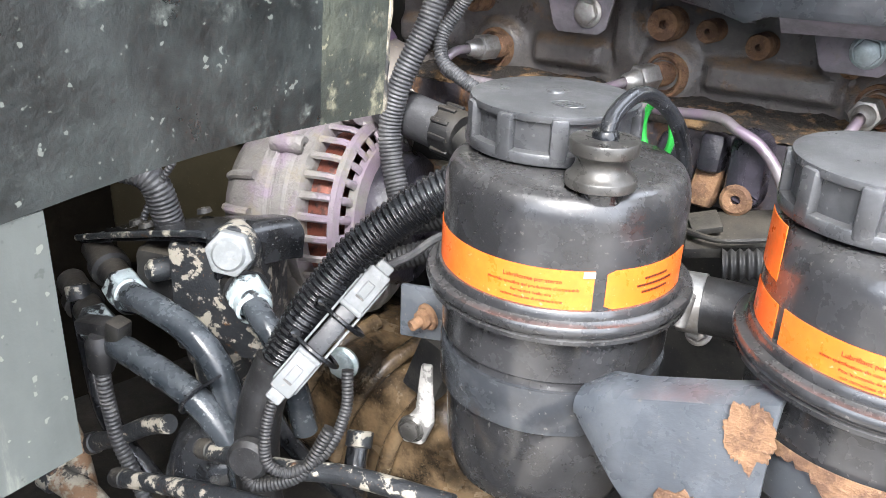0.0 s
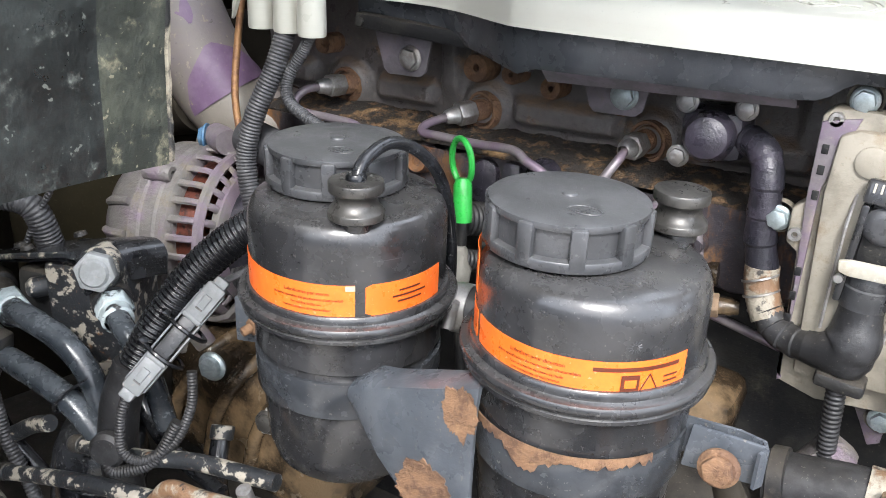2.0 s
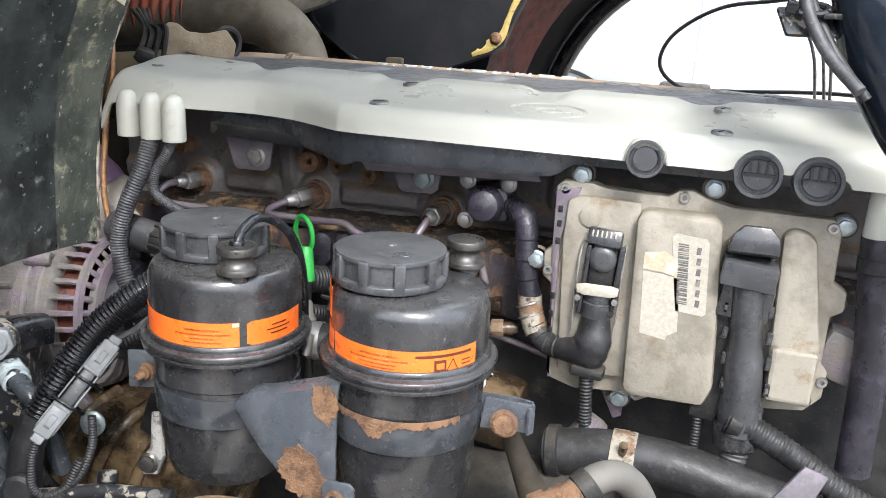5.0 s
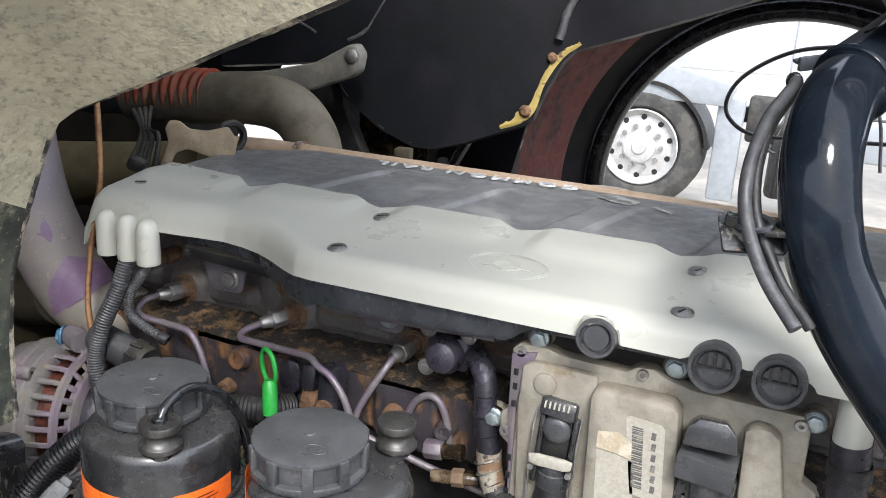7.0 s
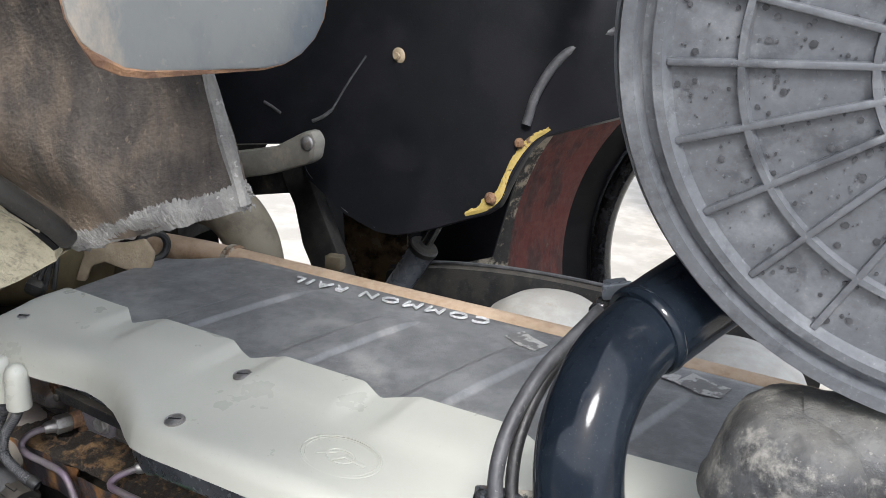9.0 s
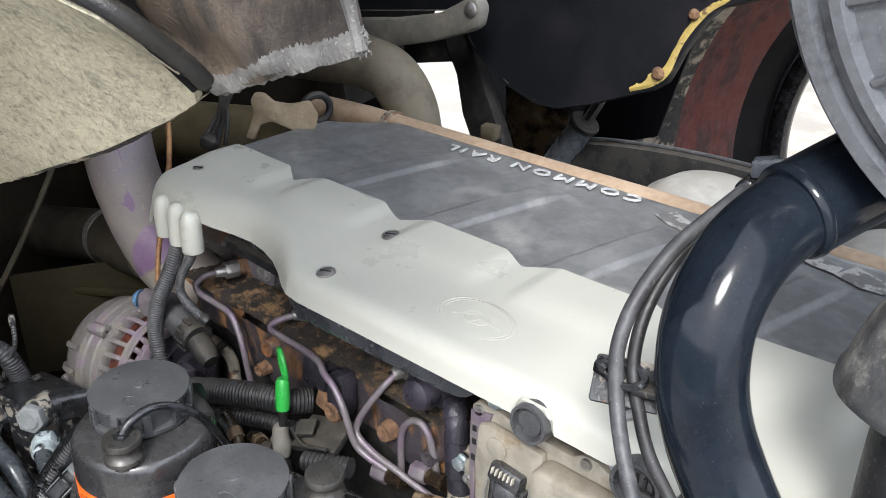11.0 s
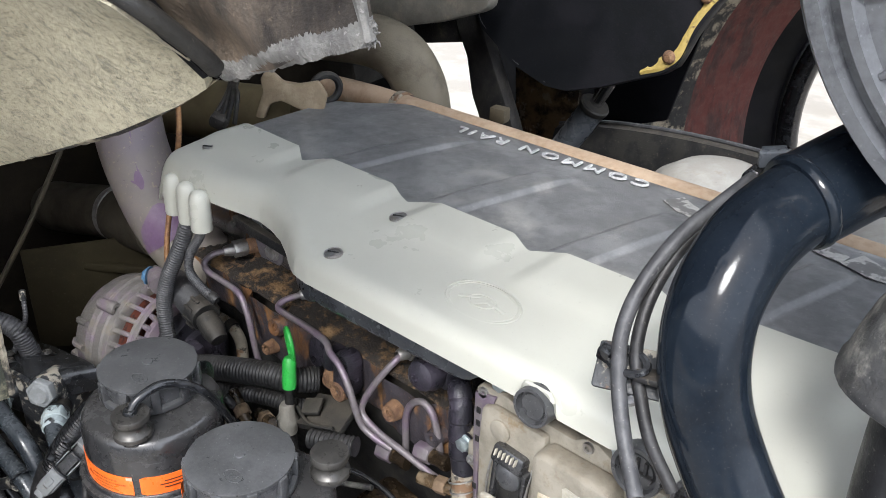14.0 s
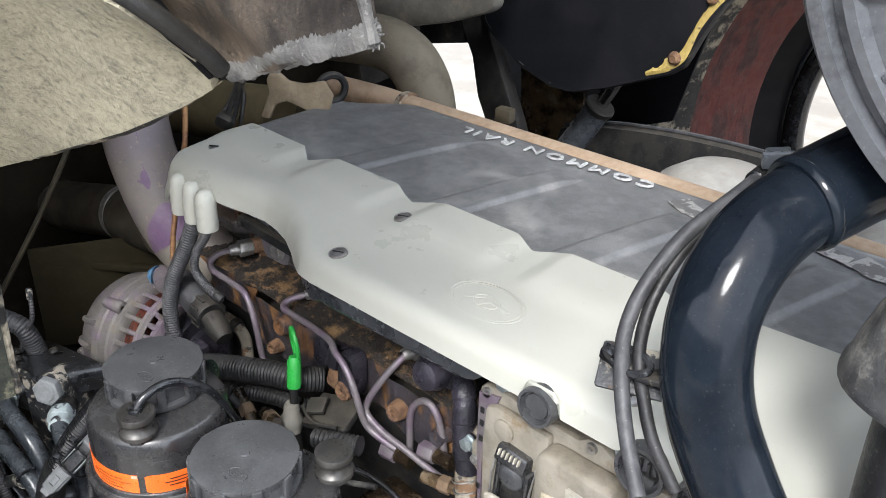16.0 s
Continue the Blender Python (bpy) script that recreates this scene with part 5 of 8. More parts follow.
# ---------------------------------------------------------------- the left end of the engine
def alternator():
    t = thing("alternator", (-0.40, 0.0, 1.08), "dusty cast-aluminium alternator with copper windings behind slots", "alternator")
    c, ax = Vector((-0.378, -0.012, 1.138)), Vector((1, 0.20, 0.06)).normalized()
    u = ax.orthogonal().normalized()
    v = ax.cross(u)
    body = [(0, -0.060), (0.045, -0.060), (0.060, -0.054), (0.068, -0.042), (0.0715, -0.022), (0.0745, -0.020), (0.0745, -0.012), (0.0725, -0.010), (0.0725, -0.007), (0.0750, -0.005), (0.0750, 0.003), (0.0730, 0.005), (0.0730, 0.009), (0.0765, 0.011), (0.0765, 0.016), (0.072, 0.019), (0.062, 0.019), (0.060, 0.01)]
    part("housing", lathe(body, c, ax, 64), "alu", t, "purple-tinged cast housing")
    part("winding", lathe([(0.064, 0.012), (0.0635, 0.028), (0.060, 0.038), (0.040, 0.042), (0.03, 0.03)], c, ax, 48), "copper", t, "red-brown copper winding")
    for k in range(30):
        a = 2 * math.pi * k / 30
        d = math.cos(a) * u + math.sin(a) * v
        side = ax.cross(d)
        own = bmesh.new()
        rows = []
        for h, r, wd in ((0.014, 0.0735, 0.0042), (0.020, 0.0735, 0.0031), (0.034, 0.0727, 0.0029), (0.043, 0.0695, 0.0029), (0.049, 0.0610, 0.0032), (0.052, 0.048, 0.0040)):
            p = c + ax * h + d * r
            rows.append([p - side * wd, p - side * wd * 0.55 + d * 0.0016 + ax * 0.0008, p + side * wd * 0.55 + d * 0.0016 + ax * 0.0008, p + side * wd])
        part("grille_bar", sheet(rows, 0.0045), "alu", t)
    part("end_ring", lathe([(0.058, 0.046), (0.058, 0.053), (0.050, 0.057), (0.034, 0.058), (0.034, 0.050)], c, ax, 48), "alu", t)
    part("mid_ring", lathe([(0.0700, 0.0385), (0.0728, 0.0400), (0.0722, 0.0440), (0.0680, 0.0470), (0.064, 0.0445)], c, ax, 48), "alu", t)
    part("rear_cover", lathe([(0.050, 0.054), (0.051, 0.070), (0.047, 0.076), (0.034, 0.078), (0.032, 0.086), (0.018, 0.089), (0, 0.089)], c, ax, 32), "purplecast", t, "purple-black rear cover")
    part("terminal_block", block(c + ax * 0.088 + Vector((0.0, -0.018, 0.016)), (0.022, 0.026, 0.024), (10, 10, 0), 0.004), "purplecast", t)
    part("terminal_block", block(c + ax * 0.088 + Vector((0.0, -0.012, -0.014)), (0.026, 0.02, 0.018), (0, 0, 12), 0.003), "purplecast", t)
    bolt(c + ax * 0.082 + Vector((0.002, -0.03, 0.0)), (0.7, -0.7, 0.1), 0.005, t, "steel")
    for a in (20, 80, 140, 200, 260, 320):
        d = math.cos(radians(a)) * u + math.sin(radians(a)) * v
        part("lug", lathe([(0, -0.016), (0.0065, -0.016), (0.0075, 0.006), (0.006, 0.010), (0.0025, 0.010), (0.002, 0.006), (0, 0.006)], c + d * 0.0765, ax, 18), "alu", t)
    for k in range(9):
        a = radians(100 + 22 * k)
        d = math.cos(a) * u + math.sin(a) * v
        part("cooling_rib", tube([c - ax * 0.052 + d * 0.0615, c - ax * 0.042 + d * 0.0690, c - ax * 0.024 + d * 0.0725], 0.0036, 8), "alu", t)
    part("mount_ear", lathe([(0.006, -0.016), (0.013, -0.016), (0.0135, 0.014), (0.0125, 0.016), (0.006, 0.016), (0.006, -0.016)], c + Vector((-0.02, -0.052, -0.052)), (1, -0.3, 0.1), 24), "alu", t, "round mounting ear")
    part("mount_arm", block((-0.425, -0.05, 1.05), (0.05, 0.028, 0.10), (10, 30, 20), 0.01), "alu", t)
    part("mount_arm", block((-0.365, -0.072, 1.105), (0.016, 0.014, 0.12), (0, -42, 10), 0.004), "alu", t)
    part("mount_arm", block((-0.385, -0.074, 1.090), (0.010, 0.012, 0.12), (0, -44, 10), 0.003), "alu", t)
    part("mount_web", block((-0.385, -0.066, 1.095), (0.035, 0.010, 0.11), (0, -43, 10), 0.003), "alu", t)
    t.location, t.scale = (-0.384, 0.003, 1.074), (1.12, 1.12, 1.12)
    return t


alternator()

water = thing("coolant_pipe", (-0.37, 0.03, 1.2), "wide grey coolant elbow splashed with purple paint", "pipe")
part("cast_elbow", tube([(-0.50, 0.075, 1.54), (-0.475, 0.058, 1.45), (-0.449, 0.047, 1.375), (-0.427, 0.048, 1.322), (-0.402, 0.055, 1.272), (-0.372, 0.066, 1.238), (-0.32, 0.085, 1.222)], 0.043, 32), "purplepipe", water)


def paint_run(a, b, turn, shape, name, label):
    """A thin run of paint on the elbow between two points of its axis; shape: (share of the way, from angle, to angle)."""
    a, b = Vector(a), Vector(b)
    way = (b - a).normalized()
    e1 = (Vector(turn) - way * Vector(turn).dot(way)).normalized()
    e2 = way.cross(e1)
    rows = []
    for i in range(33):
        f = i / 32
        lo, hi = along(f, [(s, p) for s, p, _ in shape]), along(f, [(s, q) for s, _, q in shape])
        rows.append([a.lerp(b, f) + (e1 * math.cos(radians(lo + (hi - lo) * k / 10)) + e2 * math.sin(radians(lo + (hi - lo) * k / 10))) * 0.0436 for k in range(11)])
    part(name, sheet(rows, 0.0006), "purplepaint", water, label)


paint_run((-0.463, 0.053, 1.415), (-0.424, 0.0485, 1.315), (0.9, -0.45, 0.2), [(0, -2, 95), (0.4, 4, 96), (0.6, 10, 84), (0.75, 8, 64), (0.86, 4, 30), (0.94, 4, 16), (1, 8, 12)], "paint_run", "purple paint run")
paint_run((-0.412, 0.052, 1.292), (-0.385, 0.060, 1.252), (0.9, -0.45, 0.2), [(0, -5, 5), (0.4, -40, 50), (0.8, -60, 70), (1, -60, 75)], "paint_run", "purple paint run")
part("lug", lathe([(0, -0.014), (0.012, -0.014), (0.013, 0.0), (0.012, 0.014), (0, 0.014)], (-0.335, -0.002, 1.232), (1, -0.4, 0), 22), "purple", water, "purple-grey lug")
bolt((-0.352, -0.004, 1.232), (-1, -0.5, 0), 0.0095, water, "blue", label="blue-painted bolt head")

duct = thing("coolant_hose", (-0.62, 0.1, 1.25), "brown dusty radiator hose with steel clip", "hose")
part("rubber_hose", tube([(-0.90, 0.02, 1.16), (-0.74, 0.06, 1.175), (-0.62, 0.08, 1.20), (-0.52, 0.07, 1.225), (-0.42, 0.06, 1.25)], 0.040, 28), "hosebrown", duct)
part("hose_clip", lathe([(0.040, -0.007), (0.0425, -0.007), (0.0425, 0.007), (0.040, 0.007)], (-0.575, 0.079, 1.213), (1, -0.03, 0.22), 36), "steel", duct, "steel hose clip")

fuel = thing("copper_pipe", (-0.33, 0.05, 1.3), "thin rusty copper pipe bent beside the cover", "pipe")
part("bent_tube", tube([(-0.36, 0.075, 1.52), (-0.345, 0.060, 1.45), (-0.338, 0.05, 1.40), (-0.337, 0.035, 1.35), (-0.328, 0.012, 1.28), (-0.315, 0.002, 1.235)], 0.0034, 10), "coppertube", fuel)

for pts, r, label in (
    ([(-0.2565, 0.006, 1.345), (-0.262, -0.006, 1.31), (-0.274, -0.020, 1.27), (-0.281, -0.026, 1.235), (-0.276, -0.030, 1.205), (-0.262, -0.035, 1.17)], 0.0094, "thick grey corrugated cable conduit"),
    ([(-0.2285, 0.004, 1.345), (-0.240, 0.006, 1.325), (-0.251, -0.002, 1.302), (-0.246, -0.008, 1.284), (-0.226, -0.008, 1.272), (-0.205, -0.004, 1.262)], 0.0055, "thin grey corrugated cable conduit"),
):
    t = thing("cable_conduit", pts[-1], label, "conduit", "corrugated conduits")
    part("ribbed_tube", corrugated(pts, r, 0.0031 if r > 0.008 else 0.0024, 0.0009, 18), "conduit", t)
    part("end_sleeve", lathe([(r * 1.0, 0), (r * 1.12, 0.001), (r * 1.12, 0.010), (r, 0.011)], Vector(pts[-1]) - (Vector(pts[-1]) - Vector(pts[-2])).normalized() * 0.008, Vector(pts[-1]) - Vector(pts[-2]), 20), "rubber", t, "black end sleeve")

starter = thing("pressure_sensor", (-0.26, 0.01, 1.22), "dark cylindrical pressure sensor with ribbed collar", "sensor")
part("barrel", lathe([(0, 0), (0.017, 0), (0.018, 0.004), (0.018, 0.06), (0.016, 0.064)], (-0.31, 0.005, 1.238), (1, -0.12, -0.12), 30), "conduit", starter)
part("collar", lathe([(0.016, 0), (0.0195, 0.002), (0.0195, 0.018), (0.017, 0.022), (0, 0.022)], (-0.249, -0.002, 1.2305), (1, -0.12, -0.12), 30), "dark", starter)
for k in range(10):
    a = 2 * math.pi * k / 10
    part("collar_rib", block((-0.24, -0.003 + 0.0195 * math.cos(a), 1.2295 + 0.0195 * math.sin(a)), (0.016, 0.004, 0.004), (math.degrees(a), 7, 0), 0.001), "dark", starter)
part("plug", lathe([(0, 0), (0.013, 0), (0.014, 0.02), (0.010, 0.034), (0, 0.034)], (-0.228, -0.005, 1.228), (1, -0.12, -0.5), 22), "dark", starter)


def ribbed_loom():
    t = thing("wiring_loom", (-0.2, -0.17, 1.1), "thick glossy black corrugated wiring loom", "wiring loom")
    part("ribbed_tube", corrugated([(-0.085, -0.095, 1.268), (-0.125, -0.115, 1.256), (-0.165, -0.140, 1.232), (-0.200, -0.164, 1.196), (-0.225, -0.188, 1.150), (-0.238, -0.205, 1.112)], 0.0138, 0.0041, 0.0017, 24), "gloss", t)
    part("smooth_sleeve", tube([(-0.236, -0.202, 1.122), (-0.242, -0.214, 1.09), (-0.242, -0.22, 1.05), (-0.236, -0.222, 0.99)], 0.0150, 20), "rubber", t)
    part("sleeve_boss", lathe([(0, 0), (0.014, 0), (0.014, 0.006), (0.011, 0.009), (0, 0.009)], (-0.232, -0.234, 1.068), (0.4, -0.9, 0.1), 24), "rubber", t)
    return t


ribbed_loom()


def sensor_plug():
    t = thing("grey_connector", (-0.2, -0.19, 1.12), "pale grey inline connector strapped to the loom", "connector")
    a, b = Vector((-0.184, -0.158, 1.187)), Vector((-0.217, -0.226, 1.114))
    w = (b - a).normalized()
    side = w.cross(Vector((0.5, -0.8, 0.3))).normalized()
    nrm = side.cross(w)
    turn = Matrix((side, w, nrm)).transposed().to_4x4()

    def seg(f0, f1, wd, th, m, name, off=0.0, across=0.0, label=""):
        c = a.lerp(b, (f0 + f1) / 2) + nrm * off + side * across
        own = bmesh.new()
        bmesh.ops.create_cube(own, size=1.0)
        bmesh.ops.scale(own, vec=(wd, (b - a).length * abs(f1 - f0), th), verts=own.verts)
        bmesh.ops.bevel(own, geom=own.edges[:], offset=min(0.0018, th * 0.3, wd * 0.3), segments=2, affect="EDGES", profile=0.5)
        bmesh.ops.transform(own, matrix=Matrix.Translation(c) @ turn, verts=own.verts)
        return part(name, own, m, t, label)
    for f0, f1, tip0, tip1, ring in ((0.03, 0.31, -0.03, 0.04, 0.29), (0.67, 0.95, 0.94, 1.02, 0.66)):
        seg(f0, f1, 0.0155, 0.0140, "greyplug", "plug_half")
        seg(tip0, tip1, 0.0110, 0.0105, "greyplug", "plug_tip")
        seg(ring, ring + 0.04, 0.0172, 0.0158, "greyplug", "collar")
        mid = (f0 + f1) / 2
        seg(mid - 0.05, mid + 0.05, 0.0060, 0.0020, "greyplug", "latch", 0.0074)
        seg(mid + 0.055, mid + 0.068, 0.0060, 0.0012, "faded", "latch_slot", 0.0071)
        seg(mid - 0.10, mid + 0.10, 0.0022, 0.0060, "greyplug", "edge_rib", 0.0, 0.0080)
        seg(mid - 0.10, mid + 0.10, 0.0022, 0.0060, "greyplug", "edge_rib", 0.0, -0.0080)
    seg(0.30, 0.68, 0.0122, 0.0125, "cap", "middle_sleeve", label="dark grey middle sleeve")
    for e in (-1, 1):
        seg(0.26, 0.72, 0.0016, 0.0100, "greyplug", "side_wing", -0.001, e * 0.0082)
    for f, s in ((0.40, 1), (0.64, 1)):
        c = a.lerp(b, f) - nrm * 0.008
        own = bmesh.new()
        sweep(own, [c + side * 0.0175 * math.cos(q) + nrm * 0.0195 * math.sin(q) for q in [2 * math.pi * k / 30 for k in range(31)]], [0.0016] * 31, 6, False)
        part("cable_tie", own, "gloss", t, "black cable tie")
        part("tie_head", block(c + side * 0.016 + nrm * 0.012, (0.007, 0.006, 0.006), (20, 30, 40), 0.001), "gloss", t)
    part("lead", tube([a, (-0.172, -0.145, 1.195), (-0.162, -0.135, 1.205), (-0.150, -0.122, 1.21)], 0.0028, 8), "conduit", t)
    part("lead_conduit", corrugated([b, (-0.219, -0.232, 1.095), (-0.216, -0.236, 1.072), (-0.204, -0.228, 1.064), (-0.190, -0.210, 1.075), (-0.186, -0.195, 1.10), (-0.190, -0.188, 1.125)], 0.0040, 0.0024, 0.0006, 12), "rubber", t)
    part("lead_conduit", corrugated([(-0.190, -0.205, 1.09), (-0.200, -0.222, 1.062), (-0.222, -0.238, 1.052), (-0.232, -0.24, 1.058)], 0.0050, 0.0024, 0.0007, 12), "rubber", t)
    return t


sensor_plug()


def hydraulic_valve():
    t = thing("hydraulic_valve", (-0.36, -0.15, 1.05), "black hydraulic valve block with chipped paint and steel fittings", "valve")
    part("valve_block", block((-0.345, -0.140, 1.117), (0.070, 0.060, 0.090), (0, 0, 22), 0.005), "chipped", t)
    part("lower_block", lathe([(0, -0.05), (0.020, -0.05), (0.024, -0.044), (0.024, -0.012), (0.027, -0.010), (0.027, 0.0), (0, 0)], (-0.35, -0.15, 1.074), (0, -0.1, 1), 26), "chipped", t, "mud-caked lower barrel")
    part("side_block", block((-0.395, -0.150, 1.118), (0.045, 0.05, 0.055), (0, 4, 22), 0.006), "dark", t, "oily black side block")
    # cover plate with a rounded nose that folds down
    rows = []
    for i in range(15):
        f = i / 14
        y = -0.178 + 0.066 * f
        sag = 0.003 * (2 * f - 1) ** 2
        row = [Vector((-0.478 + 0.02 * f, y, 1.137 - sag)), Vector((-0.43 + 0.02 * f, y, 1.152 - sag)), Vector((-0.345 + 0.02 * f, y, 1.176 - sag))]
        for k in range(7):
            a = radians(100 - 120 * k / 6)
            row.append(Vector((-0.327 + 0.02 * f + 0.013 * math.cos(a), y, 1.167 - sag + 0.012 * math.sin(a))))
        row.append(Vector((-0.317 + 0.02 * f, y, 1.148 - sag)))
        rows.append(row)
    part("top_cover", sheet(rows, 0.0045), "gloss", t, "black cover plate with rounded nose")
    part("cover_lip", tube([(-0.478, -0.179, 1.135), (-0.43, -0.179, 1.150), (-0.345, -0.179, 1.174), (-0.325, -0.179, 1.178)], 0.0026, 8), "chipped", t, "chipped plate edge")
    for x, y in ((-0.425, -0.160), (-0.375, -0.135), (-0.40, -0.17)):
        part("cover_screw", lathe([(0.002, 0.001), (0.0025, 0.0035), (0.005, 0.0035), (0.006, 0)], (x, y, 1.156 + 0.285 * (x + 0.42)), (-0.25, 0, 1), 16), "dark", t)
    plug, w = Vector((-0.311, -0.168, 1.166)), Vector((0.55, -0.80, 0.18))
    part("plug_seat", lathe([(0, -0.03), (0.0175, -0.03), (0.0185, -0.002), (0.017, 0.001), (0, 0.001)], plug, w, 28), "chipped", t)
    hexa = plate(hexagon(0.0172), 0.011, facing(plug, w, (0.2, 0.1, 1)), 0.0018)
    lathe([(0, 0.0135), (0.010, 0.0135), (0.0125, 0.0105)], plug, w, 24, hexa)
    part("hexagon_plug", hexa, "greyplug", t, "large pale hexagon plug")
    for x, y, z in ((-0.405, -0.19, 1.113), (-0.432, -0.20, 1.078)):
        w = Vector((0.90, -0.32, -0.12))
        at = Vector((x, y, z))
        part("union", lathe([(0, -0.075), (0.012, -0.075), (0.012, -0.05), (0.0155, -0.048), (0.0155, -0.036), (0.012, -0.034), (0.0122, -0.012), (0, -0.010)], at, w, 20), "dark", t, "black hose union")
        part("union_nut", plate(hexagon(0.0158), 0.018, facing(at - w * 0.013, w), 0.0012), "flaked", t, "paint-chipped union nut")
        part("ferrule", lathe([(0.0108, 0.002), (0.0128, 0.003), (0.0128, 0.012), (0.0108, 0.014)], at, w, 22), "flaked", t, "pale flaking collar")
    at, w = Vector((-0.297, -0.168, 1.136)), Vector((0.82, -0.5, -0.12))
    part("union", lathe([(0, -0.045), (0.014, -0.045), (0.014, -0.02), (0.0165, -0.018), (0.0165, -0.006), (0, -0.004)], at, w, 20), "dark", t, "black union body")
    part("union_nut", plate(hexagon(0.0155), 0.018, facing(at - w * 0.010, w), 0.0012), "flaked", t, "paint-chipped union nut")
    part("ferrule", lathe([(0.0105, 0.002), (0.0128, 0.003), (0.0128, 0.013), (0.0105, 0.015)], at + w * 0.005, w, 22), "flaked", t, "pale flaking collar")
    part("side_port", lathe([(0, -0.02), (0.009, -0.02), (0.009, 0.0), (0.006, 0.004), (0, 0.004)], (-0.382, -0.182, 1.135), (-0.2, -0.95, 0.1), 18), "chipped", t)
    return t


hydraulic_valve()

for pts, r, m, label in (
    ([(-0.405, -0.19, 1.113), (-0.384, -0.198, 1.118), (-0.36, -0.202, 1.121), (-0.325, -0.202, 1.115), (-0.300, -0.200, 1.097), (-0.287, -0.20, 1.07), (-0.28, -0.20, 1.03), (-0.275, -0.2, 0.96)], 0.0104, "hydrohose", "shiny black hydraulic hose"),
    ([(-0.432, -0.20, 1.078), (-0.408, -0.21, 1.082), (-0.38, -0.216, 1.085), (-0.343, -0.217, 1.082), (-0.308, -0.215, 1.072), (-0.28, -0.212, 1.05), (-0.26, -0.206, 1.01), (-0.25, -0.20, 0.95)], 0.0104, "hydrohose", "shiny black hydraulic hose"),
    ([(-0.297, -0.168, 1.136), (-0.275, -0.180, 1.134), (-0.255, -0.184, 1.120), (-0.245, -0.18, 1.09), (-0.24, -0.175, 1.05)], 0.0092, "hydrohose", "short blue-black hydraulic hose"),
    ([(-0.400, -0.222, 1.075), (-0.400, -0.223, 1.054), (-0.399, -0.222, 1.03), (-0.393, -0.222, 1.0), (-0.38, -0.22, 0.97), (-0.36, -0.22, 0.93)], 0.0062, "conduit", "thin ribbed black hose"),
    ([(-0.44, -0.22, 0.975), (-0.40, -0.215, 0.998), (-0.37, -0.21, 1.018), (-0.345, -0.21, 1.03)], 0.0075, "chipped", "painted steel hydraulic pipe"),
    ([(-0.50, -0.23, 1.02), (-0.47, -0.23, 1.01), (-0.445, -0.23, 0.985), (-0.435, -0.23, 0.94)], 0.0095, "rustpipe", "mud-caked bent hose by the valve"),
    ([(-0.46, -0.245, 0.955), (-0.42, -0.24, 0.945), (-0.38, -0.24, 0.92)], 0.012, "rustpipe", "mud-caked lower hose by the valve"),
    ([(-0.235, -0.12, 1.02), (-0.225, -0.14, 0.99), (-0.19, -0.17, 0.985), (-0.14, -0.2, 1.0)], 0.0085, "gloss", "shiny black hose behind the loom"),
    ([(-0.395, -0.14, 1.25), (-0.39, -0.145, 1.215), (-0.41, -0.15, 1.185), (-0.425, -0.155, 1.155)], 0.0030, "conduit", "thin ribbed black hose over the valve"),
    ([(-0.56, -0.20, 1.19), (-0.50, -0.18, 1.196), (-0.44, -0.165, 1.20), (-0.415, -0.15, 1.19), (-0.41, -0.14, 1.15)], 0.012, "conduit", "ribbed black hose behind the valve"),
    ([(-0.40, -0.08, 1.12), (-0.37, -0.08, 1.09), (-0.36, -0.10, 1.03), (-0.38, -0.13, 0.95)], 0.010, "gloss", "dark hose behind the valve"),
    ([(-0.47, -0.19, 1.10), (-0.45, -0.20, 1.05), (-0.42, -0.21, 1.0), (-0.38, -0.20, 0.95)], 0.008, "gloss", "dark hose behind the valve"),
    ([(-0.33, -0.13, 1.06), (-0.31, -0.14, 1.02), (-0.27, -0.15, 1.0), (-0.20, -0.16, 0.99)], 0.007, "gloss", "dark hose behind the valve"),
):
    t = thing("hydraulic_hose", pts[0], label, "hose", "hoses beside the valve")
    part("hose", corrugated(pts, r, 0.0036, 0.0008, 14) if m == "conduit" else tube(pts, r, 16), m, t)
    way = (Vector(pts[1]) - Vector(pts[0])).normalized()
    part("ferrule", lathe([(r * 1.02, 0.0), (r * 1.22, 0.001), (r * 1.22, 0.012), (r * 1.02, 0.013)], pts[0], way, 18), "flaked" if m == "hydrohose" else "chipped", t, "chipped ferrule")
small_plug = thing("sensor_plug", (-0.40, -0.222, 1.06), "black two-piece sensor plug among the hoses", "connector")
part("plug_body", lathe([(0, -0.004), (0.008, -0.004), (0.0105, 0.002), (0.0105, 0.020), (0.007, 0.026), (0, 0.026)], (-0.40, -0.222, 1.066), (0, 0, 1), 20), "rubber", small_plug)
part("plug_wing", block((-0.408, -0.215, 1.094), (0.036, 0.016, 0.012), (0, -8, 10), 0.003), "rubber", small_plug)
part("plug_wing", block((-0.385, -0.215, 1.098), (0.014, 0.016, 0.018), (0, 12, 10), 0.003), "dark", small_plug)
strap = thing("cable_tie", (-0.31, -0.21, 1.09), "black cable tie holding the hydraulic hoses", "cable tie")
sm = bmesh.new()
sweep(sm, [Vector((-0.306, -0.2155, 1.0715)) + Vector((0.006 * math.cos(a), 0.0115 * math.sin(a), 0.0115 * math.cos(a))) for a in [2 * math.pi * k / 30 for k in range(31)]], [0.0017] * 31, 6, False)
part("strap", sm, "gloss", strap)
part("strap_tail", block((-0.293, -0.218, 1.088), (0.036, 0.004, 0.0016), (0, -38, 15)), "gloss", strap)

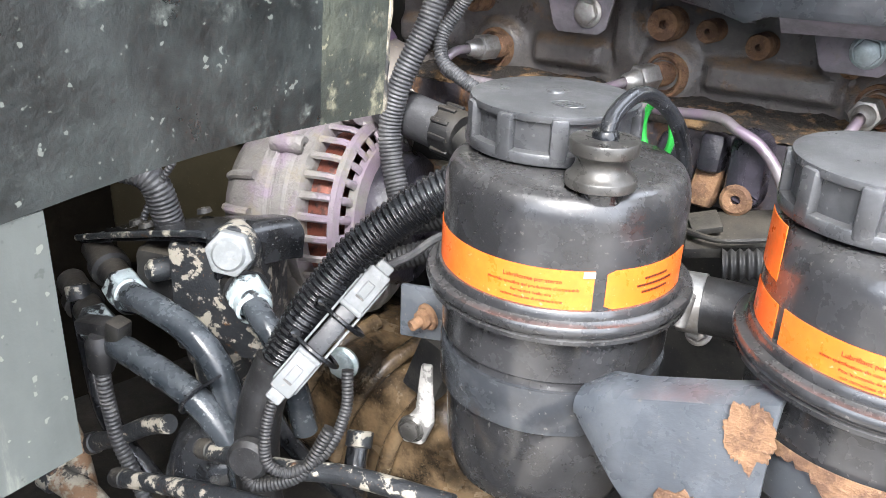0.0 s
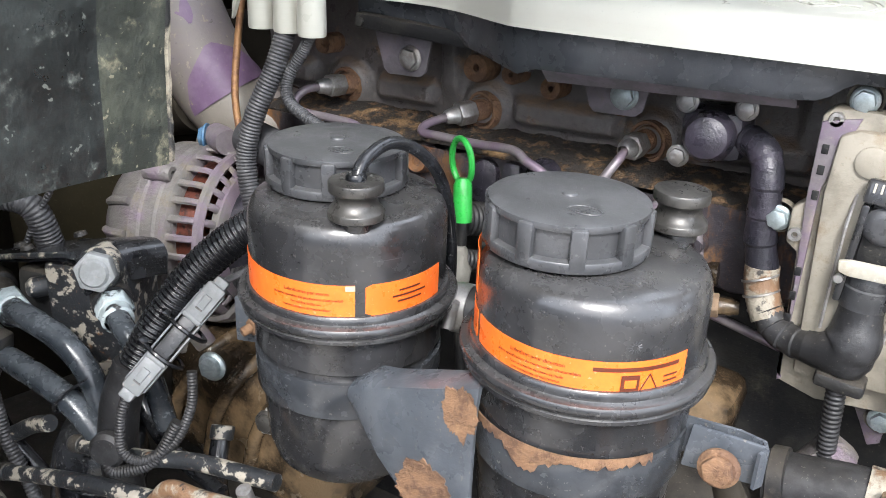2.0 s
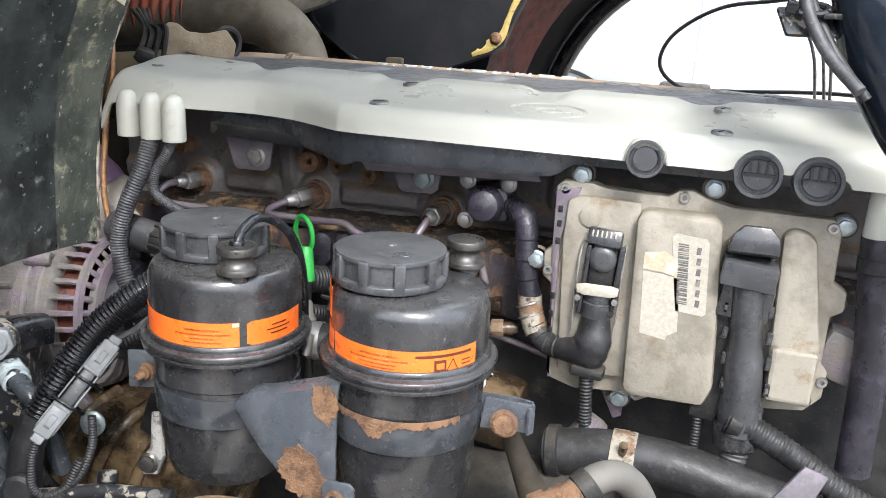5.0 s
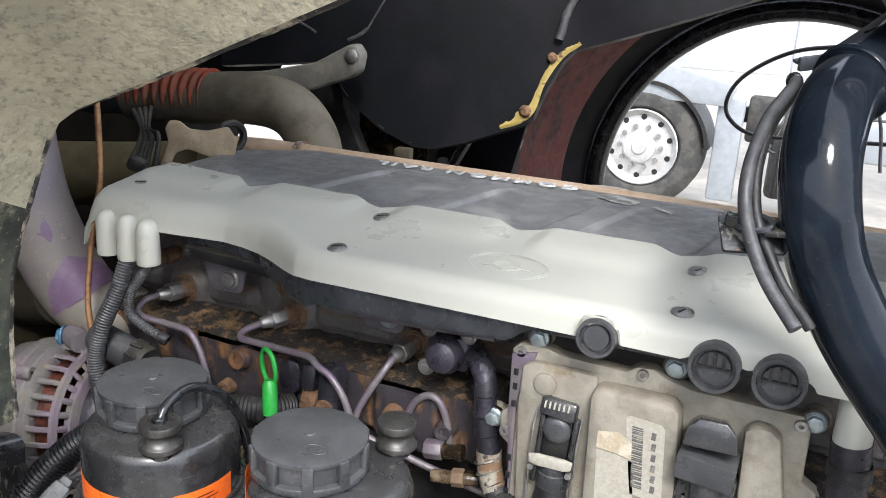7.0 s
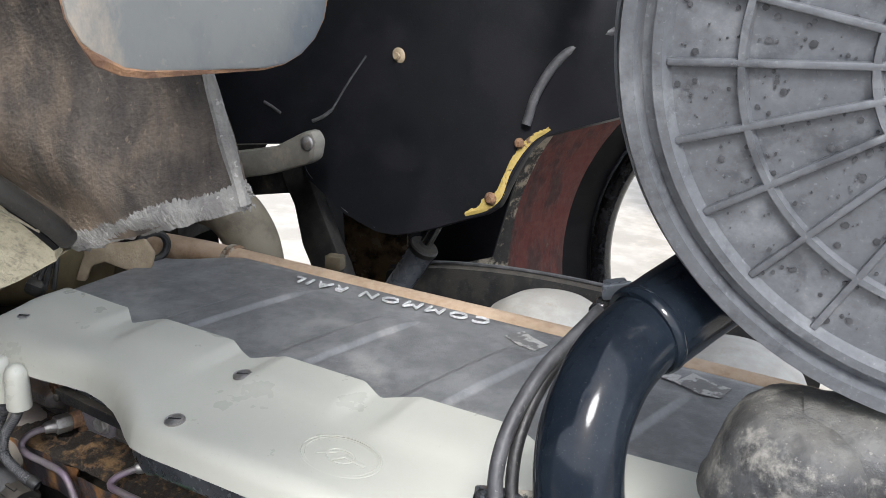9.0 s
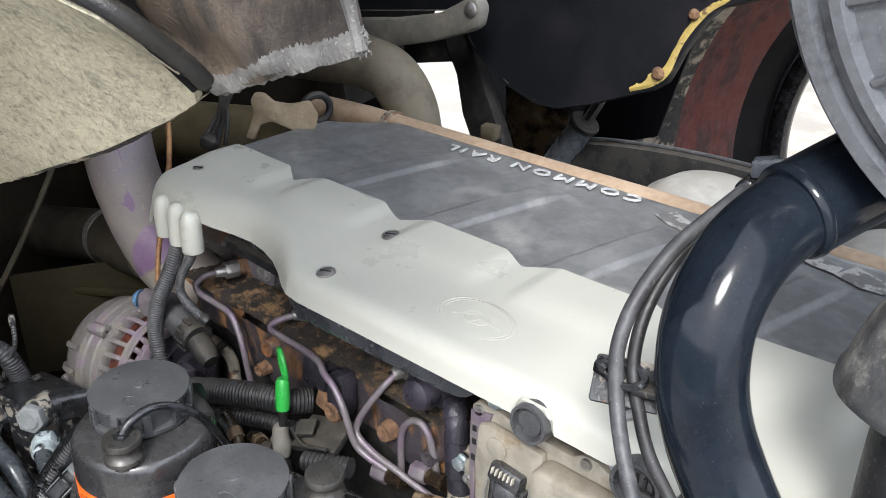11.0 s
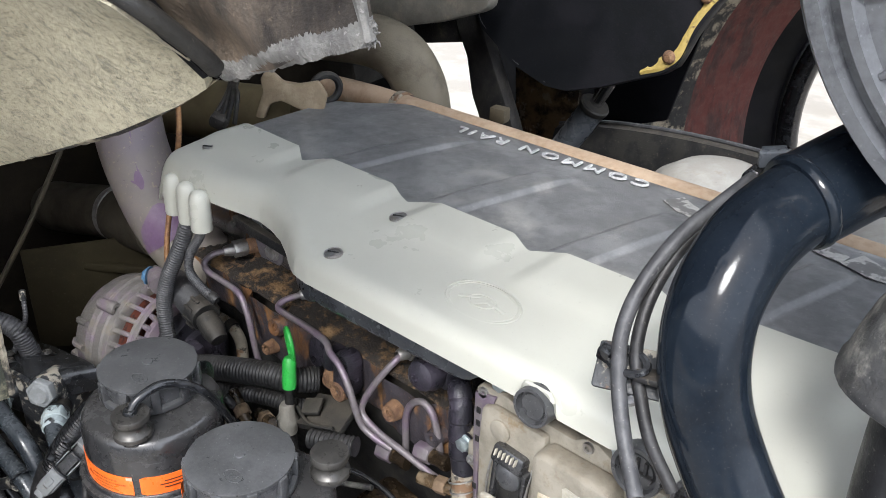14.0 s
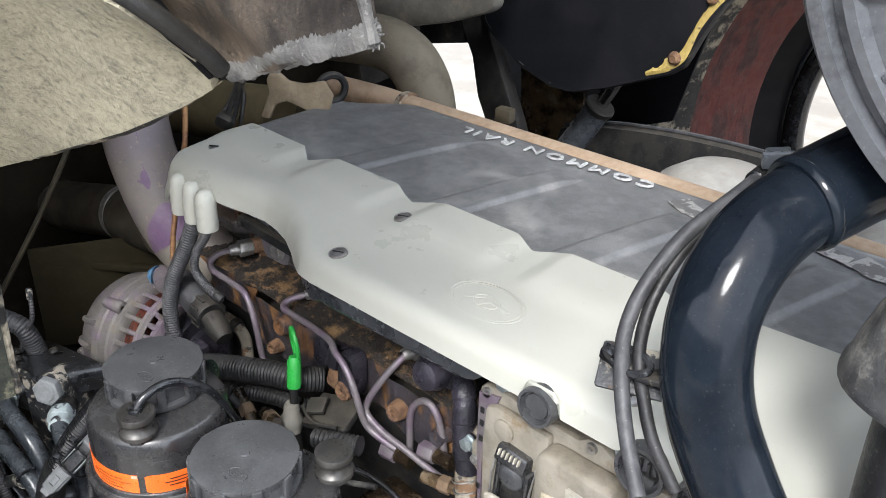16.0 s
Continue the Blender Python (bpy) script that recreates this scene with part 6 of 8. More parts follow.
tank_low = thing("expansion_bottle", (-0.33, -0.19, 0.93), "smooth black plastic bottle among the hoses", "bottle")
part("bottle", lathe([(0, -0.06), (0.032, -0.06), (0.040, -0.04), (0.040, 0.01), (0.034, 0.03), (0.020, 0.041), (0, 0.043)], (-0.325, -0.180, 0.985), (0.15, 0.1, 1), 36), "gloss", tank_low)
part("bottle_seam", lathe([(0.0398, -0.012), (0.0412, -0.011), (0.0412, -0.008), (0.0398, -0.007)], (-0.325, -0.180, 0.985), (0.15, 0.1, 1), 36), "gloss", tank_low)

oilbox = thing("oil_cooler_housing", (-0.27, -0.04, 0.95), "oil-stained brown cast oil cooler housing", "engine part")
part("casting", block((-0.25, -0.02, 0.98), (0.22, 0.13, 0.13), (0, 8, 0), 0.03, segments=4), "brown", oilbox)
for k in range(3):
    part("cast_rib", tube([(-0.34 + 0.05 * k, -0.088, 0.95), (-0.325 + 0.05 * k, -0.088, 1.0), (-0.30 + 0.05 * k, -0.075, 1.045), (-0.29 + 0.05 * k, -0.03, 1.058)], 0.007, 10), "brown", oilbox)
part("boss", lathe([(0, 0.010), (0.014, 0.010), (0.016, 0), (0.021, -0.03)], (-0.282, -0.072, 1.040), (0.1, -1, 0.2), 26), "brown", oilbox)
bolt((-0.283, -0.083, 1.044), (0.2, -1, 0.1), 0.011, oilbox, "zinc", True, "blue-green plated bolt")
part("white_bracket", plate([(-0.193, 1.086), (-0.184, 1.088), (-0.182, 1.036), (-0.190, 1.016), (-0.207, 1.012), (-0.213, 1.024), (-0.197, 1.046)], 0.006, FRONT(0, -0.097, 0), 0.0015), "foil", oilbox, "white flaking bracket")
bolt((-0.199, -0.104, 1.028), (0.2, -1, 0.1), 0.0085, oilbox, "plug")
part("side_plate", block((-0.19, -0.09, 1.08), (0.03, 0.02, 0.05), (0, 20, 0), 0.003), "dark", oilbox)

tan_hose = thing("bent_hose", (-0.23, 0.04, 1.1), "tan dusty bent hose below the cylinder head", "hose")
part("tube", tube([(-0.32, 0.05, 1.172), (-0.27, 0.048, 1.178), (-0.24, 0.044, 1.172), (-0.229, 0.040, 1.152), (-0.226, 0.038, 1.10)], 0.0072, 16), "rustpipe", tan_hose)
part("end_collar", lathe([(0.0072, 0), (0.009, 0.001), (0.009, 0.012), (0.0072, 0.013)], (-0.265, 0.0475, 1.178), (1, -0.1, -0.1), 20), "dark", tan_hose)
# pipes under the tanks
for name, pts, r, m, label in (
    ("painted_pipe", [(-0.066, -0.262, 1.04), (-0.056, -0.258, 1.078), (-0.044, -0.255, 1.108), (-0.022, -0.253, 1.118), (0.02, -0.252, 1.123), (0.101, -0.25, 1.136), (0.165, -0.25, 1.150), (0.207, -0.25, 1.161)], 0.0062, "rustpipe", "rusty beige steel pipe with chipped paint"),
    ("painted_pipe", [(-0.19, -0.25, 1.03), (-0.165, -0.25, 1.062), (-0.15, -0.25, 1.078), (-0.12, -0.25, 1.083), (-0.06, -0.247, 1.093)], 0.0062, "rustpipe", "beige painted steel pipe with hose clip"),
    ("painted_pipe", [(-0.30, -0.22, 1.035), (-0.22, -0.22, 1.055), (-0.17, -0.21, 1.066), (-0.10, -0.20, 1.072)], 0.0065, "chipped", "chipped black steel pipe"),
    ("painted_pipe", [(-0.36, -0.25, 1.0), (-0.26, -0.25, 1.035), (-0.19, -0.24, 1.045), (-0.12, -0.225, 1.045)], 0.0065, "chipped", "chipped black steel pipe"),
    ("painted_pipe", [(0.19, -0.27, 1.154), (0.231, -0.27, 1.165), (0.334, -0.27, 1.19), (0.372, -0.27, 1.197), (0.6, -0.27, 1.225)], 0.0060, "chipped", "chipped black steel pipe below the connectors"),
    ("rubber_hose", [(0.248, -0.243, 1.189), (0.257, -0.236, 1.1965), (0.267, -0.224, 1.1965), (0.277, -0.209, 1.187), (0.287, -0.197, 1.169), (0.294, -0.184, 1.142), (0.298, -0.170, 1.112), (0.30, -0.165, 1.05)], 0.0104, "greyhose", "grey-beige rubber hose arching over the pipe"),
    ("rubber_hose", [(0.192, -0.03, 1.094), (0.22, -0.03, 1.099), (0.252, -0.03, 1.104), (0.309, -0.03, 1.104), (0.388, -0.03, 1.089), (0.50, -0.03, 1.064), (0.65, -0.03, 1.03)], 0.0215, "rubber", "thick smooth black coolant hose"),
    ("rubber_hose", [(0.345, -0.02, 1.156), (0.37, -0.02, 1.149), (0.411, -0.02, 1.128), (0.46, -0.02, 1.10), (0.6, -0.02, 1.05)], 0.012, "rubber", "ribbed black hose beside the coolant hose"),
):
    t = thing(name, pts[0], label, "pipe" if "pipe" in name else "hose")
    part("tube", corrugated(pts, r, 0.0055, 0.0012, 18) if "ribbed" in label else tube(pts, r, 18), m, t)
    way = (Vector(pts[1]) - Vector(pts[0])).normalized()
    part("end_collar", lathe([(r, 0.0), (r * 1.14, 0.001), (r * 1.14, 0.011), (r, 0.012)], Vector(pts[0]) + way * 0.002, way, 22), "dark" if m != "rustpipe" else "chipped", t, "dark end collar")
    if "clip" in label:
        part("hose_clip", lathe([(0.0095, -0.006), (0.0108, -0.006), (0.0108, 0.006), (0.0095, 0.006)], (-0.078, -0.248, 1.09), (1, 0, 0.15), 24), "steel", t, "steel hose clip")
        part("clip_screw", lathe([(0, 0), (0.005, 0), (0.005, 0.012), (0, 0.012)], (-0.078, -0.25, 1.101), (0, -0.3, 1), 12), "steel", t)
for dz, dy in ((0.010, 0), (0.017, 0.003), (0.003, -0.002), (0.010, 0.011), (0.021, -0.004)):
    t = thing("black_cable", (0.0, -0.29, 1.1), "black brake hose in a tied bundle below the tanks", "cable", "bundled black cables")
    part("cable", tube([(-0.05, -0.29 + dy, 1.06 + dz), (-0.02, -0.285 + dy, 1.085 + dz * 1.4), (0.03, -0.28 + dy, 1.108 + dz), (0.10, -0.278 + dy, 1.122 + dz), (0.17, -0.276 + dy, 1.135 + dz), (0.24, -0.275 + dy, 1.138 + dz), (0.34, -0.272 + dy, 1.145 + dz), (0.5, -0.272 + dy, 1.15 + dz)], 0.0046, 10), "gloss", t)
for x, z in ((0.03, 1.121), (0.17, 1.147)):
    t = thing("cable_tie", (x, -0.277, z), "black cable tie round the brake hose bundle", "cable tie", "ties on the hose bundle")
    own = bmesh.new()
    sweep(own, [Vector((x + 0.003 * math.sin(a), -0.276 + 0.0135 * math.cos(a), z + 0.0165 * math.sin(a))) for a in [2 * math.pi * k / 28 for k in range(29)]], [0.0016] * 29, 6, False)
    part("strap", own, "gloss", t)
    part("tie_head", block((x, -0.288, z + 0.012), (0.006, 0.005, 0.006), (20, 10, 0), 0.001), "gloss", t)
    part("tie_tail", tube([(x, -0.288, z + 0.014), (x + 0.001, -0.290, z + 0.022), (x + 0.003, -0.289, z + 0.029)], 0.0012, 6), "gloss", t)
elbow = thing("brass_fitting", (0.2, -0.24, 1.17), "rusty brass pipe fitting", "fitting")
part("fitting_body", lathe([(0, 0), (0.0080, 0), (0.0080, 0.012), (0.0098, 0.014), (0.0098, 0.026), (0.0106, 0.028), (0.0106, 0.032), (0.0100, 0.034), (0.0110, 0.037), (0.0104, 0.040), (0.0114, 0.043), (0.0108, 0.046), (0.0118, 0.049), (0.0112, 0.052), (0.0118, 0.055), (0.0112, 0.058), (0, 0.058)], (0.205, -0.250, 1.160), (0.9, 0.15, 0.58), 22), "rust", elbow)
part("fitting_nut", plate(hexagon(0.0125), 0.012, facing((0.221, -0.247, 1.170), (0.9, 0.15, 0.58)), 0.001), "rust", elbow)
band = thing("hose_band", (0.27, -0.03, 1.12), "wide dusty metal hose band", "hose clip")
part("band", lathe([(0.0214, -0.011), (0.0230, -0.011), (0.0234, 0), (0.0230, 0.011), (0.0214, 0.011)], (0.262, -0.030, 1.1045), (1, 0, 0), 36), "rustpipe", band)
part("stud", lathe([(0, 0), (0.004, 0), (0.004, 0.012), (0, 0.012)], (0.262, -0.048, 1.117), (0.1, -0.5, 1), 16), "brown", band)
clip_b = thing("pipe_unions", (0.34, -0.27, 1.18), "chipped steel hexagon unions on the brake pipe", "fitting")
for x, z, m in ((0.326, 1.188, "rustpipe"), (0.346, 1.193, "zinc")):
    part("union_nut", plate(hexagon(0.0105), 0.014, facing((x, -0.27, z), (1, 0, 0.22)), 0.001), m, clip_b, "hexagon union nut")
part("joint_ring", lathe([(0.0075, 0), (0.0085, 0.001), (0.0085, 0.006), (0.0075, 0.007)], (0.340, -0.27, 1.1915), (1, 0, 0.22), 20), "dark", clip_b)
for x, z in ((0.296, 1.181), (0.272, 1.175)):
    part("pipe_tie", lathe([(0.006, 0), (0.0072, 0), (0.0072, 0.004), (0.006, 0.004)], (x, -0.27, z), (1, 0, 0.22), 18), "gloss", clip_b, "black tie")
support = thing("hose_bracket", (0.37, -0.09, 1.08), "purple-grey steel hose bracket with bolt", "bracket")
part("bracket_plate", plate([(-0.016, -0.045), (0.010, -0.045), (0.017, -0.006), (0.034, 0.040), (0.016, 0.046), (-0.012, 0.004)], 0.004, facing((0.388, -0.098, 1.117), (0.1, -1, 0.1)), 0.001), "shield", support)
bolt((0.388, -0.104, 1.110), (0.1, -1, 0.3), 0.008, support, "shield")
bent = thing("grey_hose", (0.30, -0.15, 1.1), "short grey hose curving behind the brake pipe", "hose")
part("hose", tube([(0.205, -0.16, 1.075), (0.220, -0.16, 1.098), (0.240, -0.16, 1.109), (0.267, -0.16, 1.110), (0.292, -0.16, 1.098), (0.32, -0.155, 1.07)], 0.011, 18), "greyhose", bent)
part("end_ferrule", lathe([(0.011, 0), (0.0135, 0.001), (0.0135, 0.014), (0.011, 0.015)], (0.208, -0.16, 1.080), (0.5, 0, 0.85), 22), "rustpipe", bent)
taper = thing("tapered_hose", (0.19, -0.14, 1.13), "grey-beige tapered hose behind the second tank", "hose")
part("hose", lathe([(0, 0), (0.0075, 0), (0.0085, 0.012), (0.0105, 0.035), (0.0125, 0.056), (0.0135, 0.075), (0, 0.075)], (0.176, -0.13, 1.160), (0.42, 0, -0.9), 24), "hosebrown", taper)
low_bend = thing("bent_hose", (0.33, -0.08, 1.07), "small grey-beige hose below the coolant hose", "hose")
part("tube", tube([(0.322, -0.08, 1.03), (0.330, -0.08, 1.062), (0.339, -0.08, 1.084), (0.358, -0.08, 1.098), (0.39, -0.075, 1.10)], 0.0085, 16), "greyhose", low_bend)
conduit_r = thing("cable_conduit", (0.45, 0.0, 1.2), "purple-black conduit hanging from the cover's boot", "conduit")
part("end_sleeve", lathe([(0.0145, 0), (0.0162, 0.001), (0.0162, 0.012), (0.0145, 0.013)], (0.443, 0.0, 1.30), (-0.05, 0, 1), 24), "rubber", conduit_r, "black end sleeve")
part("ribbed_tube", tube([(0.44, 0.0, 1.33), (0.445, 0.0, 1.28), (0.452, -0.002, 1.22), (0.455, -0.004, 1.12)], 0.0145, 18), "purplecast", conduit_r)
mount = thing("alloy_mount", (0.43, 0.0, 1.2), "dusty alloy mounting arm beside the control unit", "bracket")
part("arm", block((0.435, 0.02, 1.215), (0.05, 0.03, 0.045), (0, 20, 0), 0.008), "alu", mount)
part("arm", block((0.21, 0.0, 1.08), (0.03, 0.03, 0.09), (0, 30, 0), 0.008), "alu", mount)
low = thing("starter_motor", (0.2, 0.0, 0.98), "dark dirty starter motor low on the engine", "starter motor")
part("barrel", lathe([(0, 0), (0.04, 0), (0.045, 0.01), (0.045, 0.15), (0.03, 0.16), (0, 0.16)], (0.10, -0.03, 1.03), (1, 0, 0.05), 32), "dark", low)
pump = thing("fuel_pump", (0.08, 0.0, 1.05), "dirty alloy fuel pump under the injector pipes", "pump")
part("pump_body", block((0.10, 0.0, 1.115), (0.12, 0.06, 0.06), (0, 6, 0), 0.012), "brown", pump)
part("pump_head", lathe([(0, 0), (0.022, 0), (0.024, 0.01), (0.024, 0.04), (0.012, 0.05), (0, 0.05)], (0.09, -0.02, 1.13), (0.1, -0.7, 0.7), 26), "alu", pump)
for x, z in ((0.07, 1.15), (0.12, 1.15), (-0.02, 1.14)):
    bolt((x, -0.03, z), (0, -0.8, 0.6), 0.007, pump, "steel")
box = thing("relay_box", (-0.03, -0.02, 1.1), "black plastic relay box below the dipstick", "box")
part("box_body", block((-0.020, 0.004, 1.200), (0.056, 0.044, 0.009), (14, -12, 14), 0.002), "dark", box)
part("box_rim", tube([(-0.050, -0.014, 1.203), (-0.020, -0.024, 1.205), (0.010, -0.017, 1.211)], 0.0022, 8), "dark", box)
part("ribbed_plug", corrugated([(-0.014, -0.026, 1.190), (0.010, -0.018, 1.194), (0.034, -0.008, 1.197)], 0.0105, 0.005, 0.0020, 16), "rubber", box)
part("hold_down", block((-0.035, -0.006, 1.2075), (0.02, 0.02, 0.005), (14, -12, 30), 0.001), "dark", box)
for at, way, label in (((-0.088, -0.030, 1.176), (1, -0.3, 0.4), "rusty brown hexagon fitting by the dipstick"), ((-0.118, -0.040, 1.180), (0.9, -0.2, -0.5), "rusty brown pipe fitting under the loom"), ((0.118, 0.020, 1.186), (1, 0.2, 0.1), "dirty grey pipe fitting below the head")):
    t = thing("pipe_fitting", at, label, "fitting", "fittings below the head")
    part("hexagon", plate(hexagon(0.0092), 0.012, facing(at, way), 0.001), "brownrust", t)
    part("barrel", lathe([(0, -0.020), (0.0062, -0.020), (0.0068, -0.004), (0.0068, 0.020), (0.0055, 0.026), (0, 0.026)], at, way, 18), "brown", t)
for k, (pts, label) in enumerate((([(-0.14, -0.06, 1.165), (-0.10, -0.045, 1.172), (-0.06, -0.035, 1.168), (-0.02, -0.04, 1.155), (0.04, -0.045, 1.14)], "thin black cable below the dipstick"), ([(-0.13, -0.05, 1.192), (-0.10, -0.04, 1.165), (-0.05, -0.03, 1.15), (0.02, -0.03, 1.16), (0.07, -0.02, 1.175)], "thin dusty cable across the pump"), ([(0.0, -0.03, 1.165), (0.04, -0.022, 1.180), (0.08, -0.012, 1.172), (0.13, -0.01, 1.15)], "black wire lead beside the pump"))):
    t = thing("wire_lead", pts[0], label, "cable", "leads below the head")
    part("lead", tube(pts, 0.0030, 10), "gloss" if k != 1 else "cuff", t)
    part("end_sleeve", lathe([(0.003, 0), (0.0046, 0.001), (0.0046, 0.014), (0.003, 0.015)], pts[0], Vector(pts[1]) - Vector(pts[0]), 14), "rubber", t)
for k in range(2):
    t = thing("wiring_loom", (-0.1, -0.05, 1.15), "black corrugated loom crossing behind the tanks", "wiring loom")
    part("ribbed_tube", corrugated([(-0.26, -0.05 - 0.02 * k, 1.165 - 0.03 * k), (-0.20, -0.035, 1.188 - 0.03 * k), (-0.15, -0.022, 1.203 - 0.03 * k), (-0.11, -0.006, 1.209 - 0.032 * k), (-0.085, 0.006, 1.209 - 0.035 * k), (-0.07, 0.03, 1.205 - 0.04 * k)], 0.0145 - 0.005 * k, 0.0040, 0.0013, 18), "rubber", t)

# ---------------------------------------------------------------- behind the engine
exhaust = thing("exhaust_manifold", (0.1, 0.38, 1.36), "dust-caked tan exhaust manifold behind the cover", "exhaust")
part("manifold_log", tube([(-0.44, 0.362, 1.376), (-0.34, 0.366, 1.380), (-0.28, 0.368, 1.380), (-0.05, 0.376, 1.379), (0.2, 0.385, 1.378), (0.62, 0.396, 1.374)], 0.0225, 26), "beam", exhaust)
part("joint_ring", lathe([(0.022, -0.006), (0.026, -0.005), (0.026, 0.005), (0.022, 0.006)], (-0.285, 0.368, 1.380), (1, 0.02, 0), 28), "rustpipe", exhaust)
part("dome_shield", lathe([(0.10, -0.03), (0.085, 0.0), (0.055, 0.02), (0.02, 0.028), (0, 0.029)], (0.10, 0.58, 1.325), (0, 0, 1), 40), "paledome", exhaust, "pale dusty heat shield dome")
part("dome_shield", lathe([(0.10, -0.03), (0.085, 0.0), (0.055, 0.02), (0.02, 0.028), (0, 0.029)], (0.350, 0.56, 1.325), (0, 0, 1), 40), "paledome", exhaust, "pale dusty heat shield dome")
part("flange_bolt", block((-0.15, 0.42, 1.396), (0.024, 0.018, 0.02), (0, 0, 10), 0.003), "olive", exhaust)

intake = thing("turbo_elbow", (-0.4, 0.4, 1.36), "dusty tan intake elbow with red silicone hose", "pipe")
part("cast_pipe", tube([(-0.62, 0.40, 1.432), (-0.50, 0.405, 1.44), (-0.40, 0.41, 1.450), (-0.340, 0.415, 1.441), (-0.306, 0.42, 1.408), (-0.294, 0.425, 1.36), (-0.291, 0.43, 1.28)], 0.039, 32), "elbow", intake)
part("ribbed_hose", corrugated([(-0.62, 0.40, 1.44), (-0.56, 0.402, 1.443), (-0.47, 0.407, 1.447)], 0.041, 0.016, 0.004, 30), "redhose", intake, "red ribbed silicone hose")
part("duct", tube([(-0.36, 0.265, 1.372), (-0.44, 0.245, 1.360), (-0.54, 0.215, 1.352), (-0.68, 0.17, 1.345)], 0.044, 30), "khakiduct", intake, "khaki dusty duct")

eye = thing("lifting_eye", (-0.33, 0.27, 1.38), "black lifting eye on a brown bracket", "lifting eye")
ringm = bmesh.new()
sweep(ringm, [Vector((-0.332, 0.272, 1.420)) + Vector((0.006 * math.cos(a), 0.0185 * math.cos(a), 0.0185 * math.sin(a))) for a in [2 * math.pi * k / 36 for k in range(37)]], [0.0052] * 37, 8, False)
part("ring", ringm, "dark", eye)
part("tan_bracket", plate([(-0.056, -0.034), (-0.044, -0.036), (-0.036, -0.016), (-0.020, -0.010), (0.012, -0.022), (0.036, -0.026), (0.042, 0.002), (0.030, 0.020), (0.004, 0.014), (-0.018, 0.016), (-0.030, 0.026), (-0.042, 0.027), (-0.048, 0.016), (-0.044, 0.0)], 0.012, facing((-0.345, 0.235, 1.418), (0.55, -0.8, 0.15)), 0.003), "tan", eye, "beige cast bracket")
harness = thing("wiring_loom", (-0.33, 0.12, 1.42), "black cable knot at the cover's corner", "wiring loom")
for k in range(4):
    part("cable", tube([(-0.345 + 0.008 * k, 0.10 + 0.006 * k, 1.41), (-0.35 + 0.01 * k, 0.125, 1.432 + 0.004 * k), (-0.37 + 0.004 * k, 0.15, 1.445), (-0.40, 0.17 + 0.01 * k, 1.46)], 0.003, 8), "dark", harness)
part("knot", block((-0.338, 0.108, 1.412), (0.022, 0.02, 0.018), (10, 20, 30), 0.006), "dark", harness)

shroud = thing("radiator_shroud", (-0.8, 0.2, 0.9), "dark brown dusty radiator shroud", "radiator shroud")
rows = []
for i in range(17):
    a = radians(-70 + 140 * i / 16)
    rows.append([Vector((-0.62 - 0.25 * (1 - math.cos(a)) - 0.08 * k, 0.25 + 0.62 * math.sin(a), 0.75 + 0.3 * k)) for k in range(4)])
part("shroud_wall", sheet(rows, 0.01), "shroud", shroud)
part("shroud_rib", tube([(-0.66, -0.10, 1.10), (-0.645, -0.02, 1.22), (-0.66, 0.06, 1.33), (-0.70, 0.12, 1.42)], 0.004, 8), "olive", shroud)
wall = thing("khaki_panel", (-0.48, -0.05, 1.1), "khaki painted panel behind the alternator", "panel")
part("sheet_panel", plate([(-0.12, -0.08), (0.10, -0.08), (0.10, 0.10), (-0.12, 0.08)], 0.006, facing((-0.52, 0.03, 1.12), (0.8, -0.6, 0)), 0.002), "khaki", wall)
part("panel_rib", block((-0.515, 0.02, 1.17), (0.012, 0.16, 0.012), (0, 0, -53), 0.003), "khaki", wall)


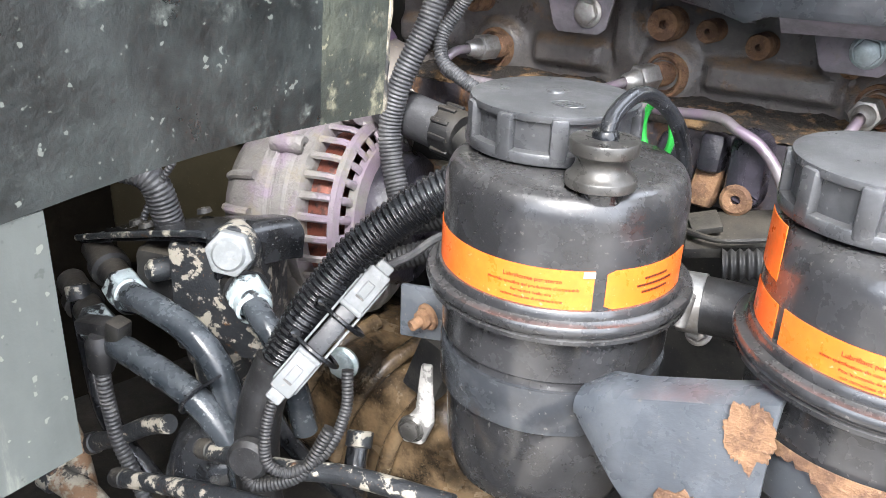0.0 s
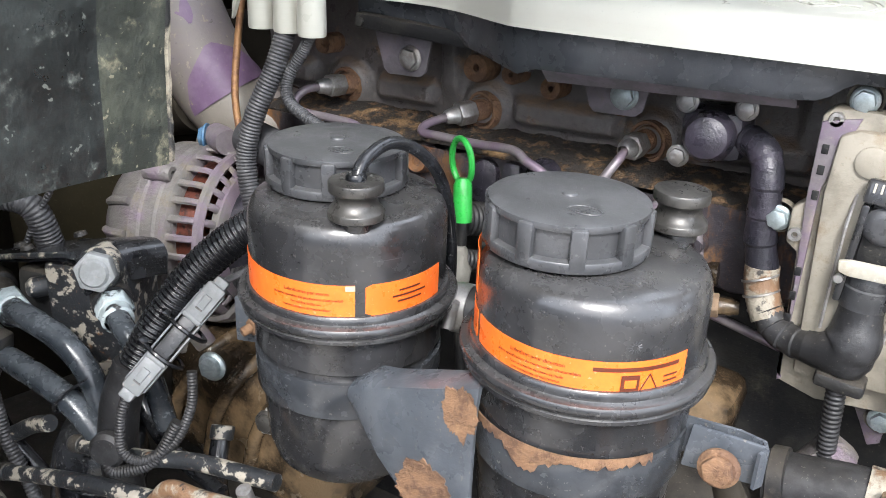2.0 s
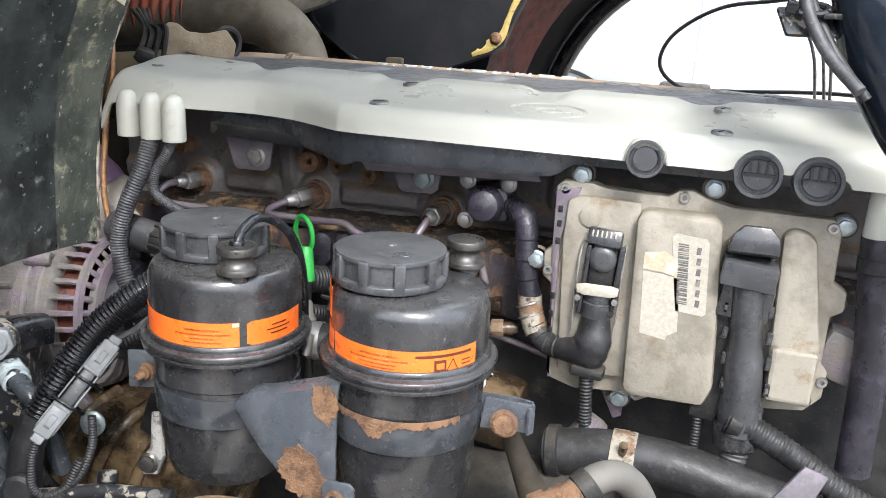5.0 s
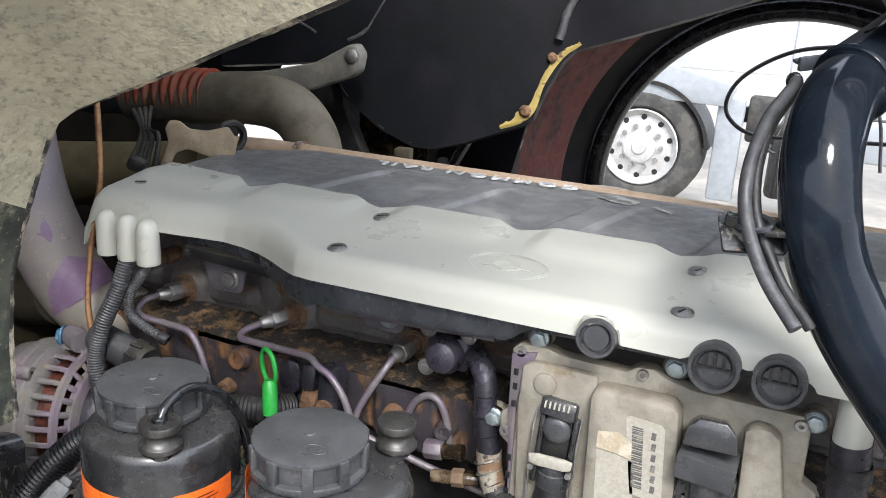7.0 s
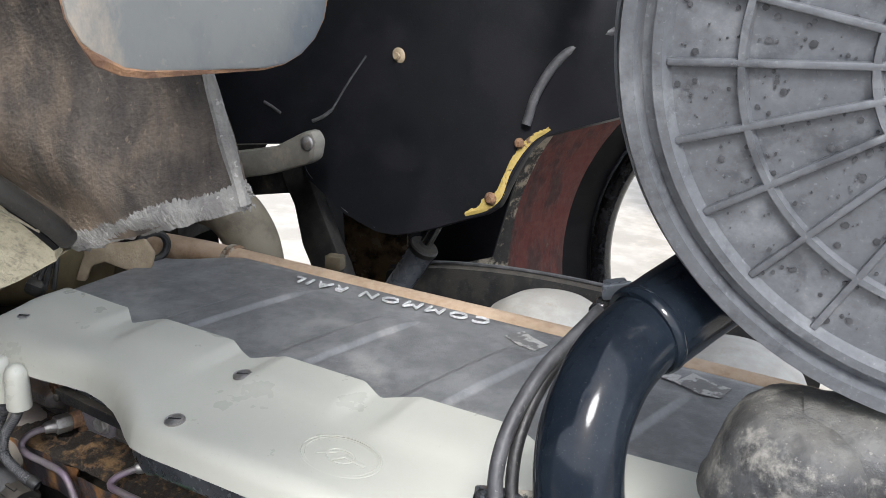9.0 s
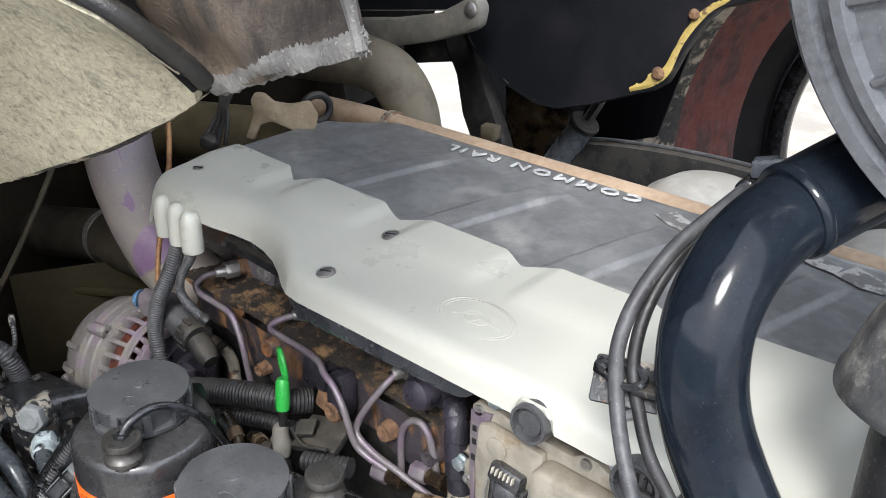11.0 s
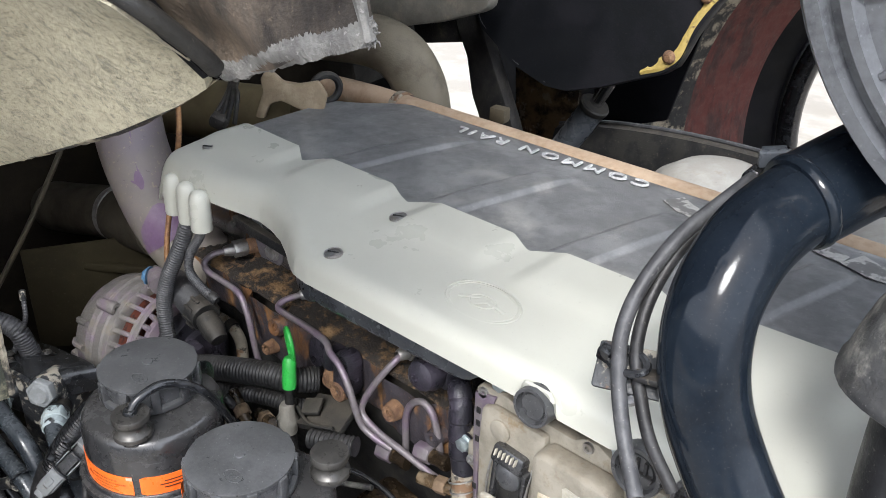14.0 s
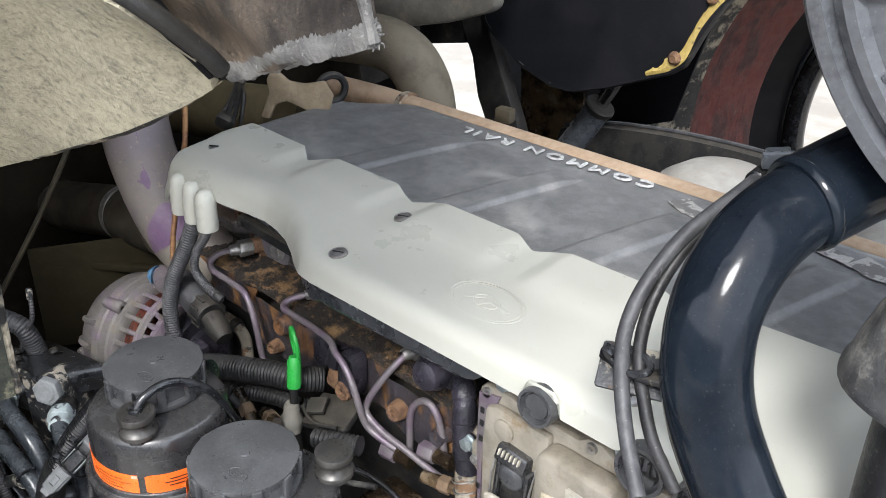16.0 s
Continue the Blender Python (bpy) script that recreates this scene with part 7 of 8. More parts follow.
# ---------------------------------------------------------------- tilted cab
def cab_underside():
    t = thing("cab_floor", (-0.3, 0.8, 1.3), "matt black underside of the tilted cab with yellow flaking edge", "cab floor")
    def on(x, z):
        return Vector((x, 0.77 + 0.31 * (x + 0.09) + 0.22 * (z - 1.427), z))
    low = [(-0.62, 1.468), (-0.425, 1.488), (-0.412, 1.455), (-0.398, 1.43), (-0.33, 1.378), (-0.272, 1.353), (-0.24, 1.351), (-0.187, 1.366), (-0.10, 1.401), (-0.083, 1.415), (-0.074, 1.45), (-0.052, 1.507), (-0.032, 1.531), (0.069, 1.566), (0.25, 1.635), (0.5, 1.70), (1.1, 1.86)]
    rows = []
    for i in range(200):
        x = -0.62 + 1.72 * i / 199
        z0 = along(x, low)
        row = [on(x, z0) + Vector((0, 0.03, 0.01)), on(x, z0) + Vector((0, 0.012, -0.003))]
        for k in range(9):
            z = z0 + 0.95 * (k / 8) ** 1.4
            dent = 0.02 * math.exp(-(((x - 0.02) / 0.05) ** 2)) * ease(z, 1.56, 1.66)
            row.append(on(x, z) - Vector((0, dent, 0)))
        rows.append(row)
    part("floor_skin", sheet(rows, 0.004), "cabblack", t, "matt black skin", sharp=60)
    ridge = [on(x, z) - Vector((0, 0.012, 0)) for x, z in ((-0.055, 1.545), (-0.045, 1.60), (-0.015, 1.655), (0.04, 1.69), (0.10, 1.71))]
    part("pressed_ridge", tube(ridge, 0.008, 10), "conduit", t, "scuffed pressed ridge")
    edge = [on(x, z) - Vector((0, 0.006, 0)) for x, z in ((-0.13, 1.392), (-0.10, 1.404), (-0.081, 1.425), (-0.071, 1.47), (-0.048, 1.515), (-0.02, 1.54))]
    line, _ = smooth_path(edge, 70)
    rows = []
    for i, p in enumerate(line):
        f = i / 70
        way = (line[min(i + 1, 70)] - line[max(i - 1, 0)]).normalized()
        side = Vector((-way.z, 0, way.x)).normalized()
        wide = (0.006 + 0.020 * math.exp(-((f - 0.28) / 0.16) ** 2) + 0.010 * math.exp(-((f - 0.7) / 0.18) ** 2)) * (1 + 0.35 * noise.noise(Vector((f * 14, 1, 0)))) * 0.85 + 0.003 * noise.noise(Vector((f * 80, 5, 0)))
        rows.append([p - side * 0.004 + Vector((0, 0.004, 0)), p, p + side * wide * 0.5 - Vector((0, 0.001, 0)), p + side * wide + Vector((0, 0.002, 0))])
    part("yellow_edge", sheet(rows, 0.002), "yellow", t, "flaking yellow paint edge")
    for x, z, r in ((-0.093, 1.424, 0.011), (-0.062, 1.515, 0.009)):
        part("rusty_bolt", lathe([(0, 0.008), (r * 0.5, 0.008), (r * 0.8, 0.005), (r, 0.0)], on(x, z) - Vector((0, 0.009, 0)), (0, -1, 0), 18), "rust", t, "rusty fixing")
    scrape = [on(x, z) - Vector((0, 0.003, 0)) for x, z in ((-0.410, 1.456), (-0.396, 1.431), (-0.33, 1.380), (-0.275, 1.356))]
    part("scraped_edge", tube(scrape, 0.0012, 8), "conduit", t, "bare scraped edge")
    for line, r in ((((-0.329, 1.634), (-0.352, 1.591), (-0.374, 1.543)), 0.0022), (((-0.374, 1.543), (-0.388, 1.531), (-0.405, 1.522)), 0.0035), (((-0.493, 1.548), (-0.478, 1.541), (-0.461, 1.531)), 0.003)):
        part("scraped_edge", tube([on(x, z) - Vector((0, 0.003, 0)) for x, z in line], r, 8), "conduit", t, "bare scraped edge")
    for x, z in ((-0.276, 1.638), (-0.398, 1.490), (-0.066, 1.772)):
        p = on(x, z) - Vector((0, 0.004, 0))
        part("washer", lathe([(0.004, 0.003), (0.0085, 0.0035), (0.012, 0.002), (0.0135, 0)], p, (0, -1, 0), 22), "tan", t, "dusty fixing washer")
        part("screw", plate(hexagon(0.006), 0.008, facing(p, (0, -1, 0))), "tan", t)
    part("hinge_arm", plate([(-0.62, 1.40), (-0.515, 1.418), (-0.43, 1.440), (-0.352, 1.468), (-0.335, 1.478), (-0.330, 1.508), (-0.342, 1.526), (-0.36, 1.520), (-0.42, 1.488), (-0.526, 1.464), (-0.62, 1.45)], 0.03, facing((0, 0.635, 0), (0, -1, 0)), 0.008), "armgrey", t, "dusty grey hinge arm")
    part("hinge_bolt", lathe([(0, 0.006), (0.006, 0.006), (0.011, 0.003), (0.012, 0)], (-0.347, 0.604, 1.505), (0, -1, 0), 20), "steel", t)
    return t


cab_underside()

def cab_body():
    """The tilted cab's floor and unseen walls, added to shade the engine's front end."""
    t = thing("tilted_cab", (-0.9, 0.5, 1.1), "dark underside of the tilted truck cab with unseen shading walls", "cab")
    up = Vector((0.57, 0, 0.822))
    rows = []
    for i in range(9):
        base = Vector((-1.02, 0, 1.15)) + up * (0.26 * i)
        rows.append([base + Vector((0.03 * math.sin(2.1 * k + i), y, 0)) for k, y in enumerate((-0.75, -0.3, 0.1, 0.5, 0.8, 1.08))])
    part("cab_floor_skin", sheet(rows, 0.03), "cabblack", t)
    # Unseen walls added above and beside the cab corner to block sun and sky.
    part("upper_shade_wall", sheet([[Vector((x, -0.264 - 0.05 * k, low + (2.75 - low) * k / 3)) for k in range(4)] for x, low in ((-1.0, 1.66), (-0.5, 1.66), (-0.11, 1.66), (-0.04, 1.68), (0.03, 1.70), (0.10, 1.76), (0.14, 1.83), (0.292, 1.89))], 0.012), "cabblack", t, "unseen black wall above the cab corner, added for shade")
    part("side_shade_wall", sheet([[Vector((x, -0.62, z)) for z in (0.4, 1.0, 1.6, 2.2)] for x in (-1.2, -0.8, -0.45, -0.14)], 0.02), "cabblack", t)
    part("front_bulkhead", sheet([[Vector((-1.05, y, z)) for z in (-0.05, 0.6, 1.2)] for y in (-0.9, 0.0, 0.6, 1.08)], 0.02), "cabblack", t)
    return t


cab_body()
# Sheet added under the engine to keep bounced light out of its cavities.
light_block = thing("bay_light_block", (0.0, 0.2, 0.84), "dirty black sheet added below the engine to darken its cavities", "undertray")
part("light_block_sheet", plate([(-1.02, -0.34), (1.3, -0.34), (1.3, 1.06), (-1.02, 1.06)], 0.006, pose(0, 0, 0.84), 0.002), "dark", light_block)
part("light_block_lip", block((0.14, -0.34, 0.88), (2.3, 0.012, 0.08), (0, 0, 0), 0.003), "dark", light_block)
arch_c, arch_y = Vector((0.31, 1.40, 1.173)), 1.40


def wheel_arch():
    t = thing("cab_wheel_arch", (0.3, 1.4, 1.1), "dull red wheel arch with black rubber lip", "wheel arch")
    def ring(r0, r1, y0, y1, name, m, label, a0=-15, a1=235, thick=0.008):
        rows = []
        for i in range(61):
            a = radians(a0 + (a1 - a0) * i / 60)
            d = Vector((math.cos(a), 0, math.sin(a)))
            rows.append([Vector((arch_c.x, y0, arch_c.z)) + d * r0, Vector((arch_c.x, (y0 + y1) / 2, arch_c.z)) + d * (r0 * 0.45 + r1 * 0.55), Vector((arch_c.x, y1, arch_c.z)) + d * r1])
        part(name, sheet(rows, thick), m, t, label)
    ring(0.50, 0.62, 1.33, 1.05, "inner_skin", "red", "dull red primed inner skin")
    ring(0.556, 0.635, 1.165, 1.000, "splash_rim", "splashed", "black rim streaked with dried mud", 140, 205, 0.003)
    ring(0.465, 0.532, 1.40, 1.292, "dark_band", "cabblack", "black sealed band")
    bm = bmesh.new()
    pts = [arch_c + Vector((0.436 * math.cos(a), 0.02, 0.436 * math.sin(a))) for a in [radians(-15 + 250 * k / 72) for k in range(73)]]
    sweep(bm, pts, [0.026] * 73, 12)
    part("rubber_lip", bm, "gloss", t, "black rubber lip")
    rows = []
    for i in range(41):
        a = radians(-15 + 250 * i / 40)
        d = Vector((math.cos(a), 0, math.sin(a)))
        rows.append([Vector((arch_c.x, 1.42, arch_c.z)) + d * 0.45, Vector((arch_c.x, 1.43, arch_c.z)) + d * 0.9, Vector((arch_c.x, 1.40, arch_c.z)) + d * 1.28])
    part("outer_skin", sheet(rows, 0.004), "cabblack", t, "dark cab side")
    return t


wheel_arch()

strut = thing("cab_strut", (-0.2, 0.65, 1.2), "black hydraulic cab strut with polished rod", "strut")
part("cylinder", tube([(-0.36, 0.82, 1.12), (-0.303, 0.82, 1.21), (-0.256, 0.82, 1.289)], 0.025, 24), "bluesteel", strut)
part("rod", tube([(-0.258, 0.82, 1.285), (-0.231, 0.82, 1.335), (-0.18, 0.82, 1.43)], 0.012, 16), "chrome", strut)
part("gland", lathe([(0.0, -0.004), (0.027, -0.004), (0.0285, 0.0), (0.0285, 0.006), (0.026, 0.009), (0.014, 0.010), (0.0, 0.010)], (-0.256, 0.82, 1.289), (0.49, 0, 0.87), 26), "dark", strut)
legs = thing("cab_support", (-0.5, 0.8, 1.0), "black steel cab support leg", "support")
part("leg", plate([(-0.50, 1.45), (-0.425, 1.45), (-0.420, 1.40), (-0.350, 1.265), (-0.27, 1.08), (-0.35, 1.08), (-0.42, 1.243), (-0.445, 1.29), (-0.462, 1.36), (-0.485, 1.40)], 0.03, facing((0, 0.735, 0), (0, -1, 0)), 0.006), "dark", legs)
part("cross_bar", block((-0.53, 0.74, 1.392), (0.17, 0.03, 0.05), (0, -12, 0), 0.004), "dark", legs)
part("brown_plate", plate([(-0.50, 1.42), (-0.33, 1.42), (-0.34, 1.1), (-0.47, 1.05)], 0.01, facing((0, 0.90, 0), (0, -1, 0)), 0.002), "brown", legs, "dark brown plate")
part("black_plate", plate([(-0.38, 1.1), (-0.34, 1.42), (-0.12, 1.50), (-0.150, 1.42), (-0.193, 1.243), (-0.245, 1.222), (-0.30, 1.19), (-0.34, 1.1)], 0.01, facing((0, 0.99, 0), (0, -1, 0)), 0.002), "cabblack", legs)
fender = thing("mudguard", (0.0, 0.85, 1.1), "black plastic mudguard behind the engine", "mudguard")
rows = []
for i in range(33):
    f = i / 32
    x = -0.34 + 0.75 * f
    z = 1.225 + 0.055 * math.sin(math.pi * min(f * 1.9, 1) * 0.5) ** 0.7 - 0.01 * ease(f, 0.75, 1)
    rows.append([Vector((x, 0.80, 0.95)), Vector((x, 0.82, z - 0.03)), Vector((x, 0.83, z)), Vector((x, 0.845, z + 0.004)), Vector((x, 0.86, z - 0.004)), Vector((x, 1.2, z - 0.14)), Vector((x, 1.3, z - 0.4))])
part("guard_skin", sheet(rows, 0.005), "dark", fender, "dull black guard with raised lip")
part("guard_lip", tube([r[3] + Vector((0, 0, 0.002)) for r in rows[::4]], 0.004, 8), "conduit", fender, "scuffed grey lip")
hinge = thing("small_bracket", (0.36, 0.03, 1.59), "small grey steel bracket by the pipe", "bracket")
part("tab", block((0.362, 0.032, 1.594), (0.014, 0.011, 0.003), (10, -8, 35), 0.001), "bluesteel", hinge)
part("tab_fold", block((0.366, 0.022, 1.594), (0.018, 0.004, 0.010), (10, -8, 35), 0.001), "bluesteel", hinge)


# ---------------------------------------------------------------- panels close to the camera
def step_panel():
    """The mud-splashed cab corner panel: upright below, leaning over above."""
    t = thing("cab_corner_panel", (-0.1, -0.35, 1.25), "mud-splashed grey plastic cab corner panel", "cab panel")
    rim = [((-0.112, 1.320), (-0.114, -0.47, 1.318)), ((-0.108, 1.38), (-0.112, -0.47, 1.40)), ((-0.098, 1.435), (-0.100, -0.47, 1.48)), ((-0.076, 1.485), (-0.075, -0.45, 1.56)),
           ((-0.047, 1.540), (-0.030, -0.42, 1.63)), ((-0.02, 1.556), (0.010, -0.40, 1.655)), ((0.03, 1.575), (0.09, -0.36, 1.69)), ((0.10, 1.603), (0.1865, -0.306, 1.711)), ((0.167, 1.630), (0.2160, -0.304, 1.714)), ((0.222, 1.656), (0.2535, -0.299, 1.708)), ((0.2465, 1.6695), (0.2570, -0.274, 1.6855))]

    def skin(a, b, f0=0.0, f1=1.0, lift=0.0):
        rows = []
        for (x, z), far in rim[a:b]:
            near = Vector((x, -0.262, z))
            rows.append([near.lerp(Vector(far), f0 + (f1 - f0) * k / 8) + Vector((lift, 0, 0.006 * math.sin(math.pi * (f0 + (f1 - f0) * k / 8)))) for k in range(9)])
        return sheet(rows, 0.005)

    def at(f, g, lift=0.0035):
        """A point of the lower skin: f from the near edge backwards, g up the rim's first four stations."""
        i = min(int(g), 2)
        ends = []
        for (x, z), far in rim[i:i + 2]:
            ends.append(Vector((x, -0.262, z)).lerp(Vector(far), f) + Vector((lift, 0, 0.006 * math.sin(math.pi * f))))
        return ends[0].lerp(ends[1], g - i)
    part("lower_skin", skin(0, 4, 0.185), "mudplate", t, "black plastic under splashed mud", sharp=60)
    part("side_flange", skin(0, 4, 0.0, 0.185), "mudgreen", t, "green-grey mud-coated side flange", sharp=60)
    part("smeared_skin", sheet([[at(0.48 + 0.52 * k / 6, g, 0.0034) for k in range(7)] for g in (0.0, 0.33, 0.66, 0.985)], 0.0012), "mudsmooth", t, "smeared grey outer skin", sharp=60)
    part("fold_ridge", tube([at(0.185 + 0.004 * math.sin(3 * g), g, 0.0026) for g in (0.0, 0.5, 1.0, 1.5, 2.0, 2.5, 3.0)], 0.0016, 8), "mudgreen", t, "scuffed fold ridge")
    part("crease", tube([at(f, 1.0, 0.0030) for f in (0.30, 0.45, 0.6, 0.8, 1.0)], 0.0016, 8), "dark", t, "dark pressed crease")
    part("scratch", tube([at(0.393, 0.63, 0.0032), at(0.367, 0.665, 0.0034), at(0.341, 0.69, 0.0032)], 0.0008, 6), "foil", t, "pale scratch")
    part("upper_skin", skin(3, 11), "mudbeige", t, "beige mud-coated upper skin", sharp=60)
    edge, _ = smooth_path([(x, -0.259, z) for (x, z), _ in rim], 80)
    bm = bmesh.new()
    rnd = random.Random(8)
    sweep(bm, edge, [(0.0036 + 0.0008 * rnd.random()) * min(1, 0.06 + (len(edge) - 1 - i) / 16) for i in range(len(edge))], 8)
    part("rolled_edge", bm, "splashed", t, "dirt-caked black rolled edge")
    part("lower_flap", sheet([[Vector((-0.113, y, z)) for z in (1.238, 1.28, 1.322)] for y in (-0.416, -0.44, -0.50, -0.60)], 0.004), "mudsmooth", t)
    # black upper corner and a dull steel lip over the mud
    tip = Vector((0.2465, -0.256, 1.6695))
    rows = []
    for inner, outer in (((0.249, -0.257, 1.672), (0.2560, -0.2665, 1.6775)), ((0.2435, -0.268, 1.6875), (0.2575, -0.2755, 1.6865)), ((0.2255, -0.268, 1.6970), (0.2535, -0.2985, 1.7080)), ((0.1950, -0.269, 1.7215), (0.2160, -0.3030, 1.7140)), ((0.1700, -0.270, 1.7500), (0.1865, -0.3050, 1.7110)), ((0.1400, -0.272, 1.7900), (0.1300, -0.3340, 1.7000)), ((0.1000, -0.275, 1.8600), (0.0500, -0.3800, 1.6900))):
        p, q = Vector(inner), Vector(outer)
        rows.append([p + (q - p) * k / 6 + Vector((0, -0.002 - (0.003 if k in (3, 4) else 0), 0)) for k in range(7)])
    part("black_corner", sheet(rows, 0.003), "cabblack", t, "black inner corner strip with pressed groove", sharp=50)
    part("edge_strip", tube([(0.12, -0.340, 1.699), (0.1865, -0.3065, 1.7115), (0.2160, -0.3045, 1.7145), (0.2535, -0.2995, 1.7085), (0.2575, -0.2755, 1.6865), (0.2560, -0.2665, 1.6770)], 0.0040, 10), "dark", t, "black edge strip with dried dirt")
    part("steel_lip", sheet([[Vector((0.2185, -0.3050, 1.7190)), Vector((0.195, -0.3055, 1.7315)), Vector((0.165, -0.306, 1.7480))], [Vector((0.2120, -0.3080, 1.7155)), Vector((0.19, -0.3100, 1.7135)), Vector((0.14, -0.335, 1.7080))]], 0.002), "rplate", t, "dull blue-grey steel lip")
    return t


step_panel()


def filter_cover():
    t = thing("air_filter_cover", (0.53, -0.03, 1.57), "round grey-black ribbed air filter cover", "air filter")
    c, ax = Vector((0.5465, -0.031, 1.745)), Vector((0.0, -1, -0.15)).normalized()
    across, upward = X_AXIS, Vector((0, -0.15, 1)).normalized()
    part("disc", lathe([(0, 0.0), (0.150, 0.0), (0.153, 0.006), (0.158, 0.006), (0.160, -0.001), (0.165, -0.001), (0.167, 0.007), (0.174, 0.007), (0.177, 0.002), (0.177, -0.05), (0.170, -0.06), (0, -0.06)], c, ax, 96), "disc", t, "grey-black moulded disc")
    for r in (0.1165, 0.06):
        part("ring_rib", lathe([(r - 0.0026, 0), (r - 0.0016, 0.004), (r + 0.0016, 0.004), (r + 0.0026, 0)], c, ax, 80), "disc", t)
    for k in range(24):
        a = radians(3.5 + 15 * k)
        d = across * math.cos(a) + upward * math.sin(a)
        m = Matrix((d, ax.cross(d), ax)).transposed().to_4x4()
        m.translation = c + d * 0.0955
        part("spoke_rib", plate([(-0.056, -0.0018), (0.056, -0.0018), (0.056, 0.0018), (-0.056, 0.0018)], 0.0042, m, 0.0009), "disc", t)
    rnd = random.Random(2)
    bm = bmesh.new()
    for k in range(520):
        a, r = rnd.uniform(1.4, 5.1), rnd.uniform(0.05, 0.149)
        q = c + across * r * math.cos(a) + upward * r * math.sin(a) + ax * 0.0004
        s = 0.0004 + 0.0015 * rnd.random() ** 2
        lathe([(0, 0.0006), (s, 0.0004), (s * 1.05, -0.0005)], q, ax, 7, bm)
    part("oil_spatter", bm, "discspot", t, "black oil spots", kind="stuff")
    part("clamp_ring", lathe([(0.178, -0.02), (0.1815, -0.018), (0.1815, -0.006), (0.178, -0.004)], c, ax, 96), "disc", t)
    part("filter_body", lathe([(0.168, 0.06), (0.168, 0.4)], c, -ax, 64), "tank", t, "black filter body")
    return t


filter_cover()

hose_r = thing("intake_hose", (0.47, -0.05, 1.45), "dusty black intake hose with folded cuff", "hose")
part("hose", tube([(0.505, -0.06, 1.30), (0.498, -0.035, 1.38), (0.490, -0.012, 1.45), (0.487, 0.0, 1.515)], 0.030, 28), "rubber", hose_r)
rnd = random.Random(31)
cuff = lathe([(0.0, 0.062), (0.022, 0.061), (0.034, 0.056), (0.0425, 0.047), (0.0465, 0.036), (0.048, 0.020), (0.0495, 0.004), (0.0515, 0.001), (0.0515, -0.003), (0.0495, -0.0045), (0.047, -0.003), (0.0455, 0.02), (0.044, 0.034), (0.036, 0.048), (0.0, 0.052)], (0.484, 0.004, 1.500), (0.12, 0.05, 1), 56)
for v in cuff.verts:
    v.co += Vector((math.sin(90 * v.co.z), math.sin(110 * v.co.x), math.sin(95 * v.co.y))) * 0.0010 + Vector((rnd.uniform(-1, 1), rnd.uniform(-1, 1), rnd.uniform(-1, 1))) * 0.0002
part("snout", cuff, "cuff", hose_r, "grey-black dusty snout with rolled rim")
part("snout_lining", lathe([(0.0465, -0.001), (0.0448, 0.02), (0.043, 0.034), (0.035, 0.047)], (0.484, 0.004, 1.500), (0.12, 0.05, 1), 40), "rustpipe", hose_r, "mud-stained lining")
part("duct", tube([(0.486, 0.006, 1.527), (0.53, 0.012, 1.535), (0.60, 0.02, 1.55), (0.72, 0.03, 1.58)], 0.0385, 32), "cuff", hose_r, "grey-black duct")
part("seam", lathe([(0.0385, -0.002), (0.0402, -0.001), (0.0402, 0.001), (0.0385, 0.002)], (0.535, 0.0128, 1.5362), (1, 0.13, 0.18), 40), "felt_edge", hose_r, "pale moulded seam")


def air_pipe():
    t = thing("air_pipe", (0.40, -0.07, 1.42), "glossy black bent air pipe over the cover", "pipe")
    pts = [(0.563, -0.085, 1.30), (0.503, -0.080, 1.345), (0.459, -0.078, 1.395), (0.430, -0.077, 1.430), (0.410, -0.077, 1.460), (0.3965, -0.078, 1.487), (0.3885, -0.077, 1.515), (0.384, -0.067, 1.543), (0.385, -0.045, 1.567), (0.390, -0.018, 1.580), (0.398, 0.004, 1.586)]
    part("bend", tube(pts, 0.0238, 40, 0.003), "pipeblack", t)
    part("bead", lathe([(0.0236, -0.0045), (0.0262, -0.004), (0.0275, -0.002), (0.0278, 0.001), (0.0268, 0.003)], (0.394, -0.004, 1.5845), (0.40, 0.86, 0.30), 48), "pipeblack", t, "rolled bead")
    part("upper_bend", tube([(0.3945, -0.003, 1.5848), (0.412, 0.032, 1.599), (0.440, 0.062, 1.622), (0.49, 0.09, 1.655), (0.56, 0.11, 1.69)], 0.0270, 32, 0.004), "pipeblack", t)
    part("seam", tube([(0.396, 0.010, 1.617), (0.416, 0.032, 1.6275), (0.45, 0.055, 1.65)], 0.0009, 6), "pipeblack", t)
    # clip plate with tie
    part("clip_plate", plate(rounded(0.040, 0.027, 0.002), 0.003, facing((0.3527, -0.0830, 1.4929), (0.25, -0.6, 0.75)), 0.0006), "chipped", t, "black painted clip plate, chipped")
    part("clip_arm", block((0.3727, -0.0860, 1.4990), (0.03, 0.012, 0.004), (0, 0, 20), 0.001), "dark", t)
    return t


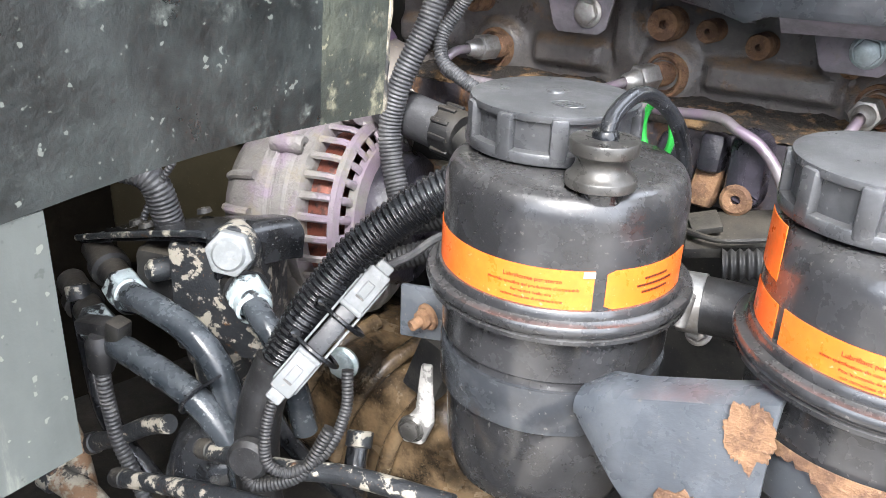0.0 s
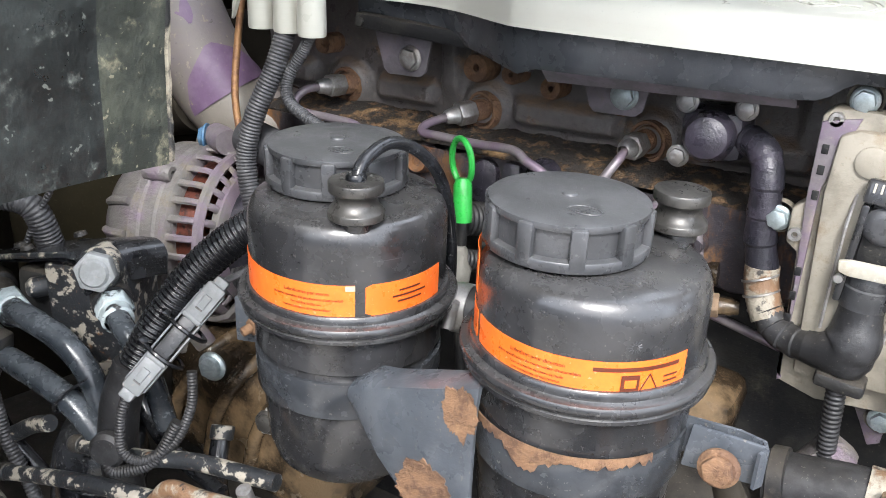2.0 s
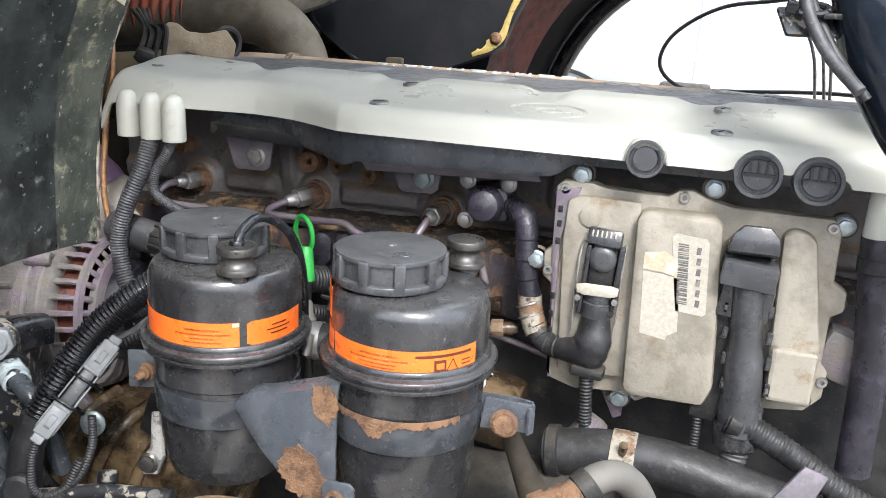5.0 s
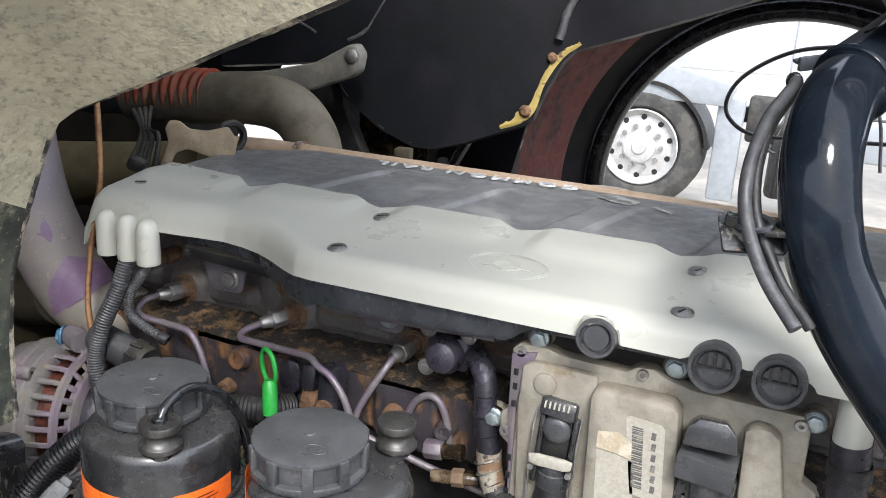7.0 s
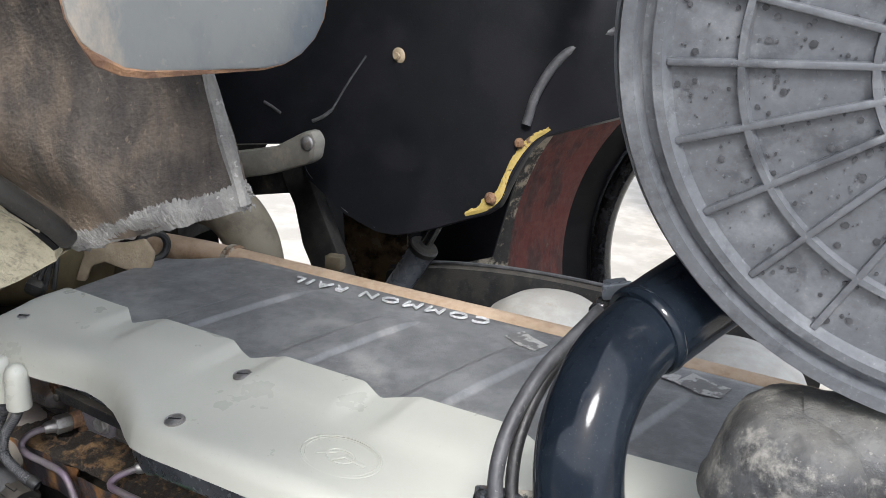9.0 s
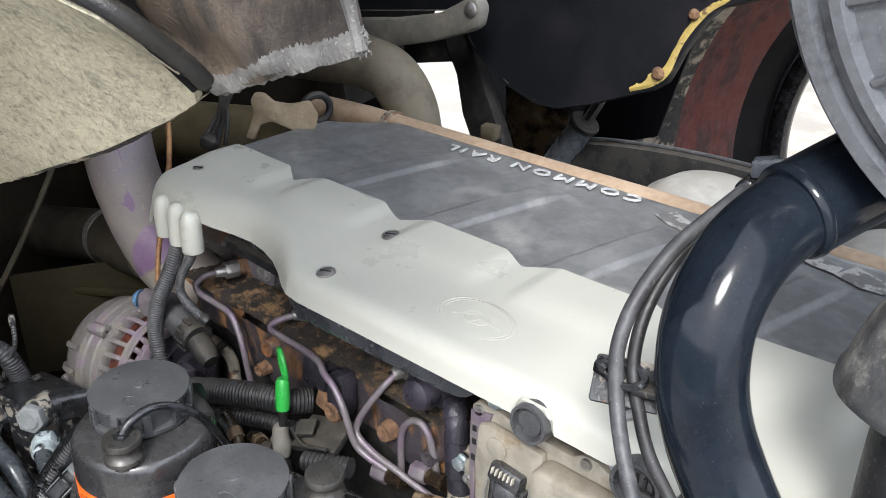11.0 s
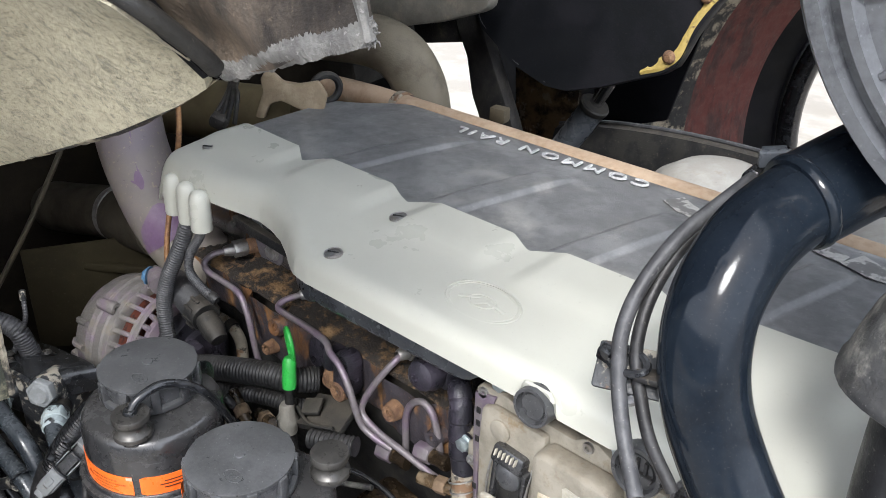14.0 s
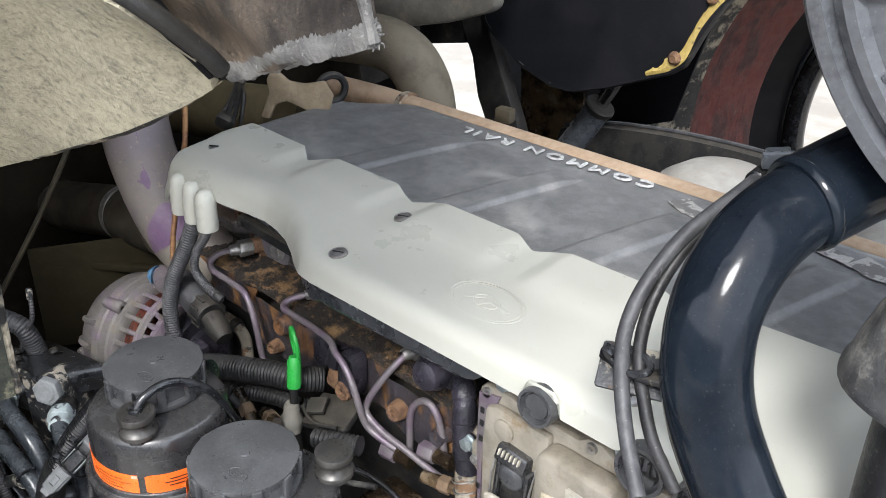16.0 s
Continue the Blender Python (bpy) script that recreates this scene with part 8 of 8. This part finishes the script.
air_pipe()
for k, (pts, r) in enumerate((
    ([(0.3570, 0.0283, 1.5809), (0.3592, -0.0005, 1.5806), (0.3547, -0.0223, 1.5728), (0.3496, -0.0428, 1.5634), (0.3459, -0.0624, 1.5491), (0.3444, -0.0779, 1.5335), (0.3457, -0.0884, 1.5172), (0.3498, -0.0944, 1.5037), (0.3569, -0.1016, 1.4888), (0.3693, -0.1120, 1.4714), (0.3879, -0.1265, 1.4532)], 0.0043),
    ([(0.3620, 0.0078, 1.5780), (0.3567, -0.0165, 1.5699), (0.3516, -0.0376, 1.5595), (0.3491, -0.0535, 1.5469), (0.3487, -0.0681, 1.5312), (0.3511, -0.0789, 1.5153), (0.3555, -0.0857, 1.5022), (0.3641, -0.0917, 1.4873), (0.3771, -0.0984, 1.4678), (0.3961, -0.1013, 1.4462)], 0.0037),
)):
    t = thing("breather_hose", pts[4], "slim grey-black rubber hose tied along the pipe", "hose", "hoses along the air pipe")
    part("hose", tube(pts, r, 14), "conduit" if k == 0 else "rubber", t)
    part("end_cuff", lathe([(r, 0), (r * 1.35, 0.001), (r * 1.35, 0.014), (r, 0.015)], pts[0], Vector(pts[1]) - Vector(pts[0]), 18), "gloss", t, "black end cuff")
tie = thing("cable_tie", (0.348, -0.1, 1.487), "black cable tie round both hoses", "cable tie")
tm = bmesh.new()
sweep(tm, [Vector((0.3527, -0.0900, 1.5030)) + Vector((0.0115 * math.cos(a), 0.0062 * math.sin(a), 0.0065 * math.sin(a) * 0.5)) for a in [2 * math.pi * k / 30 for k in range(31)]], [0.0024] * 31, 8, False)
part("strap", tm, "gloss", tie)
part("tie_head", block((0.3404, -0.0930, 1.5039), (0.008, 0.007, 0.008), (10, 10, 0), 0.0012), "gloss", tie)


def felt_panel():
    t = thing("sound_liner", (0.25, -0.24, 1.66), "dusty black felt sound liner with frayed edge", "liner")
    tip, fib = Vector((0.2465, -0.254, 1.6695)), Vector((0.3325, -0.258, 1.701))
    top_l, top_r = Vector((0.03, -0.262, 1.755)), Vector((0.292, -0.272, 1.87))
    rnd = random.Random(9)

    def skin(k0, k1, n, lift, rough_edge):
        rows = []
        for i in range(31):
            f = i / 30
            a, b = tip.lerp(fib, f), top_l.lerp(top_r, f)
            row = []
            for k in range(n + 1):
                g = k0 + (k1 - k0) * k / n
                p = a.lerp(b, g) + Vector((0, 0.004 * math.sin(7 * f + 9 * g) - lift, 0))
                if k == 0 and rough_edge:
                    p.z -= 0.0025 * rnd.random()
                row.append(p)
            rows.append(row)
        return sheet(rows, 0.004)
    part("felt", skin(0.0, 1.0, 16, 0.0, False), "fibre", t, "dusty black felt")
    rows = []
    for i in range(221):
        f = i / 220
        a, b = tip.lerp(fib, f), top_l.lerp(top_r, f)
        wide = 0.046 + 0.020 * noise.noise(Vector((9 * f, 1, 0))) + 0.009 * noise.noise(Vector((60 * f, 2, 0))) * 0.5 + 0.003 * rnd.random()
        low = -0.012 + 0.010 * noise.noise(Vector((14 * f, 4, 0))) + 0.002 * noise.noise(Vector((70 * f, 5, 0)))
        rows.append([a.lerp(b, low + (wide - low) * k / 6) + Vector((0, 0.004 * math.sin(7 * f + 9 * (low + (wide - low) * k / 6)) - 0.0036 - 0.0016 * math.sin(math.pi * k / 6) + 0.0006 * rnd.random(), 0)) for k in range(7)])
    part("frayed_edge", sheet(rows, 0.004), "felt_edge", t, "grey frayed edge band", sharp=80)
    side = bmesh.new()
    line = [fib.lerp(top_r, 0.9 * k / 30) + Vector((0.001, -0.001, 0)) for k in range(31)]
    sweep(side, line, [0.0016 + 0.001 * rnd.random() for _ in line], 6)
    part("cut_side", side, "felt_edge", t)
    bm = bmesh.new()
    for k in range(90):
        p = fib + Vector((rnd.uniform(-0.0012, 0.0008), rnd.uniform(-0.0015, 0.0015), rnd.uniform(-0.001, 0.006)))
        q = p + Vector((rnd.uniform(0, 0.0022), rnd.uniform(-0.0015, 0.0015), rnd.uniform(-0.0022, 0.0008)))
        sweep(bm, [p, p.lerp(q, 0.5) + Vector((rnd.uniform(0, 0.001), 0, rnd.uniform(0, 0.001))), q], [0.0005, 0.0004, 0.0002], 5)
    part("frayed_threads", bm, "felt_edge", t, "pale torn threads", kind="stuff")
    return t


felt_panel()

rp = thing("steel_flap", (0.347, -0.287, 1.75), "mud-stained grey steel flap with rusty edge", "steel plate")
o = rounded(0.0705, 0.125, 0.019)
flap_at = facing((0.3481, -0.2853, 1.8077), (0.93, -0.36, -0.05))
part("flap_plate", plate(o, 0.003, flap_at, 0.001), "rplate", rp)
rim = bmesh.new()
rng = random.Random(4)
round_rim = [flap_at @ Vector((u, v, 0.0015)) for u, v in o]
sweep(rim, round_rim + round_rim[:1], [0.0003 + (0.0022 if u < -0.01 else 0.0005) * rng.random() ** 2 for u, _ in o + o[:1]], 6, False)
part("rusty_rim", rim, "rust", rp, "flaking rusty rim")

bar = thing("steel_bracket", (0.37, -0.23, 1.775), "pale bare steel bracket fixed to the flap", "bracket")
part("bracket_leg", plate([(-0.036, 0.030), (-0.036, 0.003), (-0.033, 0.000), (0.030, -0.008), (0.036, -0.004), (0.036, 0.030)], 0.004, facing((0.379, -0.226, 1.788), (0, -1, -0.3)), 0.001), "palesteel", bar)

# ---------------------------------------------------------------- parked truck
def parked_truck():
    t = thing("parked_truck", (-0.8, 6.6, -0.06), "white parked truck with silver wheel and grey side skirt", "truck")
    c, ax = Vector((-0.90, 6.25, 0.415)), Vector((0, -1, 0))
    w = part("wheel", lathe([(0.30, 0.06), (0.33, 0.10), (0.40, 0.115), (0.455, 0.09), (0.49, 0.04), (0.49, -0.2), (0.3, -0.2)], c, ax, 64), "tyre", t, "dusty black tyre")
    part("rim", lathe([(0.305, 0.09), (0.295, 0.10), (0.28, 0.06), (0.25, 0.035), (0.20, 0.05), (0.13, 0.06), (0.125, 0.09), (0.10, 0.10), (0.06, 0.10), (0.05, 0.12), (0, 0.12)], c, ax, 48), "rim", w, "silver steel rim")
    for k in range(10):
        a = 2 * math.pi * k / 10
        q = c + Vector((0.165 * math.cos(a), 0, 0.165 * math.sin(a)))
        part("wheel_nut", lathe([(0, 0.085), (0.018, 0.085), (0.022, 0.05)], q, ax, 8), "steel", w)
        q = c + Vector((0.235 * math.cos(a + 0.3), 0, 0.235 * math.sin(a + 0.3)))
        part("rim_hole", lathe([(0, 0.046), (0.022, 0.046), (0.024, 0.03)], q, ax, 12), "dark", w)
    guard = bmesh.new()
    rows = []
    for i in range(25):
        a = radians(5 + 165 * i / 24)
        d = Vector((math.cos(a), 0, math.sin(a)))
        rows.append([c + d * 0.505 + Vector((0, -0.12, 0)), c + d * 0.535 + Vector((0, -0.12, 0)), c + d * 0.535 + Vector((0, 0.3, 0))])
    part("mudguard", sheet(rows, 0.02), "dark", t, "black mudguard")
    part("cab_side", plate([(-3.2, 0.85), (-0.28, 0.80), (-0.22, 0.95), (-0.75, 1.08), (-0.9, 1.25), (-0.9, 3.0), (-3.2, 3.0)], 0.05, facing((0, 6.2, 0), (0, -1, 0)), 0.01), "greyside", t, "pale grey cab side")
    part("white_panel", plate([(-0.85, 1.0), (6, 1.05), (6, 3.4), (-0.85, 3.4)], 0.05, facing((0, 6.9, 0), (0, -1, 0)), 0.01), "white", t, "white body side")
    part("side_skirt", block((-0.25, 6.25, 0.46), (0.20, 0.08, 0.80), (0, 0, 0), 0.02), "greyside", t, "grey side skirt")
    part("fuel_tank", block((0.22, 6.35, 0.37), (0.30, 0.3, 0.48), (0, 0, 0), 0.05), "dark", t, "dark ribbed tank")
    part("chassis_rail", block((2.0, 6.5, 0.72), (4.4, 0.1, 0.12), (0, 0, 0), 0.01), "dark", t)
    part("marker_lamp", block((0.3, 6.28, 0.80), (0.09, 0.03, 0.04), (0, 0, 0), 0.006), "yellow", t, "yellow side marker")
    part("exhaust_pipe", tube([(0.12, 6.3, 0.9), (0.12, 6.3, 1.4), (0.12, 6.3, 2.2)], 0.008, 12), "greyside", t)
    part("valve_frame", block((0.06, 6.42, 0.70), (0.40, 0.12, 0.36), (0, 0, 0), 0.03), "tyre", t, "dark valve bracket")
    part("air_valve", lathe([(0, -0.12), (0.07, -0.12), (0.075, 0.0), (0.055, 0.05), (0, 0.06)], (0.06, 6.28, 0.74), (0.2, -1, 0.2), 24), "greyside", t, "grey round air valve")
    for k in range(3):
        part("air_hose", tube([(-0.05 + 0.06 * k, 6.30, 0.60), (-0.02 + 0.07 * k, 6.22, 0.48 + 0.04 * k), (0.06 + 0.06 * k, 6.22, 0.50), (0.12 + 0.05 * k, 6.3, 0.66)], 0.012, 10), "rubber", t)
    part("valve_box", block((0.7, 6.4, 0.62), (0.5, 0.2, 0.3), (0, 0, 0), 0.03), "greyside", t)
    for x, z in ((0.15, 0.3), (0.29, 0.3)):
        part("tank_rib", block((x, 6.195, 0.38), (0.02, 0.02, 0.42), (0, 0, 0), 0.005), "dark", t)
    t.location.x -= 0.07
    return t


parked_truck()
air = thing("air_line", (0.3, 1.2, 1.5), "black coiled air line hanging outside", "hose")
part("hose", tube([(1.25, 1.425, 1.80), (0.85, 1.7, 1.62), (0.62, 1.85, 1.56), (0.42, 1.9, 1.52), (0.26, 1.9, 1.49), (0.14, 1.9, 1.41), (0.11, 1.9, 1.32), (0.18, 1.9, 1.26), (0.32, 1.9, 1.26), (0.6, 1.85, 1.28), (0.9, 1.7, 1.28), (1.25, 1.425, 1.32)], 0.006, 10), "rubber", air)
part("end_union", lathe([(0, 0), (0.012, 0), (0.012, 0.03), (0, 0.03)], (1.25, 1.425, 1.80), (-0.6, 0.5, -0.3), 14), "steel", air, "steel hose union")
for pts, k in (((( 0.439, 1.3, 1.484), (0.475, 1.3, 1.404), (0.494, 1.3, 1.300)), 0), (((0.461, 1.3, 1.491), (0.492, 1.3, 1.41), (0.513, 1.3, 1.30)), 1), (((0.475, 1.3, 1.504), (0.508, 1.3, 1.41), (0.524, 1.3, 1.30)), 2)):
    t = thing("air_line", pts[-1], "thin grey-black air line hanging outside", "hose", "thin air lines")
    part("hose", tube(list(pts), 0.0035, 8), "conduit", t)
